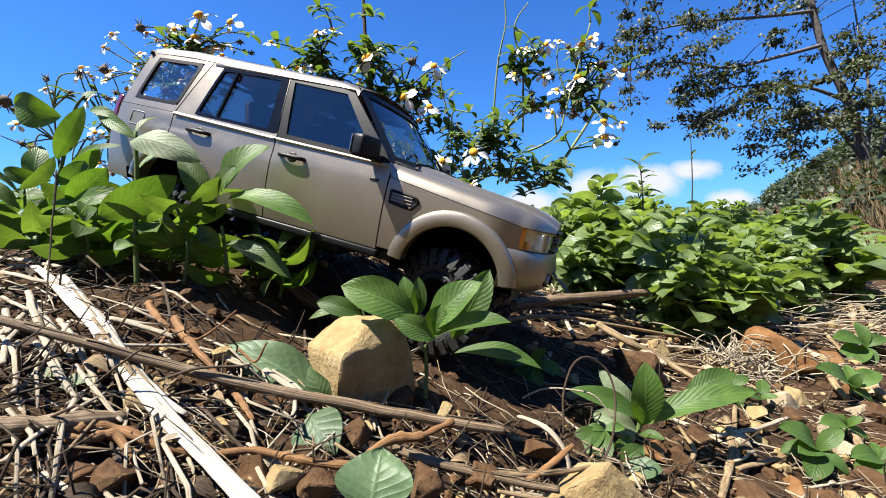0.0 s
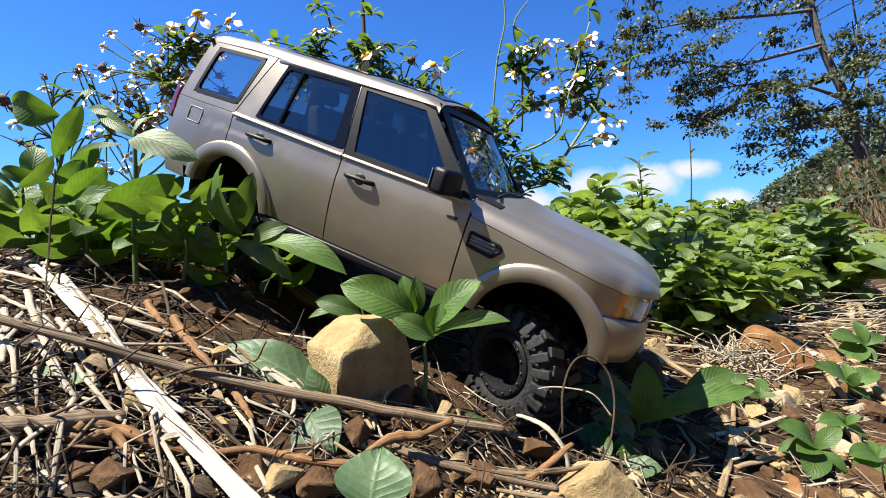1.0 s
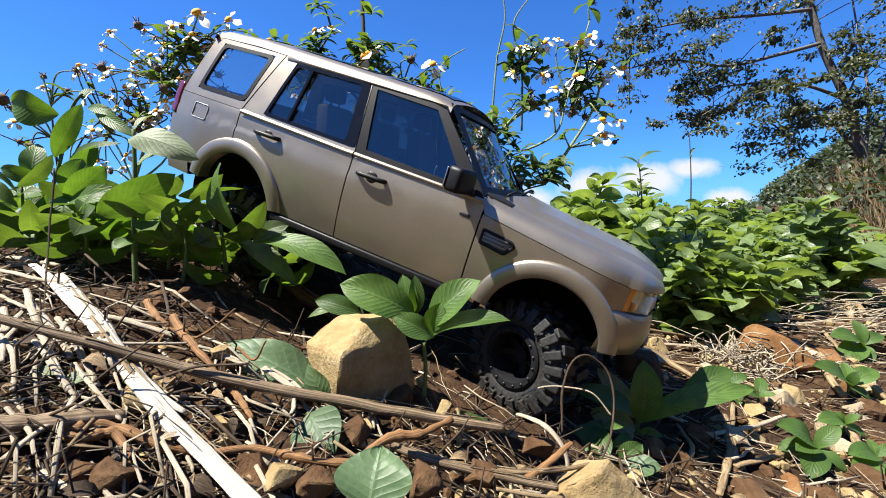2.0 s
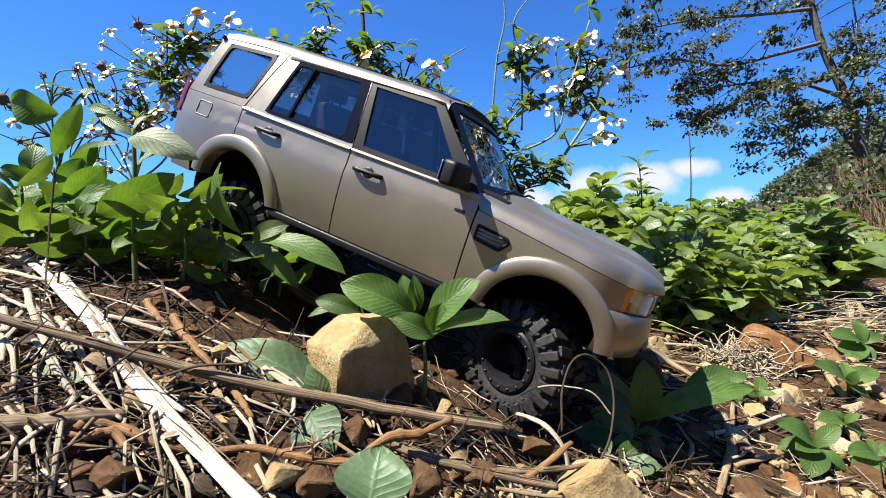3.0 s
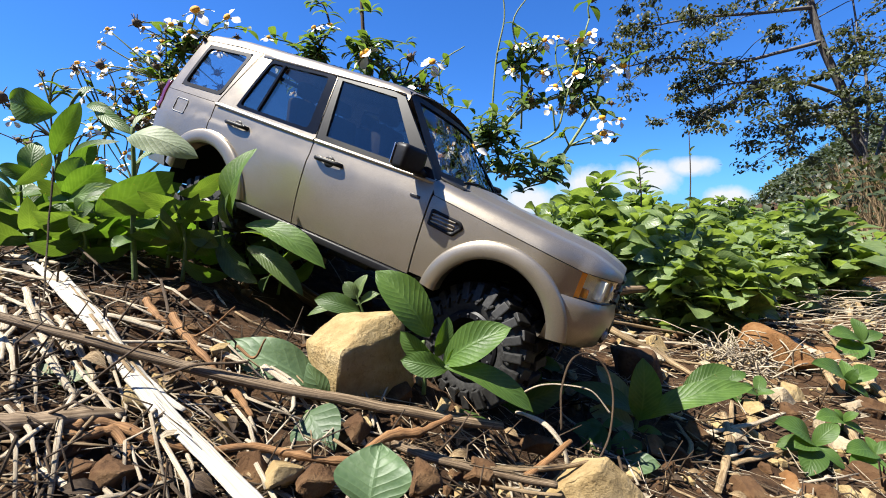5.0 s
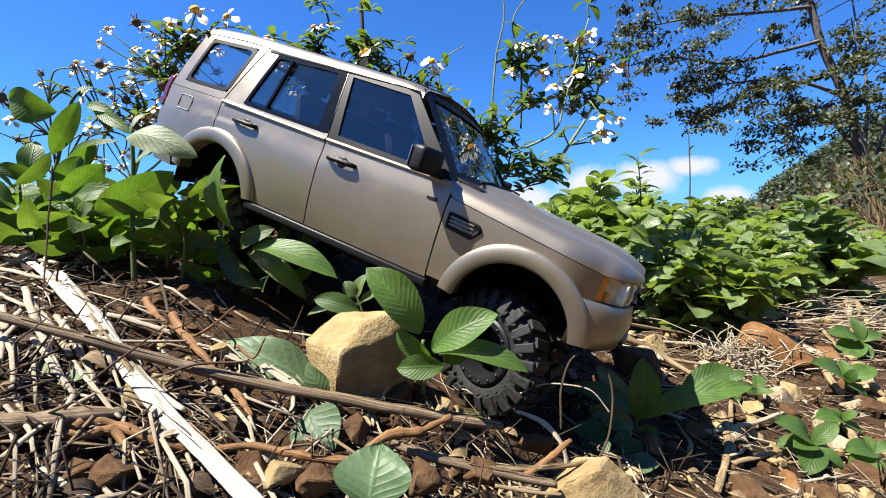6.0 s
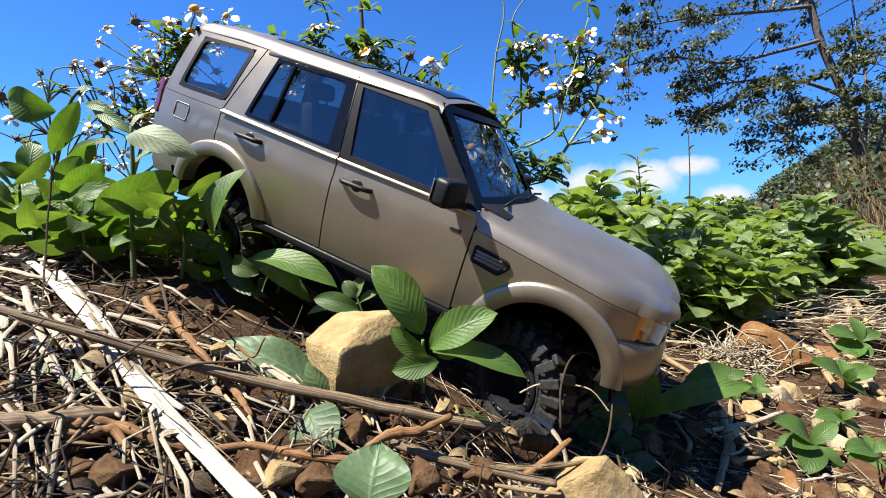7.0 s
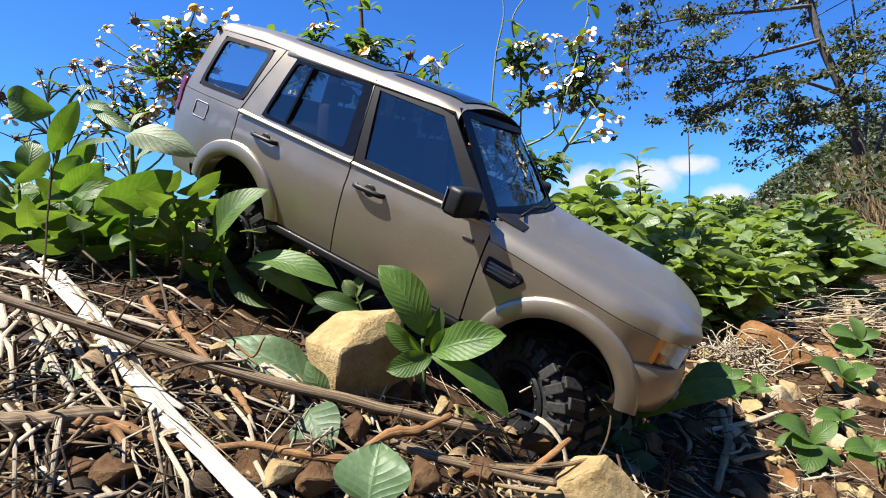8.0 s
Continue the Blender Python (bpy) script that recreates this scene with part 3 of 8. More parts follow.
    part("tail_lamp", bm, RED_LENS, car, "red tail lamp")
    # fuel flap
    if sgn < 0:
        bm = bmesh.new()
        ring_panel(bm, round_poly([(-0.3460, 0.1045), (-0.3280, 0.1045), (-0.3280, 0.1185), (-0.3460, 0.1185)], 0.002, 2),
                   round_poly([(-0.3452, 0.1053), (-0.3288, 0.1053), (-0.3288, 0.1177), (-0.3452, 0.1177)], 0.002, 2), sgn, 0.001, 0.0004)
        part("fuel_flap", bm, SHADE_GREY, car)
    # headlamp
    lamp_front = [(0.0600, 0.0815), (0.0700, 0.0760), (0.0775, 0.0680), (0.0815, 0.0570), (0.0832, 0.0480)]

    def strip(bm, pl, z0, z1, inset=0.0, rows=6):
        g = [[bm.verts.new((x - inset * 0.6, sgn * (y - inset), z0(i / (len(pl) - 1)) + (z1(i / (len(pl) - 1)) - z0(i / (len(pl) - 1))) * j / rows)) for j in range(rows + 1)] for i, (x, y) in enumerate(pl)]
        for a, b in zip(g, g[1:]):
            for j in range(rows):
                q = (a[j], b[j], b[j + 1], a[j + 1])
                bm.faces.new(q if sgn < 0 else q[::-1])
    low, top = (lambda t: 0.0765 + 0.001 * t), (lambda t: 0.0950 - 0.0005 * t)
    bm = bmesh.new()
    strip(bm, lamp_front, low, top)
    lamp = part("headlamp", bm, LENS_CLEAR, car, "clear headlamp with amber indicator")
    bm = bmesh.new()
    strip(bm, lamp_front, low, top, 0.0024)
    part("lamp_bowl", bm, LAMP_BOWL, lamp)
    bm = bmesh.new()
    strip(bm, [(0.0570, 0.0835), (0.0600, 0.0818), (0.0630, 0.0802)], low, top, -0.0006)
    part("indicator", bm, AMBER, lamp, "amber indicator lens")
    bm = bmesh.new()
    box(bm, (0.0030, 0.0150, 0.0140), (0.0712, sgn * 0.0706, 0.0858), (0, 0, -sgn * 48), 0.0012)
    part("reflector_box", bm, LAMP_BOWL, lamp)
    bm = bmesh.new()
    box(bm, (0.0030, 0.0108, 0.0100), (0.0722, sgn * 0.0714, 0.0858), (0, 0, -sgn * 48), 0.0010)
    part("main_beam", bm, LAMP_BOWL, lamp)
    bm = bmesh.new()
    face = Matrix.Translation((0.0778, sgn * 0.0562, 0.0855)) @ Euler((0, radians(90), radians(-22 * sgn))).to_matrix().to_4x4()
    ring = [face @ Vector((0.0068 * math.cos(g), 0.0068 * math.sin(g), 0)) for g in spread(0, 2 * math.pi, 25)]
    tube(bm, ring, 0.0010, 6)
    part("projector_ring", bm, SILVER, lamp)
    bm = bmesh.new()
    cyl(bm, 0.0060, 0.0056, 0.003, face, 20)
    part("projector", bm, LAMP_BOWL, lamp)
    bm = bmesh.new()
    box(bm, (0.0030, 0.0060, 0.0062), (0.0648, sgn * 0.0768, 0.0812), (0, 0, -sgn * 58), 0.0008)
    part("side_light", bm, AMBER, lamp)
    bm = bmesh.new()
    for zf in (low, top):
        tube(bm, [(x + 0.0004, sgn * (y + 0.0004), zf(i / 4)) for i, (x, y) in enumerate(lamp_front)], 0.0009, 6)
    part("lamp_rim", bm, DARK_METAL, lamp)


def front_plan(n=21):
    """The bumper's outline from above, from one arch to the other."""
    half = [(0.0500, 0.0930), (0.0600, 0.0895), (0.0700, 0.0835), (0.0780, 0.0745), (0.0835, 0.0620), (0.0862, 0.0450), (0.0875, 0.0220)]
    return [(x, -y) for x, y in half] + [(0.0880, 0.0)] + [(x, y) for x, y in half[::-1]]


def loft(bm, plan, profile):
    """Sweeps (outward, z) rows round a plan outline."""
    g = []
    n = len(plan)
    for i, (x, y) in enumerate(plan):
        a, b = plan[max(i - 1, 0)], plan[min(i + 1, n - 1)]
        d = Vector((b[1] - a[1], -(b[0] - a[0]))).normalized()
        g.append([bm.verts.new((x + d.x * o, y + d.y * o, z)) for o, z in profile])
    for a, b in zip(g, g[1:]):
        for j in range(len(profile) - 1):
            bm.faces.new((a[j], b[j], b[j + 1], a[j + 1]))


def build_front(car):
    plan = [(p.x, p.y) for p in smooth_line([(x, y, 0) for x, y in front_plan()], 3)]
    bm = bmesh.new()
    loft(bm, plan, [(-0.020, 0.0440), (-0.006, 0.0438), (-0.001, 0.0470), (0.0015, 0.0560), (0.0020, 0.0640), (0.0005, 0.0690), (0.0002, 0.0730), (-0.0025, 0.0768), (-0.010, 0.0772)])
    part("front_bumper", bm, PAINT, car, angle=50)
    mid = [p for p in plan if abs(p[1]) < 0.047]
    bm = bmesh.new()
    loft(bm, mid, [(-0.012, 0.0768), (-0.0035, 0.0770), (-0.0030, 0.0960), (-0.012, 0.0965)])
    grille = part("grille", bm, BLACK_MATT, car, "dark grille with grey bars")
    for k in range(3):
        bm = bmesh.new()
        z = 0.0775 + 0.0080 * k
        loft(bm, mid, [(-0.0032, z), (0.0004, z + 0.0003), (0.0004, z + 0.0020), (-0.0032, z + 0.0024)])
        part("grille_bar", bm, DARK_METAL, grille)
    bm = bmesh.new()
    for row in range(5):
        z = 0.0800 + 0.0032 * row
        for k in range(26):
            y = -0.044 + 0.0035 * k + (0.00175 if row % 2 else 0)
            x = float(np.interp(abs(y), [0, 0.022, 0.045, 0.062], [0.0880, 0.0875, 0.0862, 0.0835]))
            box(bm, (0.0014, 0.0013, 0.0026), (x - 0.0022, y, z), (45, 0, 0))
    part("grille_mesh", bm, SHADE_GREY, grille, "honeycomb grille mesh", smooth=False)
    bm = bmesh.new()
    loft(bm, [p for p in plan if abs(p[1]) < 0.036], [(-0.004, 0.0485), (0.0026, 0.0490), (0.0030, 0.0600), (-0.004, 0.0606)])
    part("lower_intake", bm, BLACK_MATT, car, "black lower air intake")
    for s in (-1, 1):
        bm = bmesh.new()
        cyl(bm, 0.0058, 0.0058, 0.003, Matrix.Translation((0.0852, s * 0.0560, 0.0560)) @ Euler((0, radians(90), radians(s * 20))).to_matrix().to_4x4(), 20)
        fog = part("fog_lamp", bm, BLACK_MATT, car, "round fog lamp")
        bm = bmesh.new()
        cyl(bm, 0.0036, 0.0032, 0.003, Matrix.Translation((0.0864, s * 0.0564, 0.0560)) @ Euler((0, radians(90), radians(s * 20))).to_matrix().to_4x4(), 20)
        part("fog_lens", bm, SHADE_GREY, fog)
    # clamshell bonnet
    bm = bmesh.new()
    g = []
    for i in range(40):
        x = -0.0560 + 0.1410 * i / 39
        edge = bonnet_line(min(x, 0.060))
        top = 0.1215 - 0.118 * (x + 0.056) - 7.5 * max(0, x - 0.055) ** 2
        half = side_y(min(x, 0.070), 0.1085) if x < 0.058 else side_y(0.058, 0.1085) * math.sqrt(max(0.02, 1 - ((x - 0.058) / 0.036) ** 2))
        row = []
        for k in range(-14, 15):
            t = k / 14
            a = abs(t)
            if a < 0.80:
                y = half * a / 0.80 * 0.865
                z = top + 0.0025 * (1 - (a / 0.8) ** 2) + (0.0030 if a < 0.50 else 0.0030 * max(0, 1 - (a - 0.50) / 0.04))
            else:
                u = (a - 0.80) / 0.20
                ang = u * math.pi / 2
                y = half * (0.865 + 0.135 * math.sin(ang))
                z = edge + (top - edge) * math.cos(ang)
            xx = x + 0.016 * max(0, 1 - i / 10) * max(0, 1 - (y / 0.080) ** 2)
            row.append(bm.verts.new((xx, math.copysign(y, t), max(z, edge) if a > 0.8 else max(z, edge + 0.0005))))
        g.append(row)
    for a, b in zip(g, g[1:]):
        for j in range(len(a) - 1):
            bm.faces.new((a[j], b[j], b[j + 1], a[j + 1]))
    # front lip turned down to the lamps
    last = g[-1]
    dn = [bm.verts.new((v.co.x - 0.002, v.co.y, 0.0950)) for v in last]
    for j in range(len(last) - 1):
        bm.faces.new((last[j], dn[j], dn[j + 1], last[j + 1]))
    part("bonnet", bm, PAINT, car, angle=40)
    # cowl with wipers
    bm = bmesh.new()
    box(bm, (0.030, 0.158, 0.004), (-0.0530, 0, 0.1215), (0, 10, 0), 0.0012)
    cowl = part("cowl", bm, BLACK_MATT, car, "black scuttle panel")
    for y0, y1 in ((-0.060, 0.008), (0.010, 0.070)):
        bm = bmesh.new()
        tube(bm, [(-0.0470, y0, 0.1260), (-0.0480, (y0 + y1) / 2, 0.1290), (-0.0470, y1, 0.1275)], 0.0011, 6)
        part("wiper", bm, BLACK_MATT, cowl)


def build_cabin(car):
    # windscreen and its black surround
    def at(u, v, off=0.0):
        # u across -1..1, v from the bottom up
        bow = 0.010 * (1 - u * u)
        x = -0.0600 + (-0.1120 + 0.0600) * v + bow * (1 - 0.3 * v) + off
        half = 0.0880 + (0.0735 - 0.0880) * v
        return (x, u * half, 0.1210 + (0.1800 - 0.1210) * v + off * 0.5)
    us, vs = spread(-1, 1, 19), spread(0, 1, 9)
    def sheet(bm, us, vs, off):
        g = [[bm.verts.new(at(u, v, off)) for v in vs] for u in us]
        for a, b in zip(g, g[1:]):
            for j in range(len(vs) - 1):
                bm.faces.new((a[j], b[j], b[j + 1], a[j + 1]))
    bm = bmesh.new()
    sheet(bm, spread(-0.87, 0.87, 17), spread(0.10, 0.93, 8), 0.0)
    part("windscreen", bm, SCREEN, car, "clear curved windscreen")
    bm = bmesh.new()
    for u0, u1, v0, v1 in ((-1, -0.86, 0, 1), (0.86, 1, 0, 1), (-0.86, 0.86, 0, 0.11), (-0.86, 0.86, 0.92, 1)):
        sheet(bm, spread(u0, u1, 4 if u1 - u0 < 1 else 17), spread(v0, v1, 9 if v1 - v0 > 0.5 else 3), 0.0012)
    part("windscreen_surround", bm, BLACK_MATT, car, "black windscreen surround and pillars")
    # roof
    bm = bmesh.new()
    g = []
    for x in spread(-0.3580, -0.1080, 36):
        zt = float(np.interp(x, ROOF_X, ROOF_Z))
        row = []
        for k in range(-12, 13):
            t = k / 12
            a = abs(t)
            half = side_y(x, 0.180) + 0.0002
            if a < 0.70:
                y, z = half * 0.84 * a / 0.70, zt + 0.0060 * (1 - (a / 0.70) ** 2)
            else:
                ang = (a - 0.70) / 0.30 * math.pi / 2
                y, z = half * (0.84 + 0.16 * math.sin(ang)), zt - 0.0085 * (1 - math.cos(ang))
            row.append(bm.verts.new((x, math.copysign(y, t), z)))
        g.append(row)
    for a, b in zip(g, g[1:]):
        for j in range(len(a) - 1):
            bm.faces.new((a[j], b[j], b[j + 1], a[j + 1]))
    part("roof", bm, PAINT, car)
    for x0, x1 in ((-0.182, -0.116), (-0.285, -0.192)):
        bm = bmesh.new()
        gg = []
        for x in spread(x0, x1, 8):
            zt = float(np.interp(x, ROOF_X, ROOF_Z))
            gg.append([bm.verts.new((x, y, zt + 0.0060 * (1 - (y / 0.0625) ** 2) + 0.0010)) for y in spread(-0.0560, 0.0560, 9)])
        for a, b in zip(gg, gg[1:]):
            for j in range(8):
                bm.faces.new((a[j], b[j], b[j + 1], a[j + 1]))
        part("roof_glass", bm, BLACK_GLOSS, car, "dark glass roof panel")
    # tailgate and rear bumper
    bm = bmesh.new()
    pl = [(-0.3720, -0.0880), (-0.3800, -0.0720), (-0.3820, 0.0), (-0.3800, 0.0720), (-0.3720, 0.0880)]
    for (xa, ya), (xb, yb) in zip(pl, pl[1:]):
        zs = ((0.062, 0), (0.118, 0.0), (0.130, 0.004))
        g = [[bm.verts.new((x + o, y * (1 - 2.2 * o / 0.4), z)) for z, o in zs] for x, y in ((xa, ya), (xb, yb))]
        for j in range(2):
            bm.faces.new((g[0][j], g[0][j + 1], g[1][j + 1], g[1][j]))
    part("tailgate", bm, PAINT, car, angle=30)
    bm, fr = bmesh.new(), bmesh.new()
    for b, z0, z1 in ((bm, 0.134, 0.178), (fr, 0.130, 0.134), (fr, 0.178, 0.1825)):
        for (xa, ya), (xb, yb) in zip(pl, pl[1:]):
            q = [b.verts.new((x + 0.004 + (z - 0.130) * 0.32, y * (0.975 - 1.9 * (z - 0.130)), z)) for (x, y), z in (((xa, ya), z0), ((xa, ya), z1), ((xb, yb), z1), ((xb, yb), z0))]
            b.faces.new(q)
    part("rear_window", bm, CLEAR_WINDOW, car, "clear rear window", smooth=False)
    part("rear_window_frame", fr, PAINT, car)
    bm = bmesh.new()
    loft(bm, [(-0.3420, 0.0900), (-0.3700, 0.0880), (-0.3860, 0.0720), (-0.3900, 0.0), (-0.3860, -0.0720), (-0.3700, -0.0880), (-0.3420, -0.0900)],
         [(-0.02, 0.0500), (0.002, 0.0500), (0.004, 0.060), (0.003, 0.0740), (-0.008, 0.0770)])
    part("rear_bumper", bm, PAINT, car, angle=40)
    # tub inside and under the shell
    bm = bmesh.new()
    box(bm, (0.2200, 0.1640, 0.004), (-0.1700, 0, 0.0900))
    box(bm, (0.1220, 0.1640, 0.004), (-0.3230, 0, 0.1080))
    box(bm, (0.0040, 0.1640, 0.060), (-0.0560, 0, 0.0920))
    box(bm, (0.1800, 0.1640, 0.046), (-0.1445, 0, 0.0680))
    part("floor_tub", bm, BLACK_MATT, car, "black interior tub")
    for x, ys in ((-0.130, (-0.040, 0.040)), (-0.215, (-0.052, 0.0, 0.052))):
        for y in ys:
            bm = bmesh.new()
            box(bm, (0.040, 0.044, 0.014), (x + 0.018, y, 0.1000), (0, -6, 0), 0.005)
            box(bm, (0.013, 0.042, 0.050), (x - 0.006, y, 0.1270), (0, -12, 0), 0.005)
            seat = part("seat", bm, SEAT, car, "dark moulded seat", angle=40)
            bm = bmesh.new()
            box(bm, (0.010, 0.024, 0.014), (x - 0.014, y, 0.1610), (0, -10, 0), 0.004)
            tube(bm, [(x - 0.012, y - 0.006, 0.146), (x - 0.013, y - 0.006, 0.158)], 0.0010, 6)
            tube(bm, [(x - 0.012, y + 0.006, 0.146), (x - 0.013, y + 0.006, 0.158)], 0.0010, 6)
            part("headrest", bm, SEAT, seat)
    bm = bmesh.new()
    box(bm, (0.030, 0.160, 0.024), (-0.0750, 0, 0.1130), (0, 0, 0), 0.006)
    part("dashboard", bm, BLACK_MATT, car, angle=40)
    bm = bmesh.new()
    ring = [(-0.0960 + 0.006 * math.sin(a), 0.038 + 0.0165 * math.cos(a), 0.1260 + 0.0150 * math.sin(a)) for a in spread(0, 2 * math.pi, 25)]
    tube(bm, ring, 0.0016, 6)
    tube(bm, [(-0.0960, 0.0220, 0.126), (-0.0930, 0.038, 0.1255), (-0.0960, 0.0540, 0.126)], 0.0015, 6)
    part("steering_wheel", bm, BLACK_MATT, car)
    bm = bmesh.new()
    box(bm, (0.004, 0.020, 0.007), (-0.1010, 0, 0.1690), (0, -20, 0), 0.0018)
    part("rear_view_mirror", bm, BLACK_MATT, car)
    # chassis
    bm = bmesh.new()
    for y in (-0.032, 0.032):
        box(bm, (0.40, 0.008, 0.012), (-0.145, y, 0.0360), (0, 0, 0), 0.001)
    box(bm, (0.05, 0.060, 0.020), (-0.150, 0, 0.0300), (0, 0, 0), 0.003)
    part("chassis", bm, DARK_METAL, car)
    for x in (0.010, -0.2830):
        bm = bmesh.new()
        tube(bm, [(x, -0.060, 0.0135), (x, 0.060, 0.0135)], 0.0058, 10)
        bmesh.ops.create_uvsphere(bm, u_segments=14, v_segments=9, radius=0.013, matrix=Matrix.Translation((x, 0.012, 0.0135)))
        part("axle", bm, DARK_METAL, car)
        for s in (-1, 1):
            bm = bmesh.new()
            tube(bm, [(x - 0.012, s * 0.040, 0.016), (x - 0.004, s * 0.036, 0.078)], 0.0035, 8)
            tube(bm, [(x - 0.012 + 0.008 * k / 60 + 0.0062 * math.cos(k * 0.62), s * (0.040 - 0.004 * k / 60) + 0.0062 * math.sin(k * 0.62), 0.028 + 0.036 * k / 60) for k in range(61)], 0.0009, 5)
            part("shock_absorber", bm, DARK_METAL, car)


TYRE_R = 0.0455


def build_wheel(car):
    """A wheel about its own centre, axle along y, outer face towards -y."""
    bm = bmesh.new()
    prof = [(0.0250, -0.0165), (0.0262, -0.0190), (0.0300, -0.0205), (0.0370, -0.0208), (0.0415, -0.0190), (0.0432, -0.0150), (0.0438, 0.0),
            (0.0432, 0.0150), (0.0415, 0.0190), (0.0370, 0.0208), (0.0300, 0.0205), (0.0262, 0.0190), (0.0250, 0.0165)]
    n = 48
    g = [[bm.verts.new((r * math.cos(a), y, r * math.sin(a))) for r, y in prof] for a in [2 * math.pi * k / n for k in range(n)]]
    for k in range(n):
        a, b = g[k], g[(k + 1) % n]
        for j in range(len(prof) - 1):
            bm.faces.new((a[j], a[j + 1], b[j + 1], b[j]))
    tyre_bm = bm
    bm = bmesh.new()
    # beadlock rim
    prof = [(0.0252, -0.0150), (0.0262, -0.0205), (0.0245, -0.0218), (0.0205, -0.0215), (0.0195, -0.0190), (0.0180, -0.0080), (0.0180, 0.0150), (0.0252, 0.0160)]
    g = [[bm.verts.new((r * math.cos(a), y, r * math.sin(a))) for r, y in prof] for a in [2 * math.pi * k / 40 for k in range(40)]]
    for k in range(40):
        a, b = g[k], g[(k + 1) % 40]
        for j in range(len(prof) - 1):
            bm.faces.new((a[j], a[j + 1], b[j + 1], b[j]))
    wheel = part("wheel", bm, BLACK_MATT, car, "black beadlock wheel", angle=35)
    tyre = part("tyre", tyre_bm, RUBBER, wheel, "chunky mud-terrain tyre", angle=40)
    for k in range(22):
        a = 2 * math.pi * k / 22
        for s in (-1, 1):
            bm = bmesh.new()
            box(bm, (0.0078, 0.0150, 0.0056), (0, s * 0.0092, 0.0450), (0, 0, s * 14), 0.0009)
            box(bm, (0.0066, 0.0046, 0.0135), (0.0012, s * 0.0202, 0.0398), (s * 14, 0, 0), 0.0009)
            box(bm, (0.0020, 0.0046, 0.0080), (-0.0060, s * 0.0210, 0.0345), (s * 6, 20, 0), 0.0006)
            bmesh.ops.rotate(bm, verts=bm.verts, matrix=Matrix.Rotation(a + (0.14 if s > 0 else 0), 3, "Y"))
            part("tread_block", bm, RUBBER, tyre, smooth=False)
    bm = bmesh.new()
    for k in range(6):
        a = 2 * math.pi * k / 6
        box(bm, (0.0070, 0.0040, 0.0170), (0.0115 * math.sin(a), -0.0020, 0.0115 * math.cos(a)), (0, math.degrees(a), 0), 0.001)
    cyl(bm, 0.0068, 0.0058, 0.010, Matrix.Translation((0, -0.0030, 0)) @ Euler((radians(90), 0, 0)).to_matrix().to_4x4(), 18)
    part("spokes", bm, BLACK_MATT, wheel, angle=35)
    bm = bmesh.new()
    for k in range(16):
        a = 2 * math.pi * k / 16
        cyl(bm, 0.0011, 0.0011, 0.0010, Matrix.Translation((0.0226 * math.cos(a), -0.0222, 0.0226 * math.sin(a))) @ Euler((radians(90), 0, 0)).to_matrix().to_4x4(), 6)
    part("rim_bolts", bm, DARK_METAL, wheel)
    for ob in [wheel] + list(wheel.children_recursive):
        ob.data.transform(Matrix.Scale(0.95, 4))
    return wheel


def build_car():
    car = empty("model_car", CAR_ROWS[0][1], "champagne silver off-road model car driving down the slope", "model car")
    for s in (-1, 1):
        build_side(car, s)
    build_front(car)
    build_cabin(car)
    for ob in car.children_recursive:
        if ob.data and ob.data.materials[0] in (WINDOW, CLEAR_WINDOW, SCREEN, LENS_CLEAR):
            ob.visible_shadow = False
    w = build_wheel(car)
    wheels = [w]
    for _ in range(3):
        wheels.append(copy_thing(w, Matrix.Identity(4)))
    return car, wheels


CAR, WHEELS = build_car()


# ---- plants ----
def leaf(bm, base, tip, width, face=(0, -0.6, 0.8), arch=0.12, cup=0.18, na=10, nc=6, taper=1.0, wavy=0.0, blunt=0.66):
    """A leaf blade from base to tip; face: roughly where its upper side looks; arch: sag against its length; cup: how far the halves fold up."""
    lay = bm.loops.layers.uv.verify()
    base, tip = Vector(base), Vector(tip)
    d = tip - base
    length = d.length
    d.normalize()
    f = Vector(face).normalized()
    f = f - d * f.dot(d)
    if f.length < 0.15:
        f = d.orthogonal()
    f.normalize()
    s = d.cross(f)
    ph = random.uniform(0, 6)
    rows = []
    for i in range(na + 1):
        u = i / na
        shape = (math.sin(math.pi * min(1, u ** (1.12 * taper) * 0.985 + 0.015)) ** blunt) if 0 < i < na else (0.05 if i == 0 else 0.012)
        p = base + d * (length * u) + f * (length * arch * 4 * u * (1 - u) - length * arch * 0.9 * u * u)
        row = []
        for j in range(nc + 1):
            v = j / nc * 2 - 1
            h = cup * width * 0.5 * abs(v) ** 1.3 * shape + wavy * width * math.sin(ph + 9 * u + 2.2 * v) * abs(v)
            row.append(bm.verts.new(p + s * (0.5 * width * shape * v * (1 - 0.12 * cup)) + f * h))
        rows.append(row)
    for i in range(na):
        for j in range(nc):
            fc = bm.faces.new((rows[i][j], rows[i + 1][j], rows[i + 1][j + 1], rows[i][j + 1]))
            fc.smooth = True
            for lp, (a, b) in zip(fc.loops, ((i, j), (i + 1, j), (i + 1, j + 1), (i, j + 1))):
                lp[lay].uv = (a / na, b / nc)


def leaf_part(plant, base, tip, width, material, face=(0, -0.6, 0.8), label="", **kw):
    """One leaf as a part, about its own foot."""
    o = plant.matrix_basis.translation
    base, tip = Vector(base), Vector(tip)
    bm = bmesh.new()
    leaf(bm, (0, 0, 0), tip - base, width * 0.84, face, **{"wavy": 0.035, "na": 12, "nc": 8, **kw})
    ob = part("leaf", bm, material, plant, label)
    ob.location = base - o
    return ob


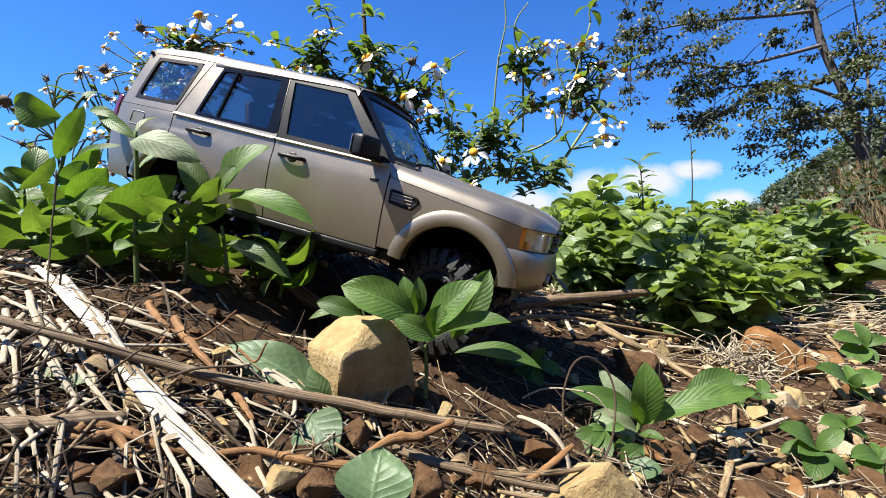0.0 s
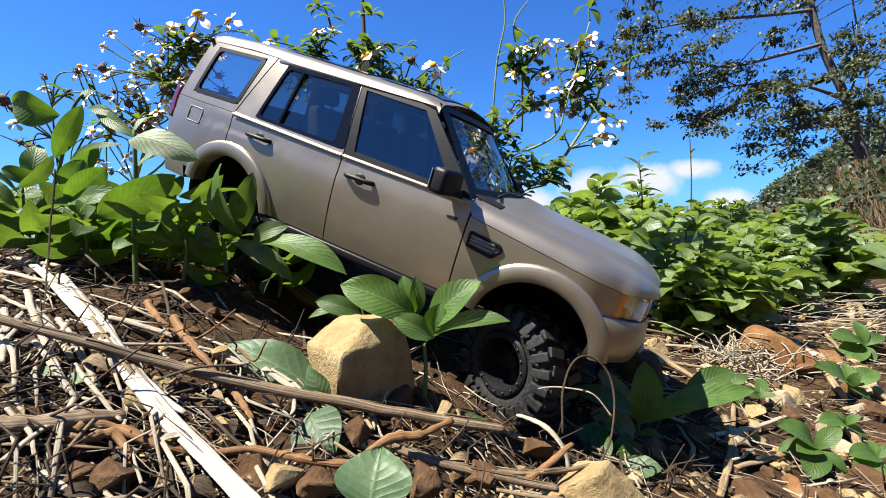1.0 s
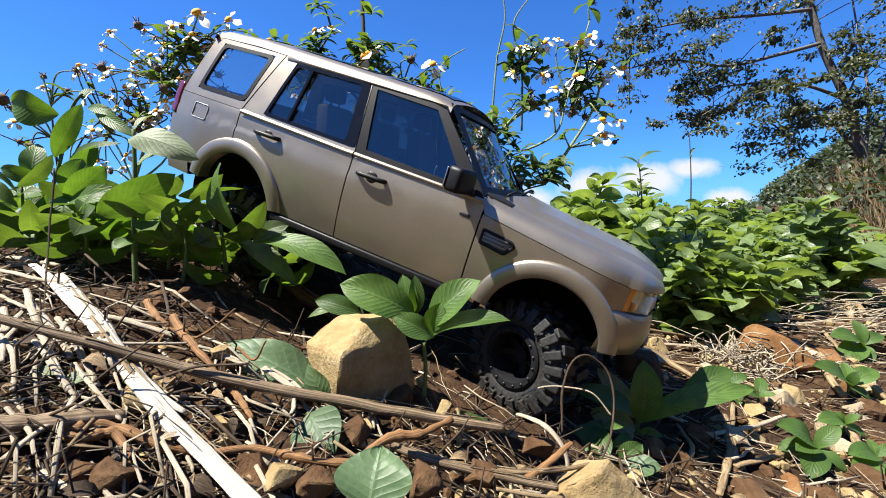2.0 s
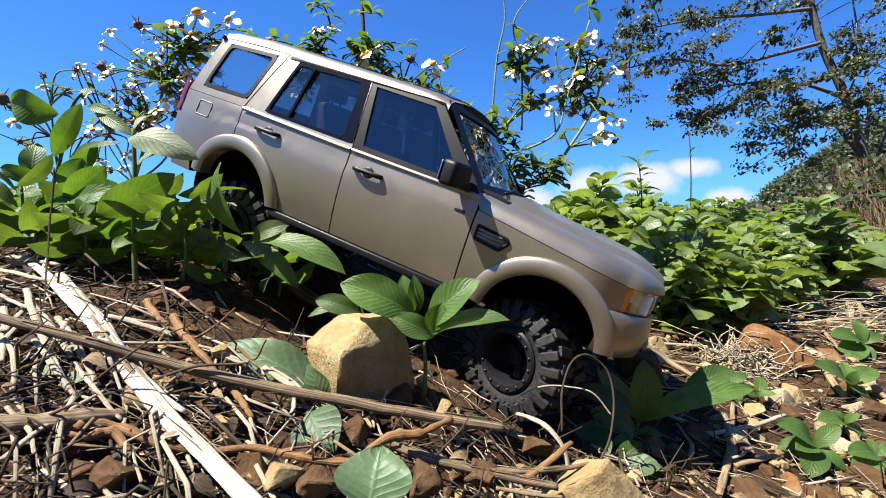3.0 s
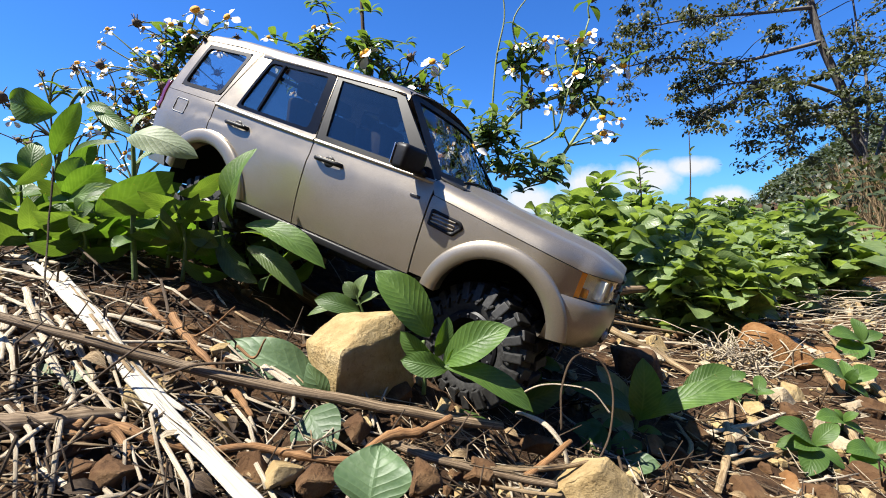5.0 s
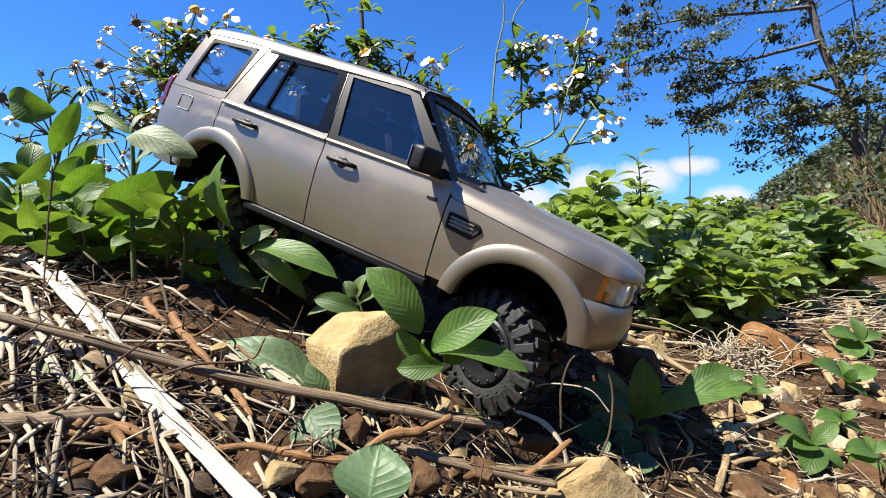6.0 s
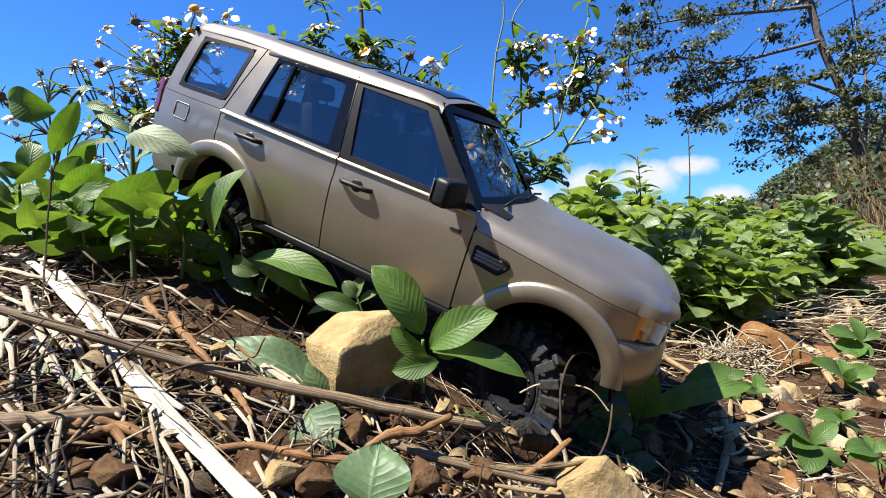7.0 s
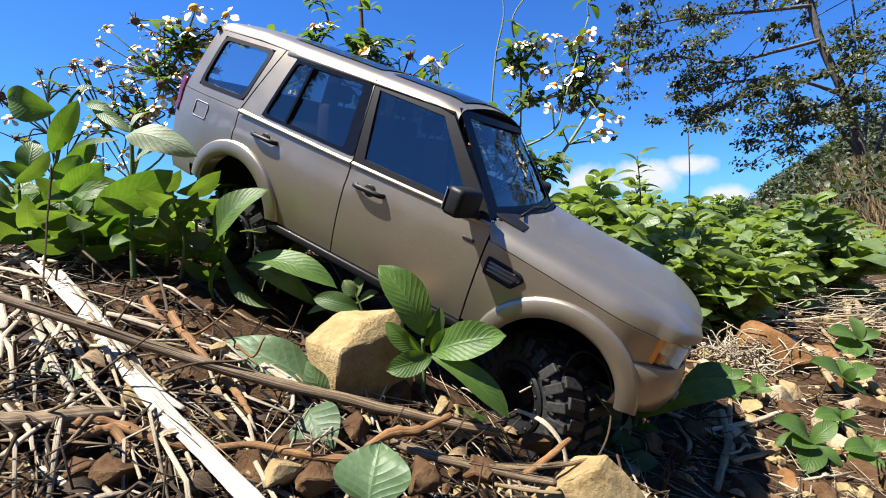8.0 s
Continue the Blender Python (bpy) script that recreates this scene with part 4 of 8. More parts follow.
def stem_part(plant, pts, r0, r1, material=None, name="stem", seg=7):
    o = plant.matrix_basis.translation
    line = smooth_line([Vector(p) - o for p in pts], 5)
    bm = bmesh.new()
    tube(bm, line, spread(r0, r1, len(line)), seg)
    return part(name, bm, material or STEM, plant)


def plant_at(p, label, category="plant", group=""):
    return empty("plant", Matrix.Translation(p), label, category, group)


def leaf_rows(plant, first, keys):
    """Rows of a swaying leaf: (seconds, foot, tip) against the foot and tip it was built with."""
    o = plant.matrix_basis.translation
    d0 = (Vector(first[1]) - Vector(first[0])).normalized()
    rows = []
    for t, b, p in keys:
        q = d0.rotation_difference((Vector(p) - Vector(b)).normalized())
        rows.append((t, Matrix.Translation(Vector(b) - o) @ q.to_matrix().to_4x4()))
    return rows


SWAY = []


def build_stone_plant():
    """The seedling behind the yellow stone, which the front wheel pushes about."""
    plant = plant_at((-0.0120, 0.2771, 0.0323), "fresh green broad-leaved seedling growing behind the yellow stone")
    stem_part(plant, [(-0.0120, 0.2770, 0.0304), (-0.0109, 0.2782, 0.0472), (-0.0118, 0.2747, 0.0674)], 0.0016, 0.0012)
    up = (-0.3, -0.7, 0.6)
    spec = [
        (0.032, up, [(0, (-0.0181, 0.2760, 0.0850), (-0.0632, 0.2677, 0.1086)), (3.2, (-0.0181, 0.2760, 0.0850), (-0.0632, 0.2677, 0.1086)), (3.5, (-0.0162, 0.2758, 0.0821), (-0.0669, 0.2621, 0.1010)), (3.8, (-0.0182, 0.2776, 0.0798), (-0.0654, 0.2672, 0.1022)), (4.2, (-0.0182, 0.2776, 0.0798), (-0.0636, 0.2672, 0.1022)), (4.45, (-0.0055, 0.2571, 0.0741), (-0.0331, 0.2548, 0.1106)), (5.8, (-0.0124, 0.2573, 0.0768), (-0.0392, 0.2551, 0.1153)), (6.5, (-0.0131, 0.2573, 0.0768), (-0.0460, 0.2553, 0.1174)), (7.0, (-0.0117, 0.2573, 0.0761), (-0.0392, 0.2554, 0.1194)), (8, (-0.0090, 0.2572, 0.0748), (-0.0352, 0.2555, 0.1200))]),
        (0.028, up, [(0, (-0.0087, 0.2704, 0.0779), (0.0214, 0.2599, 0.1116)), (3.2, (-0.0087, 0.2704, 0.0779), (0.0214, 0.2599, 0.1116)), (3.5, (-0.0069, 0.2706, 0.0797), (0.0165, 0.2602, 0.1160)), (3.8, (-0.0032, 0.2654, 0.0774), (0.0151, 0.2586, 0.1211)), (4.2, (-0.0032, 0.2654, 0.0774), (0.0151, 0.2583, 0.1177)), (4.45, (0.0037, 0.2490, 0.0587), (0.0404, 0.2361, 0.0886)), (5.8, (-0.0048, 0.2526, 0.0671), (0.0344, 0.2386, 0.0945)), (6.5, (-0.0065, 0.2528, 0.0698), (0.0331, 0.2389, 0.0992)), (8, (-0.0054, 0.2525, 0.0658), (0.0388, 0.2377, 0.0824))]),
        (0.022, (-0.2, -0.35, 0.9), [(0, (-0.0104, 0.2670, 0.0715), (0.0386, 0.2514, 0.0915)), (3.2, (-0.0104, 0.2670, 0.0715), (0.0386, 0.2514, 0.0915)), (3.5, (-0.0097, 0.2671, 0.0733), (0.0393, 0.2518, 0.0975)), (4.2, (-0.0085, 0.2630, 0.0727), (0.0398, 0.2468, 0.0976)), (4.45, (0.0046, 0.2440, 0.0585), (0.0445, 0.2305, 0.0392)), (5.8, (-0.0040, 0.2467, 0.0684), (0.0382, 0.2344, 0.0650)), (6.5, (-0.0046, 0.2468, 0.0697), (0.0382, 0.2346, 0.0672)), (8, (-0.0053, 0.2465, 0.0657), (0.0291, 0.2329, 0.0452))]),
        (0.016, up, [(0, (-0.0165, 0.2810, 0.0846), (-0.0268, 0.2809, 0.1111)), (4.2, (-0.0165, 0.2808, 0.0828), (-0.0257, 0.2806, 0.1074)), (4.45, (-0.0041, 0.2560, 0.0590), (-0.0178, 0.2550, 0.0726)), (8, (-0.0117, 0.2565, 0.0651), (-0.0333, 0.2538, 0.0834))]),
        (0.013, (0.2, -0.7, 0.6), [(0, (-0.0173, 0.2810, 0.0846), (-0.0155, 0.2779, 0.1108)), (4.2, (-0.0173, 0.2810, 0.0846), (-0.0181, 0.2777, 0.1078)), (4.45, (-0.0032, 0.2602, 0.0611), (0.0021, 0.2595, 0.0790)), (8, (-0.0091, 0.2606, 0.0673), (-0.0031, 0.2598, 0.0825))]),
        (0.027, (0.3, -0.7, 0.6), [(0, (0.0063, 0.2946, 0.0654), (0.0332, 0.2981, 0.1135)), (0.55, (0.0083, 0.2943, 0.0615), (0.0379, 0.2975, 0.1048)), (0.8, (0.0152, 0.3099, 0.0010), (0.0362, 0.3090, -0.0116)), (3.4, (0.0152, 0.3099, 0.0010), (0.0362, 0.3090, -0.0116)), (3.6, (0.0344, 0.3270, 0.0292), (0.0721, 0.3247, 0.0656)), (4.35, (0.0344, 0.3270, 0.0292), (0.0721, 0.3247, 0.0656)), (4.6, (0.0467, 0.3261, 0.0160), (0.0721, 0.3228, 0.0397)), (5.6, (0.0417, 0.3196, -0.0036), (0.0634, 0.3190, -0.0123)), (8, (0.0417, 0.3196, -0.0036), (0.0634, 0.3188, -0.0145))]),
        (0.019, (0.1, -0.4, 0.9), [(0, (0.0078, 0.2762, 0.0613), (0.0630, 0.2660, 0.0583)), (0.6, (0.0078, 0.2761, 0.0594), (0.0630, 0.2655, 0.0519)), (0.8, (0.0023, 0.2811, 0.0188), (0.0252, 0.2800, 0.0036)), (8, (0.0023, 0.2811, 0.0188), (0.0252, 0.2799, 0.0017))]),
        (0.018, (-0.2, -0.8, 0.5), [(0, (-0.0048, 0.2573, 0.0761), (-0.0292, 0.2543, 0.0901)), (4.2, (-0.0048, 0.2572, 0.0755), (-0.0285, 0.2541, 0.0881)), (4.45, (0.0040, 0.2460, 0.0585), (-0.0138, 0.2445, 0.0664)), (8, (-0.0047, 0.2484, 0.0651), (-0.0204, 0.2442, 0.0615))]),
        (0.016, (0.2, -0.7, 0.6), [(0, (-0.0085, 0.2634, 0.0780), (-0.0007, 0.2608, 0.0964)), (4.2, (-0.0078, 0.2634, 0.0773), (0.0021, 0.2606, 0.0946)), (4.45, (0.0037, 0.2500, 0.0594), (0.0154, 0.2487, 0.0691)), (8, (-0.0054, 0.2526, 0.0664), (0.0054, 0.2514, 0.0778))]),
        (0.018, up, [(0, (-0.0568, 0.2958, 0.0812), (-0.0878, 0.2946, 0.0926)), (8, (-0.0568, 0.2958, 0.0820), (-0.0878, 0.2945, 0.0914))]),
    ]
    for w, face, keys in spec:
        ob = leaf_part(plant, keys[0][1], keys[0][2], w, LEAF, face, arch=0.10, cup=0.30)
        SWAY.append((ob, leaf_rows(plant, keys[0][1:], keys)))


def build_door_plant():
    """The plant beside the rear wheel, brushed by the car."""
    plant = plant_at((-0.1819, 0.3577, 0.1052), "green broad-leaved plant brushed by the rear wheel")
    stem_part(plant, [(-0.1809, 0.3575, 0.1028), (-0.1828, 0.3591, 0.1241), (-0.1857, 0.3605, 0.1430)], 0.0019, 0.0014)
    up = (-0.35, -0.82, 0.45)
    spec = [
        (0.036, up, [(0, (-0.1883, 0.3674, 0.1692), (-0.1485, 0.3605, 0.2120)), (0.55, (-0.1844, 0.3662, 0.1525), (-0.1467, 0.3592, 0.1943)), (0.85, (-0.1575, 0.3398, 0.1354), (-0.1816, 0.3393, 0.1962)), (3.2, (-0.1575, 0.3398, 0.1354), (-0.1807, 0.3392, 0.1954)), (3.6, (-0.1722, 0.3509, 0.1501), (-0.1425, 0.3489, 0.1908)), (4.0, (-0.1819, 0.3610, 0.1501), (-0.1317, 0.3538, 0.1891)), (4.5, (-0.1770, 0.3561, 0.1515), (-0.1371, 0.3494, 0.1967)), (5.8, (-0.1606, 0.3399, 0.1367), (-0.1715, 0.3387, 0.1883)), (6.5, (-0.1715, 0.3349, 0.1369), (-0.1719, 0.3339, 0.1904)), (7.0, (-0.1759, 0.3345, 0.1303), (-0.1581, 0.3329, 0.1774)), (8, (-0.1759, 0.3341, 0.1259), (-0.1407, 0.3321, 0.1661))]),
        (0.028, (-0.3, -0.45, 0.85), [(0, (-0.1745, 0.3521, 0.1652), (-0.1018, 0.3359, 0.1505)), (0.55, (-0.1607, 0.3454, 0.1433), (-0.0987, 0.3348, 0.1347)), (0.85, (-0.1441, 0.3394, 0.1291), (-0.0821, 0.3233, 0.1147)), (3.2, (-0.1441, 0.3394, 0.1291), (-0.0830, 0.3232, 0.1138)), (3.6, (-0.1562, 0.3454, 0.1433), (-0.0973, 0.3287, 0.1198)), (4.5, (-0.1598, 0.3456, 0.1456), (-0.1025, 0.3286, 0.1185)), (5.8, (-0.1494, 0.3391, 0.1255), (-0.0958, 0.3232, 0.1138)), (8, (-0.1494, 0.3332, 0.1127), (-0.0935, 0.3174, 0.1030))]),
        (0.024, (-0.2, -0.8, 0.5), [(0, (-0.1864, 0.3571, 0.1655), (-0.1689, 0.3490, 0.1922)), (0.85, (-0.1516, 0.3444, 0.1297), (-0.1111, 0.3359, 0.1501)), (3.3, (-0.1516, 0.3444, 0.1297), (-0.1111, 0.3358, 0.1488)), (3.7, (-0.1864, 0.3554, 0.1431), (-0.2061, 0.3508, 0.2157)), (4.5, (-0.1817, 0.3554, 0.1431), (-0.2016, 0.3500, 0.2058)), (5.8, (-0.1584, 0.3391, 0.1255), (-0.1384, 0.3354, 0.1435)), (8, (-0.1718, 0.3381, 0.1122), (-0.1754, 0.3260, 0.0830))]),
        (0.030, (0.1, -0.7, 0.6), [(0, (-0.1940, 0.3660, 0.1501), (-0.2207, 0.3652, 0.2082)), (0.85, (-0.1819, 0.3594, 0.1288), (-0.1630, 0.3521, 0.1662)), (4.5, (-0.1890, 0.3601, 0.1383), (-0.1630, 0.3477, 0.1065)), (8, (-0.1745, 0.3484, 0.1156), (-0.1405, 0.3357, 0.0787))]),
        (0.026, (-0.2, -0.5, 0.8), [(0, (-0.1819, 0.3594, 0.1288), (-0.1221, 0.3426, 0.1048)), (4.5, (-0.1607, 0.3541, 0.1245), (-0.1262, 0.3375, 0.1032)), (8, (-0.1584, 0.3477, 0.1065), (-0.1181, 0.3365, 0.0899))]),
        (0.024, (-0.3, -0.5, 0.8), [(0, (-0.1817, 0.3548, 0.1338), (-0.2038, 0.3444, 0.1297)), (8, (-0.1817, 0.3546, 0.1315), (-0.1970, 0.3431, 0.1116))]),
        (0.022, (-0.1, -0.8, 0.5), [(0, (-0.1814, 0.3491, 0.1248), (-0.1970, 0.3454, 0.1433)), (8, (-0.1814, 0.3489, 0.1225), (-0.1993, 0.3444, 0.1297))]),
    ]
    for k, (w, face, keys) in enumerate(spec):
        # from the third leaf on, shade is put into the colour: darker LEAF_SHRUB
        ob = leaf_part(plant, keys[0][1], keys[0][2], w if k < 2 else w * 0.8, LEAF if k < 2 else LEAF_SHRUB, face, arch=0.12, cup=0.28)
        SWAY.append((ob, leaf_rows(plant, keys[0][1:], keys)))


def build_tall_plant():
    """A tall stem with a pale drooping leaf on top."""
    plant = plant_at((-0.2420, 0.3370, 0.0965), "tall green stem with a pale downy drooping top leaf")
    stem_part(plant, [(-0.2420, 0.3369, 0.0952), (-0.2434, 0.3398, 0.1345), (-0.2410, 0.3407, 0.1745), (-0.2398, 0.3408, 0.2173)], 0.0022, 0.0014)
    leaf_part(plant, (-0.2433, 0.3403, 0.2094), (-0.1861, 0.3244, 0.1975), 0.027, LEAF_GREY, (-0.1, -0.82, 0.5), arch=0.16, cup=-0.25, wavy=0.05, label="pale downy leaf")
    leaf_part(plant, (-0.2405, 0.3416, 0.2140), (-0.2324, 0.3519, 0.2316), 0.012, LEAF_GREY, (-0.4, -0.7, 0.5), arch=0.1, cup=0.3)
    leaf_part(plant, (-0.2708, 0.3390, 0.1514), (-0.2036, 0.3280, 0.1787), 0.033, LEAF, (0.45, -0.80, -0.35), arch=0.08, cup=0.1)
    leaf_part(plant, (-0.2419, 0.3401, 0.1656), (-0.2626, 0.3274, 0.1714), 0.012, LEAF_GREY, (-0.4, -0.3, 0.9), arch=0.06, cup=0.1)
    leaf_part(plant, (-0.2410, 0.3384, 0.1434), (-0.2070, 0.3246, 0.1330), 0.020, LEAF, (0.1, -0.5, 0.85), arch=0.1, cup=0.2)
    leaf_part(plant, (-0.2410, 0.3375, 0.1301), (-0.2497, 0.3242, 0.1266), 0.016, LEAF, (-0.1, -0.82, 0.5), arch=0.1, cup=0.2)
    leaf_part(plant, (-0.2397, 0.3417, 0.1878), (-0.2183, 0.3550, 0.2052), 0.020, LEAF, (-0.3, -0.6, 0.7), arch=0.1, cup=0.2)


def build_left_plants():
    label = "clump of green broad-leaved weeds lit from behind"
    group = "weeds beside the car"
    plant = plant_at((-0.3946, 0.4189, 0.1198), label, "weed", group)
    stem_part(plant, [(-0.3935, 0.4187, 0.1170), (-0.3835, 0.4222, 0.1639), (-0.3725, 0.4250, 0.2025), (-0.3614, 0.4286, 0.2521), (-0.3504, 0.4298, 0.2686)], 0.0022, 0.0012)
    for b, t, w, f in (
        ((-0.3736, 0.4283, 0.2477), (-0.4183, 0.4242, 0.2596), 0.036, (-0.1, -0.93, 0.3)), ((-0.3780, 0.4253, 0.2069), (-0.3442, 0.4188, 0.2550), 0.020, (-0.3, -0.93, 0.2)),
        ((-0.3504, 0.4294, 0.2631), (-0.3463, 0.4405, 0.2771), 0.016, (-0.2, -0.9, 0.3)), ((-0.3448, 0.4288, 0.2548), (-0.3124, 0.4182, 0.2469), 0.012, (0, -0.85, 0.5)),
        ((-0.3338, 0.4284, 0.2493), (-0.2889, 0.4067, 0.2262), 0.014, (-0.2, -0.85, 0.5)), ((-0.3669, 0.4246, 0.1970), (-0.3047, 0.4063, 0.2210), 0.013, (-0.3, -0.75, 0.6)),
        ((-0.3555, 0.4139, 0.1878), (-0.3205, 0.4057, 0.2131), 0.018, (-0.4, -0.7, 0.5)), ((-0.3906, 0.4133, 0.1797), (-0.3946, 0.4264, 0.2218), 0.022, (-0.4, -0.8, 0.4)),
        ((-0.3744, 0.4137, 0.1851), (-0.4126, 0.4043, 0.1937), 0.018, (-0.1, -0.75, 0.65)), ((-0.3771, 0.4125, 0.1689), (-0.4100, 0.4026, 0.1711), 0.016, (-0.1, -0.75, 0.65)),
    ):
        if w > 0.0175:
            f = (0.45, -0.80, -0.32)
        leaf_part(plant, b, t, w * 1.12, LEAF, f, arch=0.1, cup=0.2)
    plant = plant_at((-0.3370, 0.3779, 0.1077), label, "weed", group)
    stem_part(plant, [(-0.3380, 0.3777, 0.1052), (-0.3360, 0.3797, 0.1326), (-0.3330, 0.3823, 0.1675)], 0.002, 0.0013)
    for b, t, w, f in (
        ((-0.3452, 0.3707, 0.1462), (-0.3714, 0.3592, 0.1260), 0.022, (-0.1, -0.6, 0.8)), ((-0.3330, 0.3823, 0.1675), (-0.3227, 0.3648, 0.1333), 0.026, (0, -0.8, 0.5)),
        ((-0.3320, 0.3816, 0.1576), (-0.3160, 0.3689, 0.1210), 0.028, (0.3, -0.8, 0.4)), ((-0.3330, 0.3821, 0.1651), (-0.3009, 0.3892, 0.1930), 0.026, (-0.3, -0.6, 0.7)),
        ((-0.3320, 0.3818, 0.1601), (-0.2707, 0.3724, 0.1695), 0.022, (-0.2, -0.8, 0.55)), ((-0.3370, 0.3812, 0.1526), (-0.3515, 0.3715, 0.1564), 0.024, (0, -0.5, 0.8)),
        ((-0.3389, 0.3875, 0.1703), (-0.3253, 0.3948, 0.2013), 0.024, (-0.4, -0.7, 0.5)), ((-0.3370, 0.3807, 0.1451), (-0.3452, 0.3687, 0.1185), 0.022, (0, -0.7, 0.6)),
    ):
        if w > 0.023:
            f = (0.45, -0.75, -0.40)
        leaf_part(plant, b, t, w * 1.1, LEAF, f, arch=0.1, cup=0.18)
    random.seed(41)
    for px in ((-0.4524, 0.4486, 0.1147), (-0.3531, 0.4285, 0.1134), (-0.2995, 0.3984, 0.1134), (-0.3622, 0.3694, 0.1282), (-0.2941, 0.3690, 0.1234), (-0.2947, 0.4389, 0.1184), (-0.4044, 0.4688, 0.1162), (-0.4763, 0.4997, 0.1272), (-0.3645, 0.4992, 0.1206), (-0.2293, 0.3577, 0.1052), (-0.3429, 0.3584, 0.1147), (-0.2920, 0.3479, 0.1088), (-0.1901, 0.4163, 0.0840), (-0.2080, 0.3420, 0.0960), (-0.2180, 0.3760, 0.0980), (-0.1500, 0.3900, 0.0760)):
        o = Vector(px)
        plant = plant_at(o, label, "weed", group)
        h = random.uniform(0.025, 0.05) * (1.5 if -0.26 < o.x < -0.14 and o.y < 0.40 else 1.0)
        stem_part(plant, [o, o + Vector((0.004, 0, h * 0.5)), o + Vector((random.uniform(-0.008, 0.008), 0, h))], 0.0015, 0.0010)
        for k in range(9):
            a = k * 2.4 + random.uniform(-0.4, 0.4)
            z = h * (0.25 + 0.75 * k / 8)
            ln = random.uniform(0.026, 0.050) * (0.72 if o.y < 0.345 else 1.0)
            tip = Vector((math.cos(a) * ln, math.sin(a) * ln, random.uniform(-0.018, 0.03)))
            leaf_part(plant, o + Vector((0, 0, z)), o + Vector((0, 0, z)) + tip, ln * random.uniform(0.5, 0.65), LEAF if k % 3 == 0 else LEAF_SHRUB, random.choice(((0.5, -0.7, -0.4), (0.6, -0.5, -0.6), (random.gauss(-0.2, 0.45), random.gauss(-0.4, 0.35), 0.7))), arch=0.14, cup=0.25, na=7, nc=4)


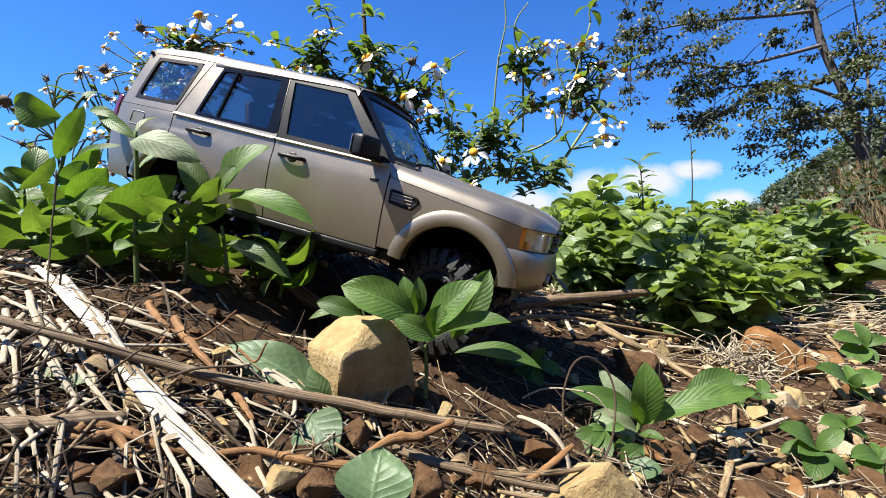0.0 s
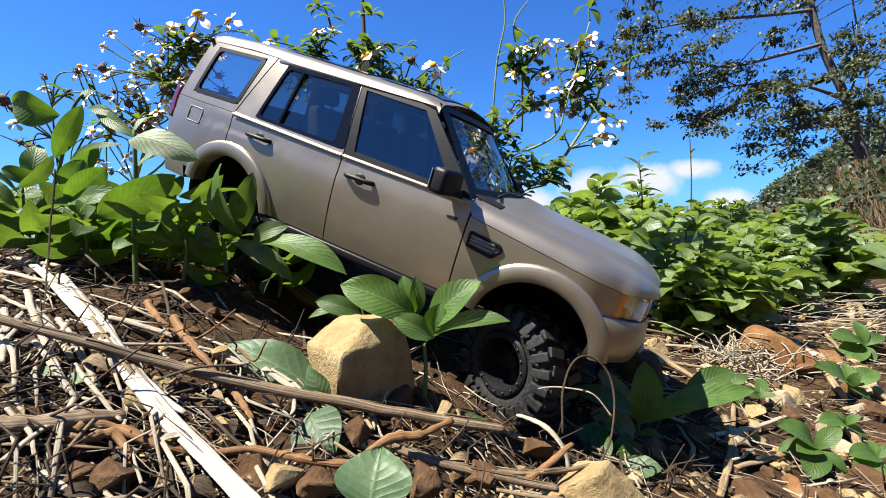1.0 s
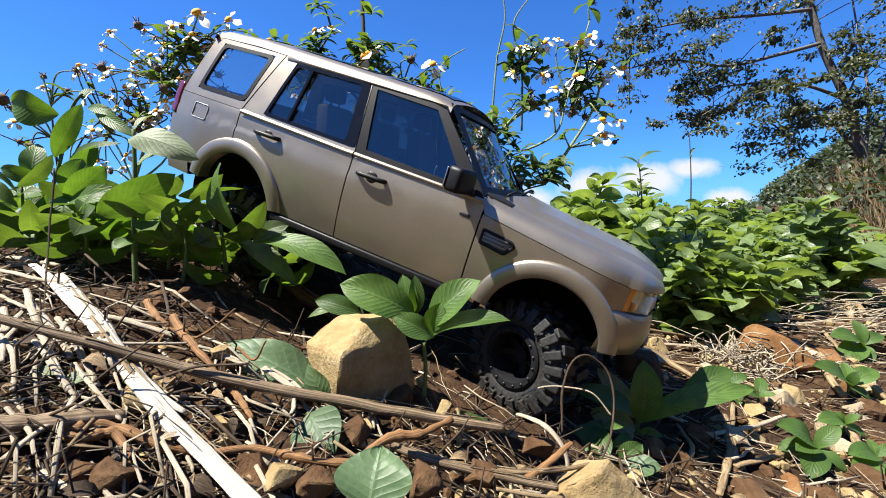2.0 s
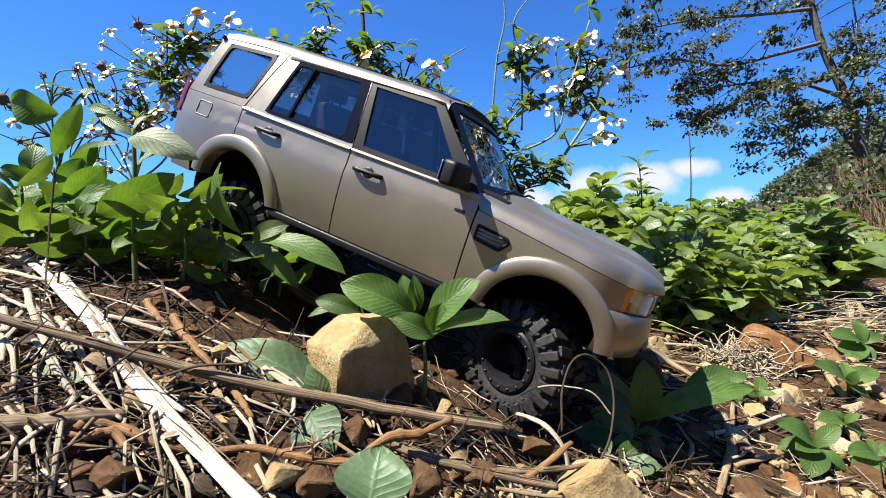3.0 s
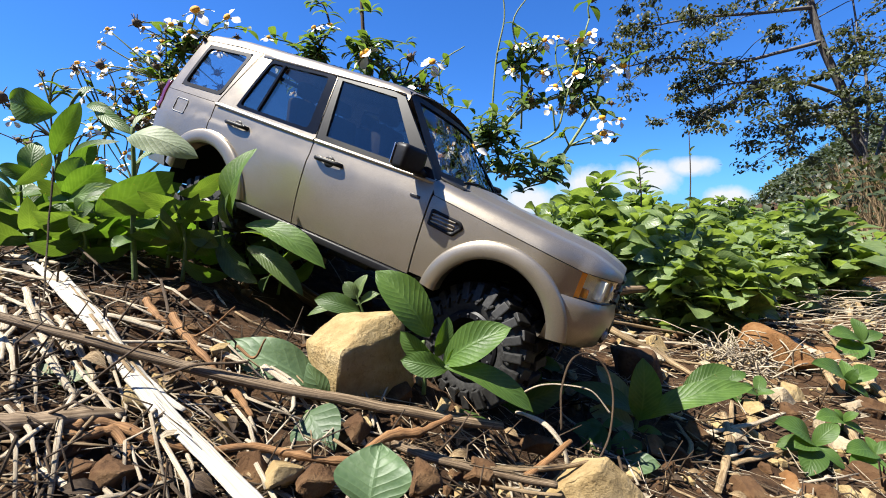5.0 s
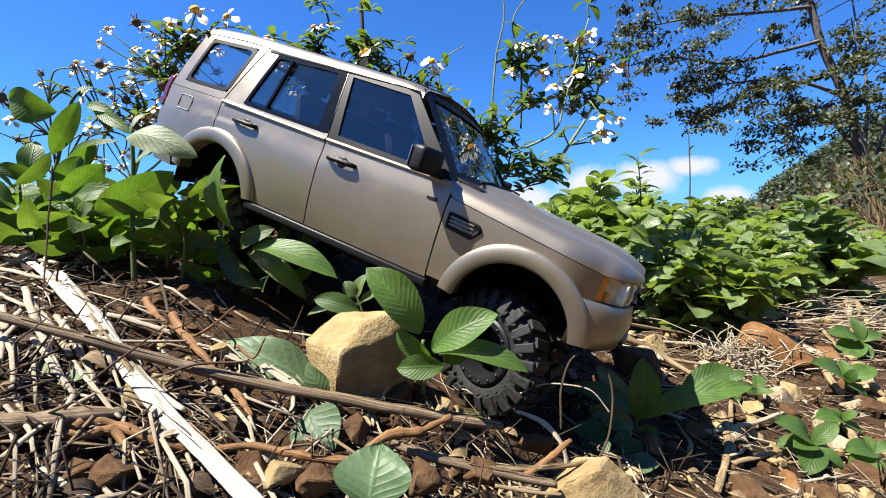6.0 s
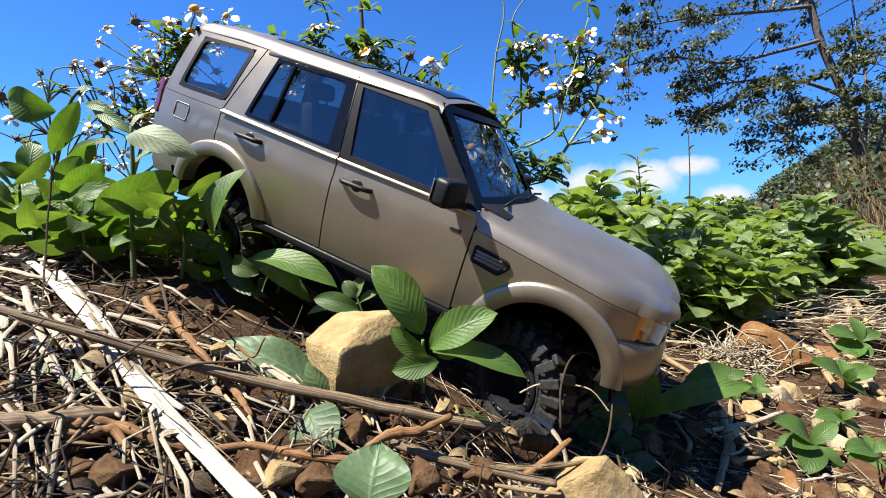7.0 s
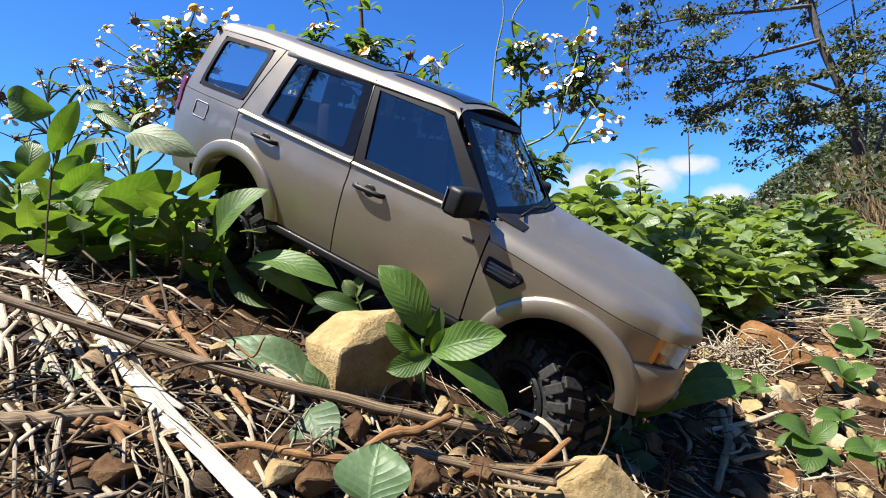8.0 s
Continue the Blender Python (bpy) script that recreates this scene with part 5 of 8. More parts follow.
def build_right_plant():
    plant = plant_at((0.1562, 0.3331, -0.0242), "green seedling with long spoon-shaped leaves in dry straw")
    stem_part(plant, [(0.1562, 0.3330, -0.0265), (0.1580, 0.3338, -0.0152), (0.1593, 0.3314, -0.0070)], 0.0020, 0.0016)
    for b, t, w, f, m in (
        ((0.1593, 0.3290, -0.0119), (0.0999, 0.3214, 0.0206), 0.022, (-0.3, -0.5, 0.8), LEAF), ((0.1547, 0.3241, -0.0113), (0.1548, 0.3177, 0.0388), 0.030, (-0.1, -0.9, 0.35), LEAF),
        ((0.1574, 0.3270, -0.0118), (0.2333, 0.3116, 0.0245), 0.025, (-0.2, -0.5, 0.85), LEAF), ((0.2018, 0.3499, -0.0011), (0.2454, 0.3516, 0.0225), 0.024, (-0.2, -0.6, 0.7), LEAF),
        ((0.1593, 0.3388, -0.0153), (0.1299, 0.3467, 0.0243), 0.020, (-0.2, -0.8, 0.5), LEAF_GREY), ((0.1562, 0.3333, -0.0220), (0.1216, 0.3392, -0.0093), 0.024, (-0.1, -0.8, 0.5), LEAF_GREY),
        ((0.1502, 0.3187, -0.0166), (0.1621, 0.3040, -0.0111), 0.010, (0, -0.5, 0.8), LEAF), ((0.1437, 0.3235, -0.0192), (0.1288, 0.3070, -0.0389), 0.020, (0, -0.8, 0.5), LEAF),
        ((0.1228, 0.2876, -0.0298), (0.1474, 0.2765, -0.0174), 0.022, (0, -0.4, 0.9), LEAF_DARK), ((0.1256, 0.2977, -0.0289), (0.1452, 0.2987, -0.0147), 0.018, (-0.1, -0.7, 0.6), LEAF),
    ):
        leaf_part(plant, b, t, w, m, f, arch=0.10, cup=0.25)
    for root, tips, lab in (
        ((0.2984, 0.3298, -0.0435), ((0.2645, 0.3231, -0.0109), (0.3151, 0.3273, -0.0159), (0.2717, 0.3128, -0.0252), (0.3079, 0.3116, -0.0423), (0.2720, 0.3025, -0.0412), (0.2702, 0.3305, -0.0350)), "small green seedling among stones"),
        ((0.4461, 0.4573, -0.0443), ((0.4033, 0.4492, -0.0080), (0.4473, 0.4485, -0.0171), (0.4794, 0.4593, -0.0173), (0.4523, 0.4702, -0.0134), (0.4626, 0.4464, -0.0475)), "small green seedling among stones"),
        ((0.5812, 0.5800, -0.0363), ((0.5312, 0.5701, -0.0087), (0.6105, 0.5818, -0.0121), (0.5830, 0.5950, 0.0043), (0.5719, 0.5556, -0.0429), (0.5295, 0.5556, -0.0429)), "small green seedling among stones"),
        ((0.3473, 0.3285, -0.0498), ((0.3177, 0.3196, -0.0329), (0.3613, 0.3297, -0.0329), (0.3519, 0.3400, -0.0327), (0.3131, 0.3083, -0.0486)), "small green seedling among stones"),
        ((0.2963, 0.4327, -0.0339), ((0.2688, 0.4229, -0.0150), (0.3168, 0.4342, -0.0134), (0.3000, 0.4457, -0.0086), (0.2955, 0.4102, -0.0351)), "small green seedling among stones"),
        ((0.3156, 0.4148, -0.0378), ((0.2891, 0.4055, -0.0194), (0.3249, 0.4052, -0.0228), (0.3270, 0.4274, -0.0139)), "small green seedling among stones"),
        ((0.3664, 0.3766, -0.0470), ((0.3365, 0.3681, -0.0295), (0.3710, 0.3683, -0.0264), (0.3600, 0.3780, -0.0277), (0.3774, 0.3669, -0.0452)), "small green seedling among stones"),
        ((0.1215, 0.3116, -0.0174), ((0.0903, 0.2994, -0.0214), (0.1083, 0.3123, -0.0067), (0.1375, 0.3123, -0.0067), (0.1076, 0.2873, -0.0250)), "small green seedling under the vine loop"),
        ((0.0846, 0.4024, 0.0014), ((0.0497, 0.3963, 0.0173), (0.0965, 0.3972, 0.0273), (0.1114, 0.3885, 0.0065), (0.0652, 0.3875, -0.0066), (0.0868, 0.3800, -0.0104)), "small green seedling in the soil"),
    ):
        plant = plant_at(root, lab, "seedling", "seedlings on the slope")
        stem_part(plant, [root, Vector(root) + Vector((0, 0, 0.008))], 0.0012, 0.001)
        for t in tips:
            b = Vector(root) + Vector((0, 0, 0.008))
            leaf_part(plant, b, t, (Vector(t) - b).length * 0.62, LEAF, (-0.1, -0.5, 0.85), arch=0.12, cup=0.2)


def build_front_leaves():
    for b, t, w, f, m, lab in (
        ((-0.0720, 0.2248, 0.0435), (-0.0541, 0.2038, 0.0304), 0.033, (0, -0.75, 0.65), LEAF_DARK, "single dark green leaf lying under the long stick"),
        ((-0.0268, 0.1505, 0.0422), (-0.0244, 0.1658, 0.0586), 0.036, (0, -0.8, 0.6), LEAF_DARK, "large grey-green leaf close to the ground"),
        ((-0.0772, 0.2550, 0.0452), (-0.1317, 0.2572, 0.0744), 0.034, (-0.1, -0.7, 0.7), LEAF_DARK, "broad grey-green leaf with a brown edge beside the stone"),
        ((-0.0654, 0.2389, 0.0445), (-0.0774, 0.2404, 0.0645), 0.018, (-0.3, -0.8, 0.4), LEAF_DARK, "small folded dark green leaf beside the stone"),
        ((-0.1935, 0.1942, 0.0740), (-0.1795, 0.1995, 0.0775), 0.0125, (0, -0.4, 0.9), LEAF_GREY, "small pale leaf in the litter"),
        ((-0.1790, 0.1940, 0.0705), (-0.1650, 0.1993, 0.0745), 0.0125, (0, -0.4, 0.9), LEAF_GREY, "small pale leaf in the litter"),
        ((-0.1568, 0.1788, 0.0590), (-0.1573, 0.1843, 0.0653), 0.006, (-0.3, -0.8, 0.4), LEAF, "small pale leaf in the litter"),
    ):
        o = Vector(b)
        plant = empty("loose_leaf", Matrix.Translation(o), lab, "leaf")
        leaf_part(plant, b, t, w, m, f, arch=0.08, cup=0.18, na=14, nc=8, taper=0.72, blunt=0.85)
        stem_part(plant, [o, o + (o - Vector(t)) * 0.12 + Vector((0, 0, -0.004)), o + (o - Vector(t)) * 0.2 + Vector((0, 0, -0.014))], 0.0009, 0.0008)
    plant = plant_at((-0.0625, 0.3255, 0.0765), "yellow-green sprig behind the yellow stone")
    stem_part(plant, [(-0.0582, 0.3249, 0.0678), (-0.0617, 0.3256, 0.0786), (-0.0660, 0.3264, 0.0895)], 0.0012, 0.0008)
    for b, t, w in (((-0.0625, 0.3258, 0.0808), (-0.1013, 0.3174, 0.0761), 0.012), ((-0.0647, 0.3261, 0.0851), (-0.0747, 0.3271, 0.0981), 0.014), ((-0.0643, 0.3261, 0.0851), (-0.0582, 0.3275, 0.1037), 0.014), ((-0.0625, 0.3258, 0.0808), (-0.0479, 0.3215, 0.0904), 0.011)):
        leaf_part(plant, b, t, w, LEAF_BED, (-0.3, -0.6, 0.7), arch=0.1, cup=0.35)


def flower_parts(plant, at, size, face):
    """A white daisy with an orange eye: five broad petals, some drooping."""
    o = plant.matrix_basis.translation
    at = Vector(at) - o
    n = Vector(face).normalized()
    a = n.orthogonal().normalized()
    b = n.cross(a)
    bm = bmesh.new()
    k0 = random.uniform(0, 6)
    for k in range(random.choice((5, 5, 6))):
        g = k0 + k * 1.2 + random.uniform(-0.15, 0.15)
        d = (a * math.cos(g) + b * math.sin(g)) + n * random.uniform(-0.8, 0.1)
        leaf(bm, at + d * size * 0.12, at + d * size * 0.62, size * random.uniform(0.34, 0.48), n, 0.06, 0.15, 5, 3, 1.35, 0.05)
    part("petals", bm, PETAL, plant, "white petals")
    bm = bmesh.new()
    bmesh.ops.create_icosphere(bm, subdivisions=2, radius=1, matrix=Matrix.Translation(at + n * size * 0.04) @ n.to_track_quat("Z", "Y").to_matrix().to_4x4() @ Matrix.Diagonal((size * 0.19, size * 0.19, size * 0.12, 1)))
    part("flower_eye", bm, FLOWER_EYE, plant, "orange flower centre")


def build_flower_shrub(root, trunk, twigs, label, leafy=0.8, stems=None):
    """A wild daisy bush: stems, leaves along them, flowers and seed heads at their ends."""
    plant = empty("daisy_bush", Matrix.Translation(root), label, "flowering bush", "daisy bushes behind the car")
    o = Vector(root)
    for pts, r0 in trunk:
        stem_part(plant, pts, r0, r0 * 0.55, stems or STEM_PURPLE, "branch")
    leaves = bmesh.new()
    for start, end, kind, size in twigs:
        start, end = Vector(start), Vector(end)
        mid = start.lerp(end, 0.55) + Vector((random.uniform(-0.012, 0.012), random.uniform(-0.01, 0.01), random.uniform(0.0, 0.018)))
        line = smooth_line([start, mid, end], 5)
        stem_part(plant, [start, mid, end], 0.0014, 0.0007, random.choice((STEM_PALE, STEM, stems or STEM_PURPLE)), "twig", 5)
        for p in line[2:-2:2]:
            if random.random() < 0.85 * leafy:
                for s in (-1, 1):
                    a = random.uniform(0, 6.28)
                    ln = random.uniform(0.014, 0.032)
                    tip = p + Vector((s * math.cos(a) * ln, s * math.sin(a) * ln, random.uniform(-0.012, 0.012)))
                    leaf(leaves, p - o, tip - o, ln * 0.42, (-0.2, -0.4, 0.9), 0.12, 0.3, 5, 2)
        if kind == "flower":
            flower_parts(plant, end, size, (random.uniform(-0.7, 0.3), random.uniform(-0.9, -0.2), random.uniform(0.3, 1.0)))
        elif kind == "seed":
            heads = bmesh.new()
            bmesh.ops.create_icosphere(heads, subdivisions=1, radius=size * 0.3, matrix=Matrix.Translation(end - o))
            for q in range(9):
                d = Vector((random.gauss(0, 1), random.gauss(0, 1), random.gauss(0.3, 1))).normalized()
                tube(heads, [end - o, end - o + d * size * 0.55], [0.0010, 0.0005], 4)
            part("seed_head", heads, SEED, plant, "brown dried seed head")
        else:
            for q in range(4):
                ln = random.uniform(0.016, 0.034) * (0.7 + 0.3 * leafy)
                tip = end + Vector((random.uniform(-1, 1), random.uniform(-1, 1), random.uniform(-0.3, 0.8))).normalized() * ln
                leaf(leaves, end - o, tip - o, ln * 0.42, (-0.2, -0.4, 0.9), 0.12, 0.3, 5, 2)
    part("foliage", leaves, LEAF_SHRUB, plant)


def scatter_twigs(nodes, box_lo, box_hi, n, kinds):
    out = []
    for _ in range(n):
        s = Vector(random.choice(nodes))
        e = Vector([random.uniform(a, b) for a, b in zip(box_lo, box_hi)])
        near = min(nodes, key=lambda q: (Vector(q) - e).length)
        out.append((near, tuple(e), random.choice(kinds), random.uniform(0.011, 0.023)))
    return out


def build_flowers():
    random.seed(77)
    # left bush
    L = [(-0.4438, 0.6250, 0.1949), (-0.4193, 0.6309, 0.2763), (-0.3885, 0.6255, 0.3383), (-0.3584, 0.6181, 0.3745)]
    twigs = [(L[3], (-0.3297, 0.6015, 0.4219), "flower", 0.036), (L[3], (-0.2968, 0.6216, 0.4218), "flower", 0.028), (L[3], (-0.3350, 0.5994, 0.3929), "flower", 0.026), (L[3], (-0.3308, 0.6188, 0.3840), "flower", 0.020),
             (L[2], (-0.3948, 0.6414, 0.4186), "seed", 0.014), (L[2], (-0.4030, 0.6384, 0.3780), "seed", 0.013), (L[2], (-0.3802, 0.6369, 0.3576), "flower", 0.020), (L[2], (-0.4152, 0.6363, 0.3495), "flower", 0.018),
             (L[1], (-0.4560, 0.6352, 0.3348), "flower", 0.020), (L[1], (-0.4723, 0.6348, 0.3291), "seed", 0.012), (L[1], (-0.4397, 0.6357, 0.3413), "flower", 0.018), (L[1], (-0.4097, 0.6113, 0.2816), "flower", 0.022), (L[2], (-0.3763, 0.6481, 0.3734), "flower", 0.018),
             (L[3], (-0.2806, 0.6410, 0.4129), "leaf", 0.02), (L[3], (-0.2766, 0.6390, 0.3861), "seed", 0.010), (L[3], (-0.2929, 0.6402, 0.4024), "seed", 0.012)]
    build_flower_shrub((-0.4438, 0.6238, 0.1786), [(L, 0.0024), ([L[0], (-0.4642, 0.6286, 0.2437), (-0.5009, 0.6327, 0.3007)], 0.0016), ([L[0], (-0.4012, 0.6381, 0.2370), (-0.3763, 0.6435, 0.3114)], 0.0018)],
                       twigs + scatter_twigs(L + [(-0.4764, 0.6303, 0.2681)], (-0.5136, 0.6861, 0.2082), (-0.3388, 0.5969, 0.3594), 40, ["flower", "flower", "flower", "seed"]) + scatter_twigs(L[1:] + [(-0.3763, 0.6435, 0.3114)], (-0.4700, 0.6600, 0.2700), (-0.3000, 0.6000, 0.4150), 60, ["flower", "flower", "seed"]), "wild daisy bush with white flowers and orange centres", 0.22, STEM_PALE)
    L = [(-0.5321, 0.6048, 0.1935), (-0.5400, 0.6094, 0.2564), (-0.5439, 0.6129, 0.3037)]
    twigs = [(L[2], (-0.5542, 0.6158, 0.3431), "seed", 0.014), (L[2], (-0.5084, 0.6164, 0.3509), "flower", 0.022), (L[2], (-0.5558, 0.6148, 0.3289), "flower", 0.014), (L[2], (-0.5203, 0.6143, 0.3234), "seed", 0.01),
             (L[1], (-0.5754, 0.5908, 0.2757), "flower", 0.016), (L[1], (-0.5678, 0.5888, 0.2491), "seed", 0.014), (L[1], (-0.4701, 0.5900, 0.2643), "flower", 0.018), (L[1], (-0.5792, 0.5922, 0.2948), "seed", 0.014), (L[2], (-0.4689, 0.6138, 0.3155), "seed", 0.012), (L[1], (-0.5718, 0.5726, 0.3008), "seed", 0.03), (L[1], (-0.5335, 0.5682, 0.2405), "seed", 0.014)]
    build_flower_shrub((-0.5321, 0.6042, 0.1856), [(L, 0.0018), ([L[0], (-0.5716, 0.6083, 0.2407), (-0.5983, 0.5897, 0.2605)], 0.0012), ([L[0], (-0.5005, 0.6094, 0.2564), (-0.4729, 0.6115, 0.2840)], 0.0014)], twigs, "thin wild daisy bush with small flowers and seed heads", 0.25)
    # middle bush, behind the roof
    L = [(-0.1164, 0.6653, 0.1978), (-0.1120, 0.6736, 0.3104), (-0.1181, 0.6793, 0.3883), (-0.1207, 0.6837, 0.4490), (-0.1233, 0.6875, 0.5009)]
    M = [(-0.1574, 0.6671, 0.3591), (-0.1830, 0.6696, 0.3933), (-0.1659, 0.6721, 0.4274)]
    twigs = [(L[2], (-0.1023, 0.5973, 0.3640), "flower", 0.042), (M[2], (-0.1599, 0.6415, 0.4195), "flower", 0.026), (M[1], (-0.1827, 0.6412, 0.4162), "flower", 0.022), (L[2], (-0.0707, 0.6596, 0.3937), "leaf", 0.02), (L[2], (-0.0522, 0.6602, 0.4021), "leaf", 0.02), (L[3], (-0.1044, 0.6636, 0.4483), "leaf", 0.02),
             (M[1], (-0.2560, 0.6609, 0.4105), "flower", 0.018), (M[2], (-0.1844, 0.6646, 0.4609), "leaf", 0.02), (L[1], (-0.0534, 0.5935, 0.3123), "flower", 0.030), (L[1], (-0.0126, 0.6171, 0.3604), "flower", 0.028), (L[1], (-0.0183, 0.5925, 0.2986), "flower", 0.026), (L[1], (-0.0347, 0.6115, 0.2840), "flower", 0.022)]
    build_flower_shrub((-0.1164, 0.6640, 0.1805), [(L, 0.0042), ([L[1]] + M, 0.0024), ([L[1], (-0.0718, 0.6646, 0.3250), (-0.0462, 0.6690, 0.3847)], 0.0018)],
                       twigs + scatter_twigs(M + L[1:4], (-0.2501, 0.7355, 0.3344), (-0.0663, 0.6204, 0.4060), 40, ["leaf", "leaf", "leaf", "flower"]) + scatter_twigs(L[1:3] + [(-0.0547, 0.6652, 0.3335)], (-0.1175, 0.7306, 0.2683), (0.0126, 0.6187, 0.3824), 26, ["leaf", "leaf", "seed"]),
                       "leafy wild daisy bush with open white flowers", 0.8)
    # right bush, spreading
    L = [(0.0375, 0.6244, 0.1868), (0.0702, 0.6291, 0.2519), (0.1191, 0.6327, 0.3007), (0.2007, 0.6348, 0.3291), (0.2578, 0.6372, 0.3617)]
    A = [(0.0702, 0.6291, 0.2519), (0.0783, 0.6375, 0.3658), (0.0906, 0.6423, 0.4308), (0.0865, 0.6456, 0.4756)]
    B = [(0.1429, 0.6048, 0.1935), (0.1784, 0.6086, 0.2446), (0.2100, 0.6123, 0.2958), (0.2218, 0.6152, 0.3352)]
    C = [(0.1153, 0.6083, 0.2407), (0.1587, 0.6100, 0.2643), (0.1745, 0.6135, 0.3116), (0.2061, 0.6216, 0.4218)]
    D = [(0.1169, 0.6408, 0.2742), (0.1169, 0.6472, 0.3610), (0.1044, 0.6520, 0.4271), (0.1252, 0.6548, 0.4643)]
    twigs = [(L[3], (0.1942, 0.6193, 0.3903), "flower", 0.030), (L[3], (0.2061, 0.6200, 0.3997), "flower", 0.020), (C[2], (0.1681, 0.6403, 0.4040), "flower", 0.014), (L[4], (0.2534, 0.6167, 0.3556), "flower", 0.028), (L[3], (0.1879, 0.6159, 0.3446), "flower", 0.030), (L[3], (0.1587, 0.6146, 0.3273), "flower", 0.020),
             (B[2], (0.2167, 0.5910, 0.2788), "flower", 0.026), (B[1], (0.2183, 0.5895, 0.2575), "flower", 0.028), (B[2], (0.2297, 0.5925, 0.2986), "seed", 0.012), (B[2], (0.2412, 0.5909, 0.2772), "flower", 0.016), (L[1], (0.0398, 0.5677, 0.2346), "flower", 0.032), (L[0], (-0.0015, 0.5871, 0.2255), "flower", 0.026), (L[1], (0.0126, 0.6100, 0.2643), "leaf", 0.02),
             (B[2], (0.2021, 0.6132, 0.3076), "seed", 0.012), (L[3], (0.2296, 0.6272, 0.3623), "seed", 0.012), (L[4], (0.2601, 0.6261, 0.3463), "seed", 0.010), (C[3], (0.2100, 0.6234, 0.4470), "seed", 0.014), (A[1], (0.0987, 0.6363, 0.3495), "leaf", 0.02), (D[1], (0.1395, 0.6405, 0.4064), "leaf", 0.02), (D[2], (0.1354, 0.6381, 0.3739), "leaf", 0.02), (B[1], (0.1648, 0.5897, 0.2605), "leaf", 0.03), (B[1], (0.2335, 0.5888, 0.2491), "seed", 0.012), (B[0], (0.1587, 0.6065, 0.2171), "leaf", 0.02)]
    build_flower_shrub((0.0375, 0.6238, 0.1786), [(L, 0.0032), (A, 0.0016), (B, 0.0026), (C, 0.0018), (D, 0.0016), ([L[0], (0.0679, 0.6060, 0.2092), B[0]], 0.0022), ([L[0], (0.0131, 0.6309, 0.2763), (-0.0033, 0.6369, 0.3576), (0.0334, 0.6393, 0.3902)], 0.0014)],
                       twigs + scatter_twigs([L[0], L[1], (0.0131, 0.6309, 0.2763), (0.0600, 0.6060, 0.2092)], (-0.0129, 0.7046, 0.1869), (0.1149, 0.5726, 0.3008), 48, ["leaf", "leaf", "leaf", "leaf", "flower"])
                       + scatter_twigs([L[2], L[3], C[1], D[1]], (0.1007, 0.6723, 0.2931), (0.2300, 0.6187, 0.3950), 44, ["seed", "leaf", "flower", "flower"])
                       + scatter_twigs([B[0], (0.0916, 0.6054, 0.2013)], (0.1007, 0.6640, 0.1805), (0.1665, 0.5677, 0.2346), 16, ["leaf"]),
                       "spreading wild daisy bush with many small white flowers", 0.42, STEM_PALE)


def build_bed_plant(seed, big):
    """One broad-leaved bed plant, about its foot."""
    random.seed(seed)
    plant = empty("bed_plant", Matrix.Identity(4), "leafy bright green low bush in the sun", "bush", "green bed of low bushes")
    stems = bmesh.new()
    leaves = bmesh.new()
    for s in range(random.randint(4, 6)):
        a = random.uniform(0, 6.28)
        lean = random.uniform(0.01, 0.07)
        h = random.uniform(0.10, 0.17) * big
        top = Vector((math.cos(a) * lean, math.sin(a) * lean, h))
        line = smooth_line([Vector((0, 0, -0.02)), top * 0.5 + Vector((0, 0, 0.01)), top], 4)
        tube(stems, line, spread(0.0022, 0.0012, len(line)), 5)
        for i, p in enumerate(line[2:]):
            for k in range(2):
                g = i * 1.6 + k * math.pi + random.uniform(-0.5, 0.5)
                ln = random.uniform(0.036, 0.066) * (1.0 if i < 5 else 0.7)
                tip = p + Vector((math.cos(g) * ln, math.sin(g) * ln, random.uniform(-0.012, 0.028)))
                leaf(leaves, p, tip, ln * random.uniform(0.56, 0.74), (random.gauss(-0.3, 0.5), random.gauss(-0.3, 0.5), 0.8), random.uniform(0.04, 0.2), random.uniform(0.05, 0.4), 6, 4, 0.85, 0.03)
        for k in range(4):
            g = k * 1.57 + random.uniform(-0.3, 0.3)
            ln = random.uniform(0.016, 0.028)
            leaf(leaves, top, top + Vector((math.cos(g) * ln * 0.7, math.sin(g) * ln * 0.7, ln * 0.7)), ln * 0.5, (-0.1, -0.2, 1), 0.1, 0.35, 5, 2)
    part("stem", stems, STEM, plant)
    part("foliage", leaves, LEAF_BED, plant)
    return plant


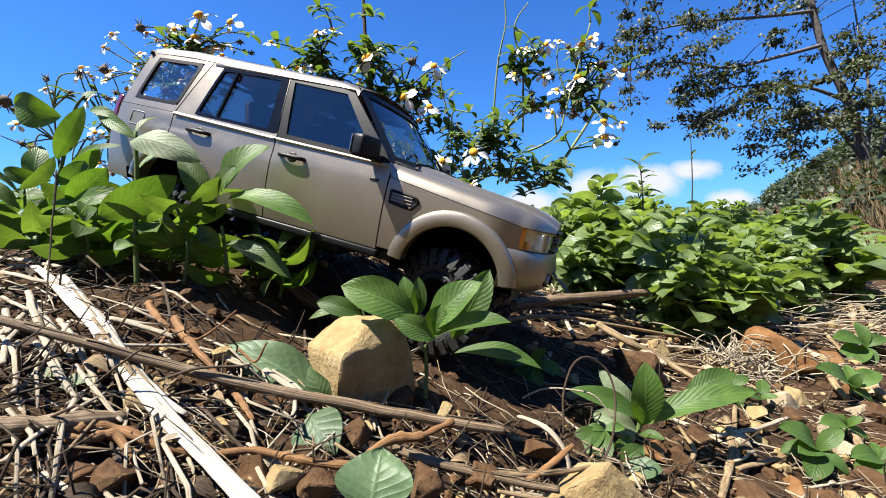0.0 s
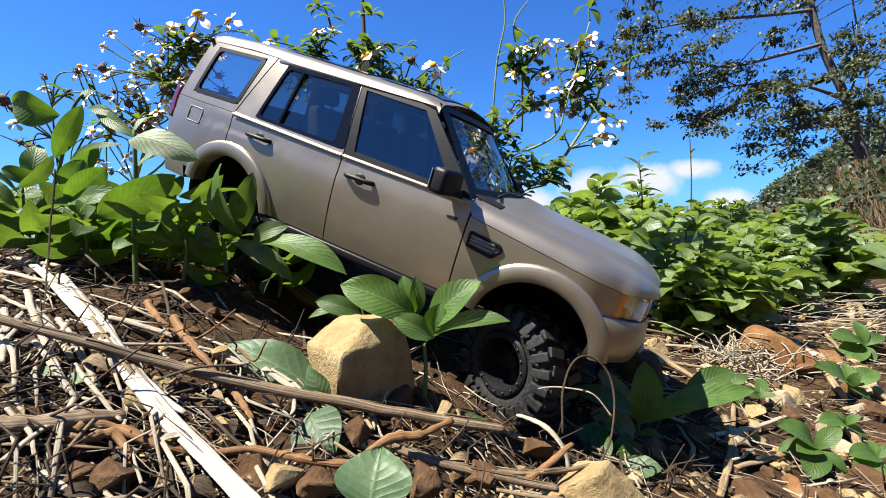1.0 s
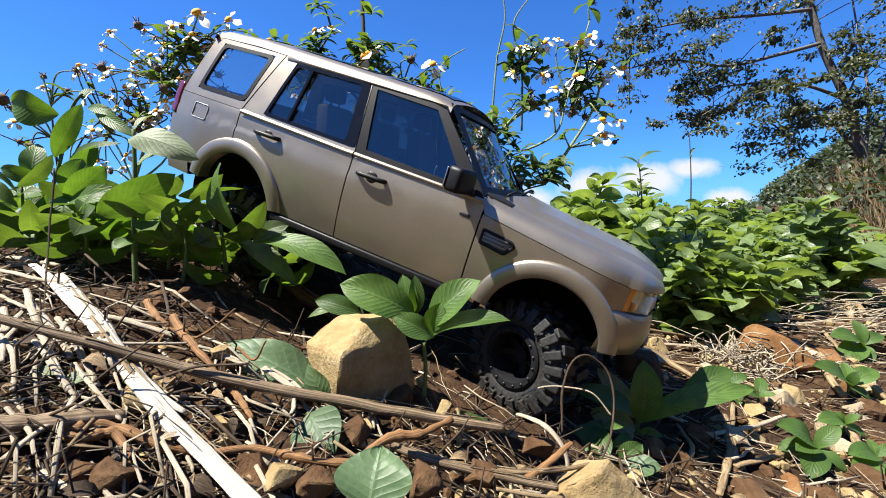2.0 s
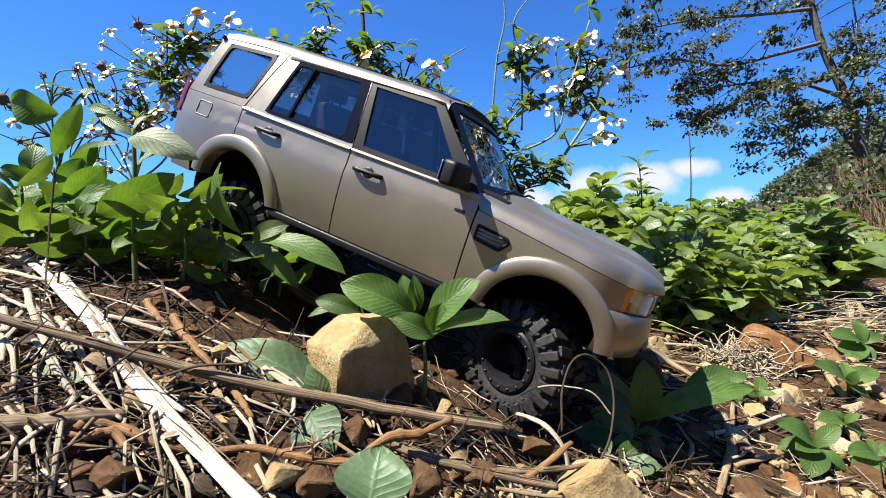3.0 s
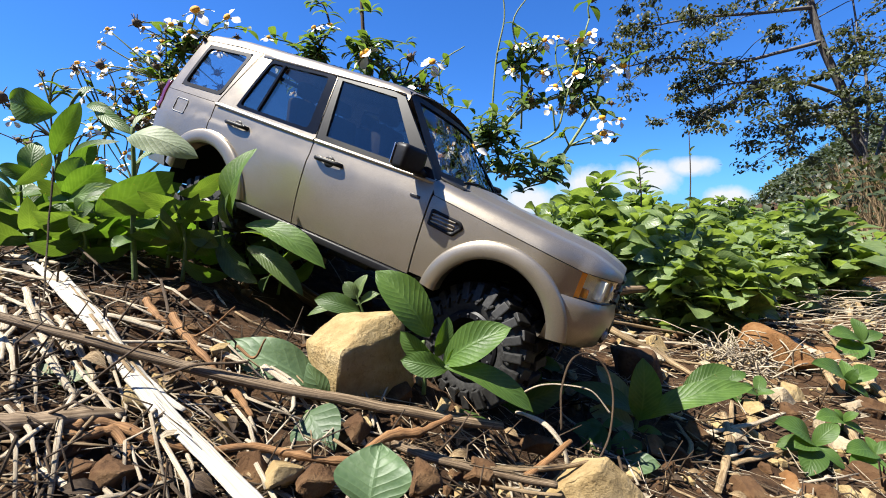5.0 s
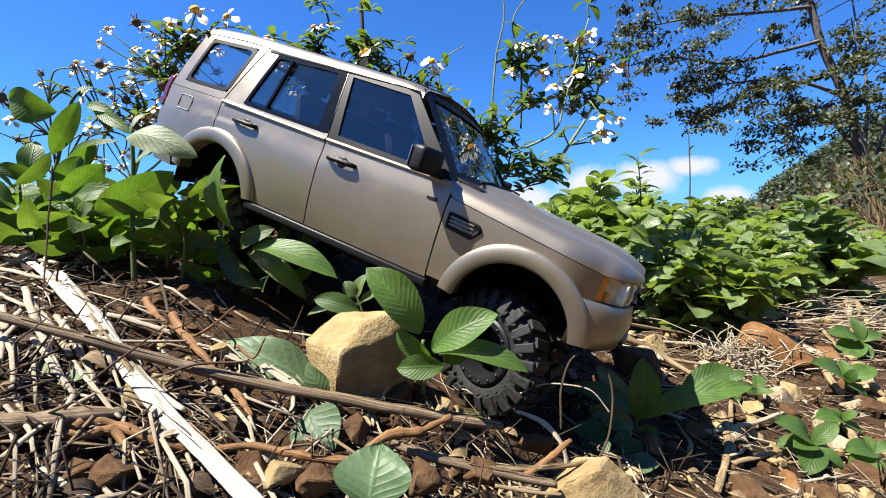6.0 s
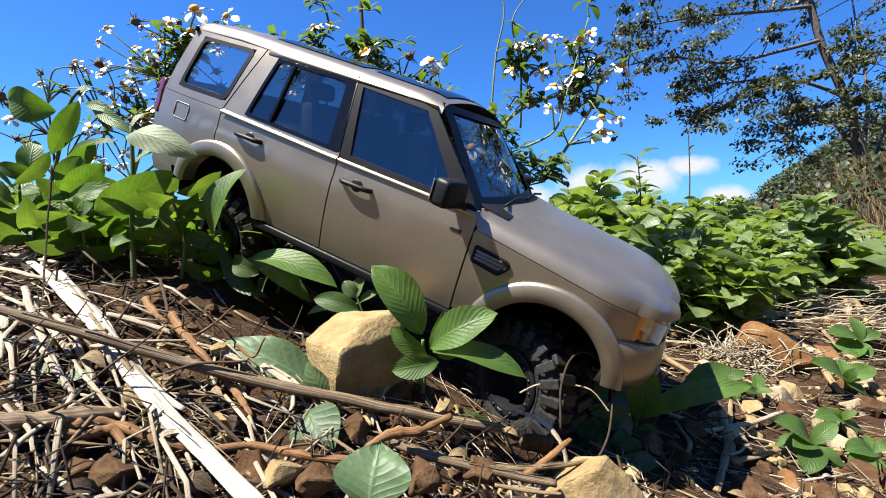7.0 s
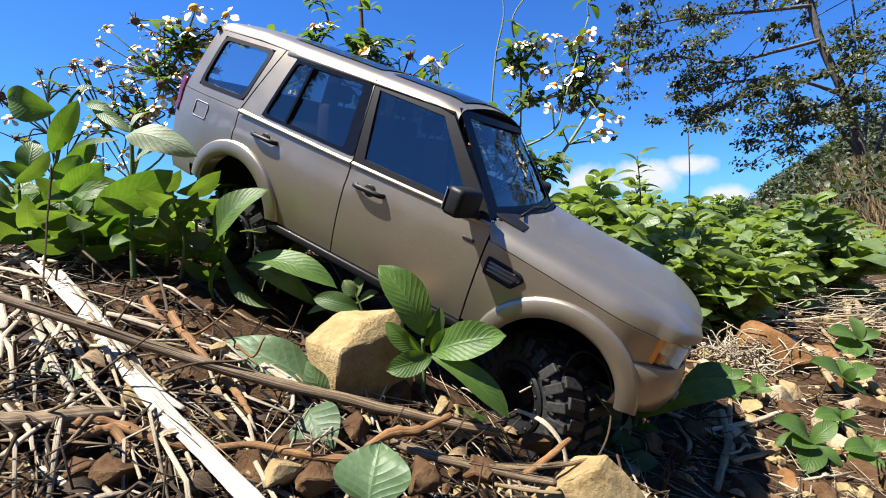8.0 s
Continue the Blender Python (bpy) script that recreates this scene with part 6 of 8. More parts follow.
def build_bed():
    kinds = [build_bed_plant(300 + k, 0.75 + 0.1 * k) for k in range(6)]
    random.seed(9)
    spots = []
    y = 0.66
    while y < 3.4:
        for _ in range(int(10 + y * 2.6)):
            x = random.uniform(0.25, 0.93) * y
            # open straw and stones in front, and a ragged front edge
            if y < 0.80 + 0.12 * noise.noise(Vector((x * 5, 3, 0))) and x < 0.5 * y:
                continue
            if y < 0.76 and random.random() < 0.35:
                continue
            spots.append((x, y + random.uniform(-0.05, 0.05)))
        y += 0.09 + 0.05 * y
    first = set()
    for i, (x, y) in enumerate(spots):
        k = i % 6
        m = Matrix.Translation((x, y, height(x, y) - 0.01)) @ Matrix.Rotation(random.uniform(0, 6.28), 4, "Z") @ Matrix.Rotation(random.uniform(-0.15, 0.15), 4, "X") @ Matrix.Scale(random.uniform(0.82, 1.18) * ((0.80 if y < 0.8 else 1.18) + 0.26 * max(0, min(y - 0.8, 1.2))) * (1.12 - 0.55 * max(0, min(x / y - 0.42, 0.5))), 4)
        if k not in first:
            first.add(k)
            kinds[k].matrix_basis = m
        else:
            copy_thing(kinds[k], m)
    # two that stand above the rest
    for foot, top, n in (((0.4849, 1.0493, 0.1020), (0.4808, 1.0630, 0.2880), 9), ((0.7780, 1.3491, 0.0883), (0.7780, 1.3728, 0.4108), 4)):
        foot, top = Vector(foot), Vector(top)
        plant = plant_at(foot, "tall thin weed standing above the green bed", "weed")
        stem_part(plant, [foot, foot.lerp(top, 0.5) + Vector((0.006, 0, 0)), top], 0.0026, 0.0012, STEM_PURPLE)
        for k in range(n):
            p = top.lerp(foot, 0.02 + 0.05 * k if n > 5 else 0.02 + 0.20 * (k // 2))
            a = k * 2.3
            ln = 0.055 if n > 5 else 0.03
            leaf_part(plant, p, p + Vector((math.cos(a) * ln, math.sin(a) * ln * 0.6, random.uniform(-0.01, 0.03))), ln * 0.35, LEAF_SHRUB, (0, -0.4, 0.9), na=6, nc=3)


build_stone_plant()
build_door_plant()
build_tall_plant()
build_left_plants()
build_right_plant()
build_front_leaves()
build_flowers()
build_bed()


# ---- stones, sticks and litter ----
def rock_mesh(corners, cuts=3, rough=0.06, seed=0, size=0.03):
    """A stone: the hull of its corners, cut finer and roughened."""
    bm = bmesh.new()
    for c in corners:
        bm.verts.new(c)
    r = bmesh.ops.convex_hull(bm, input=bm.verts)
    bmesh.ops.delete(bm, geom=[v for v in bm.verts if not v.link_faces], context="VERTS")
    bmesh.ops.triangulate(bm, faces=bm.faces)
    bmesh.ops.bevel(bm, geom=list(bm.edges), offset=size * 0.035, segments=1, affect="EDGES", profile=0.5, clamp_overlap=True)
    bmesh.ops.triangulate(bm, faces=bm.faces)
    for _ in range(cuts):
        long = [e for e in bm.edges if e.calc_length() > size * 0.10]
        if not long:
            break
        bmesh.ops.subdivide_edges(bm, edges=long, cuts=1, use_grid_fill=True)
        bmesh.ops.triangulate(bm, faces=bm.faces)
    bm.normal_update()
    off = Vector((seed * 3.1, seed * 1.7, seed))
    moves = []
    for v in bm.verts:
        q = v.co / size
        d = noise.noise(q * 2.2 + off) * 0.6 + noise.noise(q * 6 + off) * 0.35 + noise.noise(q * 14 + off) * 0.16
        moves.append((v, v.normal * (d * rough * size)))
    for v, d in moves:
        v.co += d
    return bm


def rock(at, corners, material, label, size, seed, rough=0.07, cuts=3):
    bm = rock_mesh(corners, cuts, rough, seed, size)
    ob = part("stone", bm, material, None, angle=24)
    ob.matrix_basis = Matrix.Translation(at)
    return tagged(ob, label, "stone")


def lump(r, seed, flat=0.75):
    random.seed(seed)
    out = []
    for k in range(11):
        d = Vector((random.gauss(0, 1), random.gauss(0, 1), random.gauss(0, 1))).normalized()
        out.append((d.x * r * random.uniform(0.75, 1.1), d.y * r * random.uniform(0.75, 1.1), d.z * r * flat))
    return out


def build_rocks():
    rock((-0.0529, 0.2620, 0.0307), [(-0.0045, -0.022, 0.0395), (-0.011, -0.016, -0.004), (-0.035, 0.010, 0.0375), (-0.031, 0.008, 0.012), (-0.016, 0.022, 0.0535), (0.024, 0.022, 0.0555), (0.004, 0.000, 0.0520), (-0.026, 0.014, 0.046), (0.0285, 0.016, 0.041), (0.034, 0.020, 0.004), (0.030, 0.03, -0.004), (-0.028, 0.03, -0.004), (0.014, 0.008, -0.004), (0.026, 0.034, 0.045)],
         YELLOW_STONE, "squarish yellow sandstone block on the slope", 0.060, 3, 0.045)
    rock((0.0738, 0.2051, 0.0076), [(-0.030, 0, 0.000), (0.004, -0.004, 0.0185), (0.012, 0.006, 0.018), (0.034, 0.004, -0.004), (0.0, 0.02, 0.010), (-0.02, -0.01, -0.012), (0.02, -0.012, -0.012), (-0.012, -0.004, 0.009)],
         YELLOW_STONE, "pointed yellow stone half buried in litter", 0.045, 5, 0.05)
    rock((0.2078, 0.4380, -0.0300), [(-0.022, 0, 0.0), (-0.020, 0.004, 0.040), (0.018, 0.006, 0.034), (0.028, 0.0, 0.004), (0.006, -0.012, 0.030), (0.0, -0.016, 0), (0.02, 0.03, 0.03), (-0.02, 0.03, 0.034)],
         BROWN_STONE, "brown stone beside the track", 0.050, 6)
    rock((0.2263, 0.4597, -0.0072), lump(0.020, 61), PALE_STONE, "pale tan stone beside the track", 0.04, 61)
    rock((0.4281, 0.5683, -0.0302), lump(0.050, 62, 0.6), RUST_STONE, "rust-brown stone under dry roots", 0.08, 62)
    rock((0.4930, 0.5673, -0.0439), lump(0.042, 63, 0.6), RUST_STONE, "rust-brown stone under dry roots", 0.08, 63)
    for k, (p, r, m) in enumerate((
        ((0.4777, 0.5645, -0.0820), 0.026, PALE_STONE), ((0.4728, 0.5035, -0.0935), 0.022, YELLOW_STONE), ((-0.0014, 0.2541, 0.0321), 0.009, YELLOW_STONE), ((-0.0309, 0.2716, 0.0251), 0.016, BROWN_STONE), ((0.3668, 0.4429, -0.1004), 0.020, YELLOW_STONE), ((0.3404, 0.4025, -0.1034), 0.016, BROWN_STONE),
        ((0.4941, 0.4833, -0.0959), 0.020, PALE_STONE), ((0.4261, 0.4215, -0.1184), 0.016, PALE_STONE), ((-0.1459, 0.2135, 0.0533), 0.010, YELLOW_STONE), ((-0.1462, 0.2033, 0.0508), 0.012, YELLOW_STONE), ((-0.1235, 0.1829, 0.0466), 0.010, YELLOW_STONE), ((-0.1075, 0.2025, 0.0398), 0.008, YELLOW_STONE), ((-0.0785, 0.1825, 0.0403), 0.010, PALE_STONE), ((-0.0815, 0.1724, 0.0402), 0.012, BROWN_STONE), ((-0.0673, 0.1724, 0.0402), 0.010, YELLOW_STONE), ((-0.1229, 0.1531, 0.0503), 0.012, BROWN_STONE), ((-0.1377, 0.1530, 0.0493), 0.010, BROWN_STONE), ((-0.0110, 0.1818, 0.0316), 0.012, BROWN_STONE), ((0.1453, 0.3889, -0.0152), 0.02, BROWN_STONE), ((0.0602, 0.2503, 0.0085), 0.012, BROWN_STONE),
        ((0.2160, 0.3466, -0.0460), 0.018, BROWN_STONE), ((0.1752, 0.3062, -0.0494), 0.016, BROWN_STONE), ((0.2492, 0.3448, -0.0696), 0.016, PALE_STONE), ((0.3017, 0.4047, -0.0731), 0.014, YELLOW_STONE), ((0.4435, 0.4223, -0.1068), 0.02, BROWN_STONE), ((0.3558, 0.3824, -0.1045), 0.014, BROWN_STONE), ((0.6087, 0.5840, -0.0900), 0.025, BROWN_STONE), ((0.6406, 0.6651, -0.0774), 0.022, BROWN_STONE), ((0.3123, 0.4457, -0.0612), 0.012, PALE_STONE), ((-0.0531, 0.1722, 0.0378), 0.011, BROWN_STONE), ((0.0182, 0.2012, 0.0219), 0.010, BROWN_STONE), ((-0.0417, 0.2124, 0.0389), 0.010, BROWN_STONE),
        ((0.3560, 0.4303, -0.0464), 0.0235, PALE_STONE),
        ((0.3606, 0.3817, -0.0514), 0.0220, PALE_STONE),
        ((0.4249, 0.5509, -0.0399), 0.0521, RUST_STONE),
        ((0.4471, 0.5124, -0.0444), 0.0306, RUST_STONE),
        ((0.2845, 0.3442, -0.0463), 0.0142, YELLOW_STONE),
        ((0.2506, 0.2961, -0.0476), 0.0123, RUST_STONE),
        ((0.4306, 0.4194, -0.0535), 0.0149, BROWN_STONE),
        ((0.3440, 0.3515, -0.0531), 0.0145, PALE_STONE),
        ((0.2796, 0.5405, -0.0264), 0.0248, YELLOW_STONE),
        ((0.1609, 0.3157, -0.0321), 0.0174, RUST_STONE),
        ((0.2097, 0.2804, -0.0444), 0.0156, BROWN_STONE),
        ((0.2637, 0.2858, -0.0503), 0.0151, BROWN_STONE),
        ((0.3191, 0.3073, -0.0543), 0.0188, BROWN_STONE),
        ((0.3126, 0.5037, -0.0340), 0.0136, PALE_STONE),
        ((0.3533, 0.5133, -0.0375), 0.0125, YELLOW_STONE),
        ((0.2510, 0.4255, -0.0351), 0.0104, PALE_STONE),
        ((0.2728, 0.3625, -0.0437), 0.0109, YELLOW_STONE),
        ((0.4614, 0.4718, -0.0489), 0.0167, RUST_STONE),
        ((0.3908, 0.3671, -0.0569), 0.0141, BROWN_STONE),
        ((0.2121, 0.3290, -0.0398), 0.0091, BROWN_STONE),
        ((0.1739, 0.2831, -0.0379), 0.0102, RUST_STONE),
        ((0.0070, 0.2778, 0.0137), 0.0099, YELLOW_STONE),
        ((0.1236, 0.3651, -0.0190), 0.0119, BROWN_STONE),
        ((-0.0821, 0.1856, 0.0353), 0.0061, YELLOW_STONE),
        ((-0.0711, 0.1832, 0.0315), 0.0066, BROWN_STONE),
        ((-0.1017, 0.1924, 0.0436), 0.0053, YELLOW_STONE),
        ((-0.1102, 0.1662, 0.0426), 0.0055, BROWN_STONE),
        ((-0.1393, 0.1530, 0.0512), 0.0055, YELLOW_STONE),
        ((-0.1263, 0.1606, 0.0474), 0.0053, BROWN_STONE))):
        p = Vector(p)
        ob = rock((p.x, p.y, max(p.z, height(p.x, p.y)) + r * 0.15), lump(r, 80 + k), m, "rough brown stone lying in straw and soil" if m is BROWN_STONE else "rough rust-coloured stone lying in straw and soil" if m is RUST_STONE else "rough pale yellow stone lying in straw and soil", r * 1.6, 80 + k, 0.08, 2)
        ob["group"] = "loose stones"


def stick(name, pts, radii, material, label, flat=1.0, seg=8, wob=0.0):
    line = smooth_line(pts, 8)
    for k, p in enumerate(line):
        r = float(np.interp(k / (len(line) - 1), np.linspace(0, 1, len(radii)), radii))
        p.z = max(p.z, height(p.x, p.y) + r * flat + (0.0085 if name == "split_cane" else 0.0055))
    o = line[len(line) // 2].copy()
    n = len(line)
    rr = [float(np.interp(i / (n - 1), np.linspace(0, 1, len(radii)), radii)) * (1 + wob * noise.noise(Vector((i * 0.7, len(pts), radii[0] * 900)))) for i in range(n)]
    bm = bmesh.new()
    tube(bm, [p - o + Vector((noise.noise(p * 60), noise.noise(p * 60 + Vector((5, 0, 0))), noise.noise(p * 60 + Vector((0, 9, 0))))) * (wob * 0.004) for p in line], rr, seg, flat=flat)
    ob = part(name, bm, material)
    ob.matrix_basis = Matrix.Translation(o)
    if name in ("split_cane", "long_stick"):
        rnd = random.Random(len(pts) * 31 + int(radii[0] * 1e5))
        for k in range(9):
            i = rnd.randint(2, n - 8)
            run = [line[j] - o for j in range(i, min(i + rnd.randint(4, 7), n))]
            side = Vector((rnd.uniform(-1, 1), rnd.uniform(-0.6, 0.6), 0)) * rr[i] * 0.9
            up = Vector((0, 0, rr[i] * flat + 0.0002))
            lift = rnd.uniform(0.0002, 0.0022)
            w = rr[i] * rnd.uniform(0.10, 0.26)
            bm = bmesh.new()
            tube(bm, [p + side + up + Vector((0, 0, lift * (q / len(run)) ** 2)) for q, p in enumerate(run)], spread(w, w * 0.3, len(run)), 5, flat=0.4)
            part("splinter", bm, material if k % 2 else DRY_STRAW, ob)
    return tagged(ob, label, "stick")


def build_sticks():
    stick("split_cane", [(-0.3135, 0.3279, 0.1098), (-0.2030, 0.2438, 0.0840), (-0.1437, 0.2003, 0.0654), (-0.1037, 0.1735, 0.0549), (-0.0640, 0.1447, 0.0453)], [0.0028, 0.0044, 0.0044, 0.0040, 0.0038], WHITE_CANE, "bleached white split cane lying on the litter", 0.30, 10, 0.12)
    stick("split_cane", [(-0.2749, 0.3073, 0.1013), (-0.1891, 0.2374, 0.0786), (-0.1442, 0.2044, 0.0660), (-0.1195, 0.1936, 0.0556)], [0.0028, 0.0036, 0.0030, 0.0012], WHITE_CANE, "bleached white split cane lying on the litter", 0.35, 8, 0.2)
    pressed = stick("long_stick", [(-0.2196, 0.2021, 0.1035), (-0.1794, 0.2110, 0.0877), (-0.1212, 0.2224, 0.0654), (-0.0522, 0.2349, 0.0449), (0.0053, 0.2439, 0.0300), (0.0367, 0.2493, 0.0224)], [0.0026, 0.0030, 0.0036, 0.0038, 0.0038, 0.0032], BROWN_STICK, "long weathered grey-brown dry stalk", 0.8, 9, 0.15)
    o = pressed.matrix_basis.translation.copy()
    SWAY.append((pressed, [(t, Matrix.Translation(o + Vector((0, 0, up))) @ Matrix.Rotation(radians(g), 4, "Y")) for t, g, up in ((0, 0, 0), (5.8, 0.1, 0), (6.5, 0.5, 0.0003), (7.0, 1.2, 0.0006), (7.5, 2.2, 0.0011), (8, 3.2, 0.0016))]))
    stick("root", [(-0.1571, 0.1651, 0.0501), (-0.1483, 0.1681, 0.0501), (-0.1399, 0.1751, 0.0495), (-0.1146, 0.1730, 0.0485), (-0.0900, 0.1811, 0.0491), (-0.0646, 0.1789, 0.0458), (-0.0401, 0.1806, 0.0422), (-0.0247, 0.1929, 0.0464), (-0.0092, 0.1980, 0.0470), (0.0050, 0.2053, 0.0507)], [0.0016, 0.0026, 0.0018, 0.0022, 0.0016, 0.0018, 0.0018, 0.0026, 0.0020, 0.0014], ROOT, "crooked orange-brown root lying on stones", 1, 8, 0.5)
    stick("root", [(-0.1548, 0.1653, 0.0530), (-0.1435, 0.1650, 0.0485), (-0.1356, 0.1711, 0.0489), (-0.1206, 0.1628, 0.0459)], [0.0014, 0.002, 0.002, 0.0010], ROOT, "crooked orange-brown root lying on stones", 1, 8, 0.5)
    stick("long_stick", [(-0.0304, 0.2045, 0.0396), (-0.0066, 0.1999, 0.0327), (0.0263, 0.1993, 0.0242), (0.0564, 0.1989, 0.0182)], [0.0026, 0.0028, 0.0024, 0.0020], BROWN_STICK, "weathered straw-coloured dry stalk on soil", 0.8, 9, 0.15)
    stick("long_stick", [(0.0212, 0.2033, 0.0240), (0.0498, 0.2062, 0.0222), (0.0788, 0.2160, 0.0198)], [0.0012, 0.0013, 0.0011], DRY_STRAW, "thin straw-coloured dry stalk on soil", 1, 7, 0.2)
    stick("log", [(-0.3051, 0.4561, 0.0807), (-0.2155, 0.4453, 0.0692), (-0.1297, 0.4338, 0.0491), (-0.0834, 0.4331, 0.0404)], [0.006, 0.007, 0.007, 0.006], BROWN_STICK, "dark weathered branch under the car", 1, 10, 0.25)
    stick("log", [(0.0553, 0.4935, 0.0432), (0.1592, 0.5537, 0.0436), (0.2945, 0.6137, 0.0419)], [0.0085, 0.0080, 0.0060], BROWN_STICK, "brown weathered branch beside the green bed", 0.9, 10, 0.2)
    stick("log", [(0.0532, 0.4629, 0.0360), (0.1341, 0.5126, 0.0307), (0.2402, 0.5510, 0.0068), (0.3679, 0.5890, -0.0223)], [0.004, 0.0032, 0.0026, 0.0018], DRY_STRAW, "long tan dry stalk", 0.8, 8, 0.2)
    stick("log", [(0.1875, 0.5119, 0.0212), (0.2145, 0.4908, 0.0058), (0.2605, 0.4891, -0.0172), (0.2758, 0.4575, -0.0380)], [0.0062, 0.0056, 0.005, 0.003], DRY_STRAW, "pale tan broken cane", 0.7, 9, 0.15)
    stick("old_wood", [(-0.1702, 0.1581, 0.0504), (-0.1552, 0.1684, 0.0536), (-0.1398, 0.1837, 0.0570)], [0.005, 0.0065, 0.004], BROWN_STICK, "dark brown splintered wood", 0.5, 9, 0.3)
    for pts, r, m in (
        ([(-0.2284, 0.2150, 0.0736), (-0.2381, 0.2361, 0.0886), (-0.2477, 0.2569, 0.0989)], 0.0016, PALE_STRAW), ([(-0.2484, 0.2568, 0.0972), (-0.2130, 0.2303, 0.0776), (-0.1850, 0.2093, 0.0640)], 0.0022, PALE_STRAW), ([(-0.2546, 0.2465, 0.0927), (-0.2327, 0.2254, 0.0791), (-0.2286, 0.2199, 0.0718)], 0.0018, PALE_STRAW),
        ([(-0.1651, 0.1519, 0.0609), (-0.1598, 0.1693, 0.0662), (-0.1537, 0.1944, 0.0661), (-0.1297, 0.2168, 0.0714), (-0.1041, 0.2248, 0.0707)], 0.0012, STEM_PURPLE), ([(-0.2015, 0.2553, 0.0767), (-0.1703, 0.2572, 0.0748), (-0.1634, 0.2571, 0.0741)], 0.0022, PALE_STRAW), ([(-0.1565, 0.2570, 0.0720), (-0.1288, 0.2495, 0.0664), (-0.1132, 0.2443, 0.0631)], 0.0016, PALE_STRAW),
        ([(-0.1806, 0.2299, 0.0714), (-0.1619, 0.2038, 0.0577), (-0.1431, 0.1781, 0.0493), (-0.1317, 0.1648, 0.0451)], 0.0008, STEM_PURPLE), ([(-0.1033, 0.2442, 0.0615), (-0.0841, 0.2355, 0.0532), (-0.0755, 0.2332, 0.0493)], 0.0022, PALE_STRAW), ([(-0.3714, 0.3580, 0.1099), (-0.3334, 0.3477, 0.1055), (-0.3015, 0.3372, 0.0997)], 0.0028, PALE_STRAW), ([(-0.2700, 0.3033, 0.1835), (-0.2641, 0.2898, 0.1368), (-0.2455, 0.2612, 0.0892)], 0.0006, STEM_PURPLE),
        ([(0.0417, 0.2012, 0.0219), (0.0595, 0.2163, 0.0231), (0.0714, 0.2265, 0.0252)], 0.0020, ROOT), ([(0.0253, 0.1912, 0.0228), (0.0384, 0.1910, 0.0207), (0.0568, 0.1909, 0.0188)], 0.0012, DRY_STRAW), ([(0.2241, 0.3148, -0.0686), (0.2502, 0.3562, -0.0514), (0.2852, 0.4070, -0.0428)], 0.0026, DRY_STRAW),
        ([(0.1836, 0.3056, -0.0578), (0.1973, 0.3260, -0.0529), (0.2025, 0.3566, -0.0465)], 0.0020, DRY_STRAW), ([(0.2255, 0.3452, -0.0649), (0.2730, 0.3649, -0.0693), (0.3269, 0.3942, -0.0796)], 0.0026, PALE_STRAW), ([(0.5091, 0.5036, -0.0921), (0.4825, 0.4626, -0.1050), (0.4733, 0.4415, -0.1185)], 0.0040, DRY_STRAW), ([(0.3970, 0.6928, 0.0262), (0.3714, 0.6297, -0.0136), (0.3638, 0.6088, -0.0248)], 0.0028, PALE_STRAW),
        ([(0.4074, 0.5892, -0.0191), (0.4307, 0.6112, 0.0078), (0.4509, 0.6229, 0.0303)], 0.0018, PALE_STRAW), ([(0.5871, 0.6481, -0.0360), (0.5637, 0.6058, -0.0654), (0.5388, 0.5645, -0.0820)], 0.0030, DRY_STRAW), ([(0.1759, 0.6955, 0.0629), (0.1876, 0.6538, 0.0419), (0.1915, 0.6229, 0.0303)], 0.0030, DRY_STRAW), ([(0.1451, 0.7332, 0.0178), (0.2504, 0.7253, -0.0004), (0.3502, 0.7099, -0.0136)], 0.0043, PALE_STRAW),
        ([(0.1251, 0.6769, 0.0161), (0.2566, 0.6888, -0.0050), (0.3879, 0.6365, -0.0254)], 0.0035, DRY_STRAW),
        ([(0.2825, 1.1895, -0.0404), (0.3006, 0.8093, -0.0014), (0.3618, 0.7340, -0.0122)], 0.0037, PALE_STRAW),
        ([(0.1344, 0.6343, 0.0100), (0.2632, 0.6584, -0.0089), (0.3803, 0.5901, -0.0289)], 0.0028, DRY_STRAW),
        ([(0.5839, 1.6394, -0.0468), (0.4434, 1.0800, -0.0230), (0.3047, 0.6720, -0.0122)], 0.0045, PALE_STRAW),
        ([(1.4736, 3.7967, -0.1542), (0.7110, 1.6827, -0.0520), (0.4837, 1.0898, -0.0246)], 0.0062, PALE_STRAW),
        ([(0.4346, 1.3722, -0.0330), (0.5207, 1.2296, -0.0305), (0.4752, 0.8937, -0.0173)], 0.0051, PALE_STRAW),
        ([(0.1835, 0.6272, -0.0013), (0.2142, 0.5943, -0.0096), (0.2660, 0.5673, -0.0180)], 0.0027, PALE_STRAW),
        ([(0.5226, 0.9034, -0.0192), (0.4027, 0.6768, -0.0227), (0.3432, 0.5704, -0.0268)], 0.0037, PALE_STRAW),
        ([(0.6704, 0.9326, -0.0247), (0.5207, 0.7145, -0.0226), (0.4422, 0.6098, -0.0307)], 0.0034, PALE_STRAW),
        ([(0.5032, 0.5568, -0.0381), (0.4551, 0.4904, -0.0430), (0.4289, 0.4440, -0.0466)], 0.0044, DRY_STRAW),
        ([(0.3782, 0.3838, -0.0498), (0.3537, 0.3476, -0.0509), (0.3421, 0.3175, -0.0518)], 0.0036, DRY_STRAW),
        ([(0.2585, 0.3792, -0.0364), (0.2288, 0.3270, -0.0387), (0.1825, 0.2691, -0.0365)], 0.0032, DRY_STRAW),
        ([(0.2183, 0.3049, -0.0392), (0.2499, 0.3187, -0.0409), (0.2865, 0.3364, -0.0443)], 0.0023, DRY_STRAW),
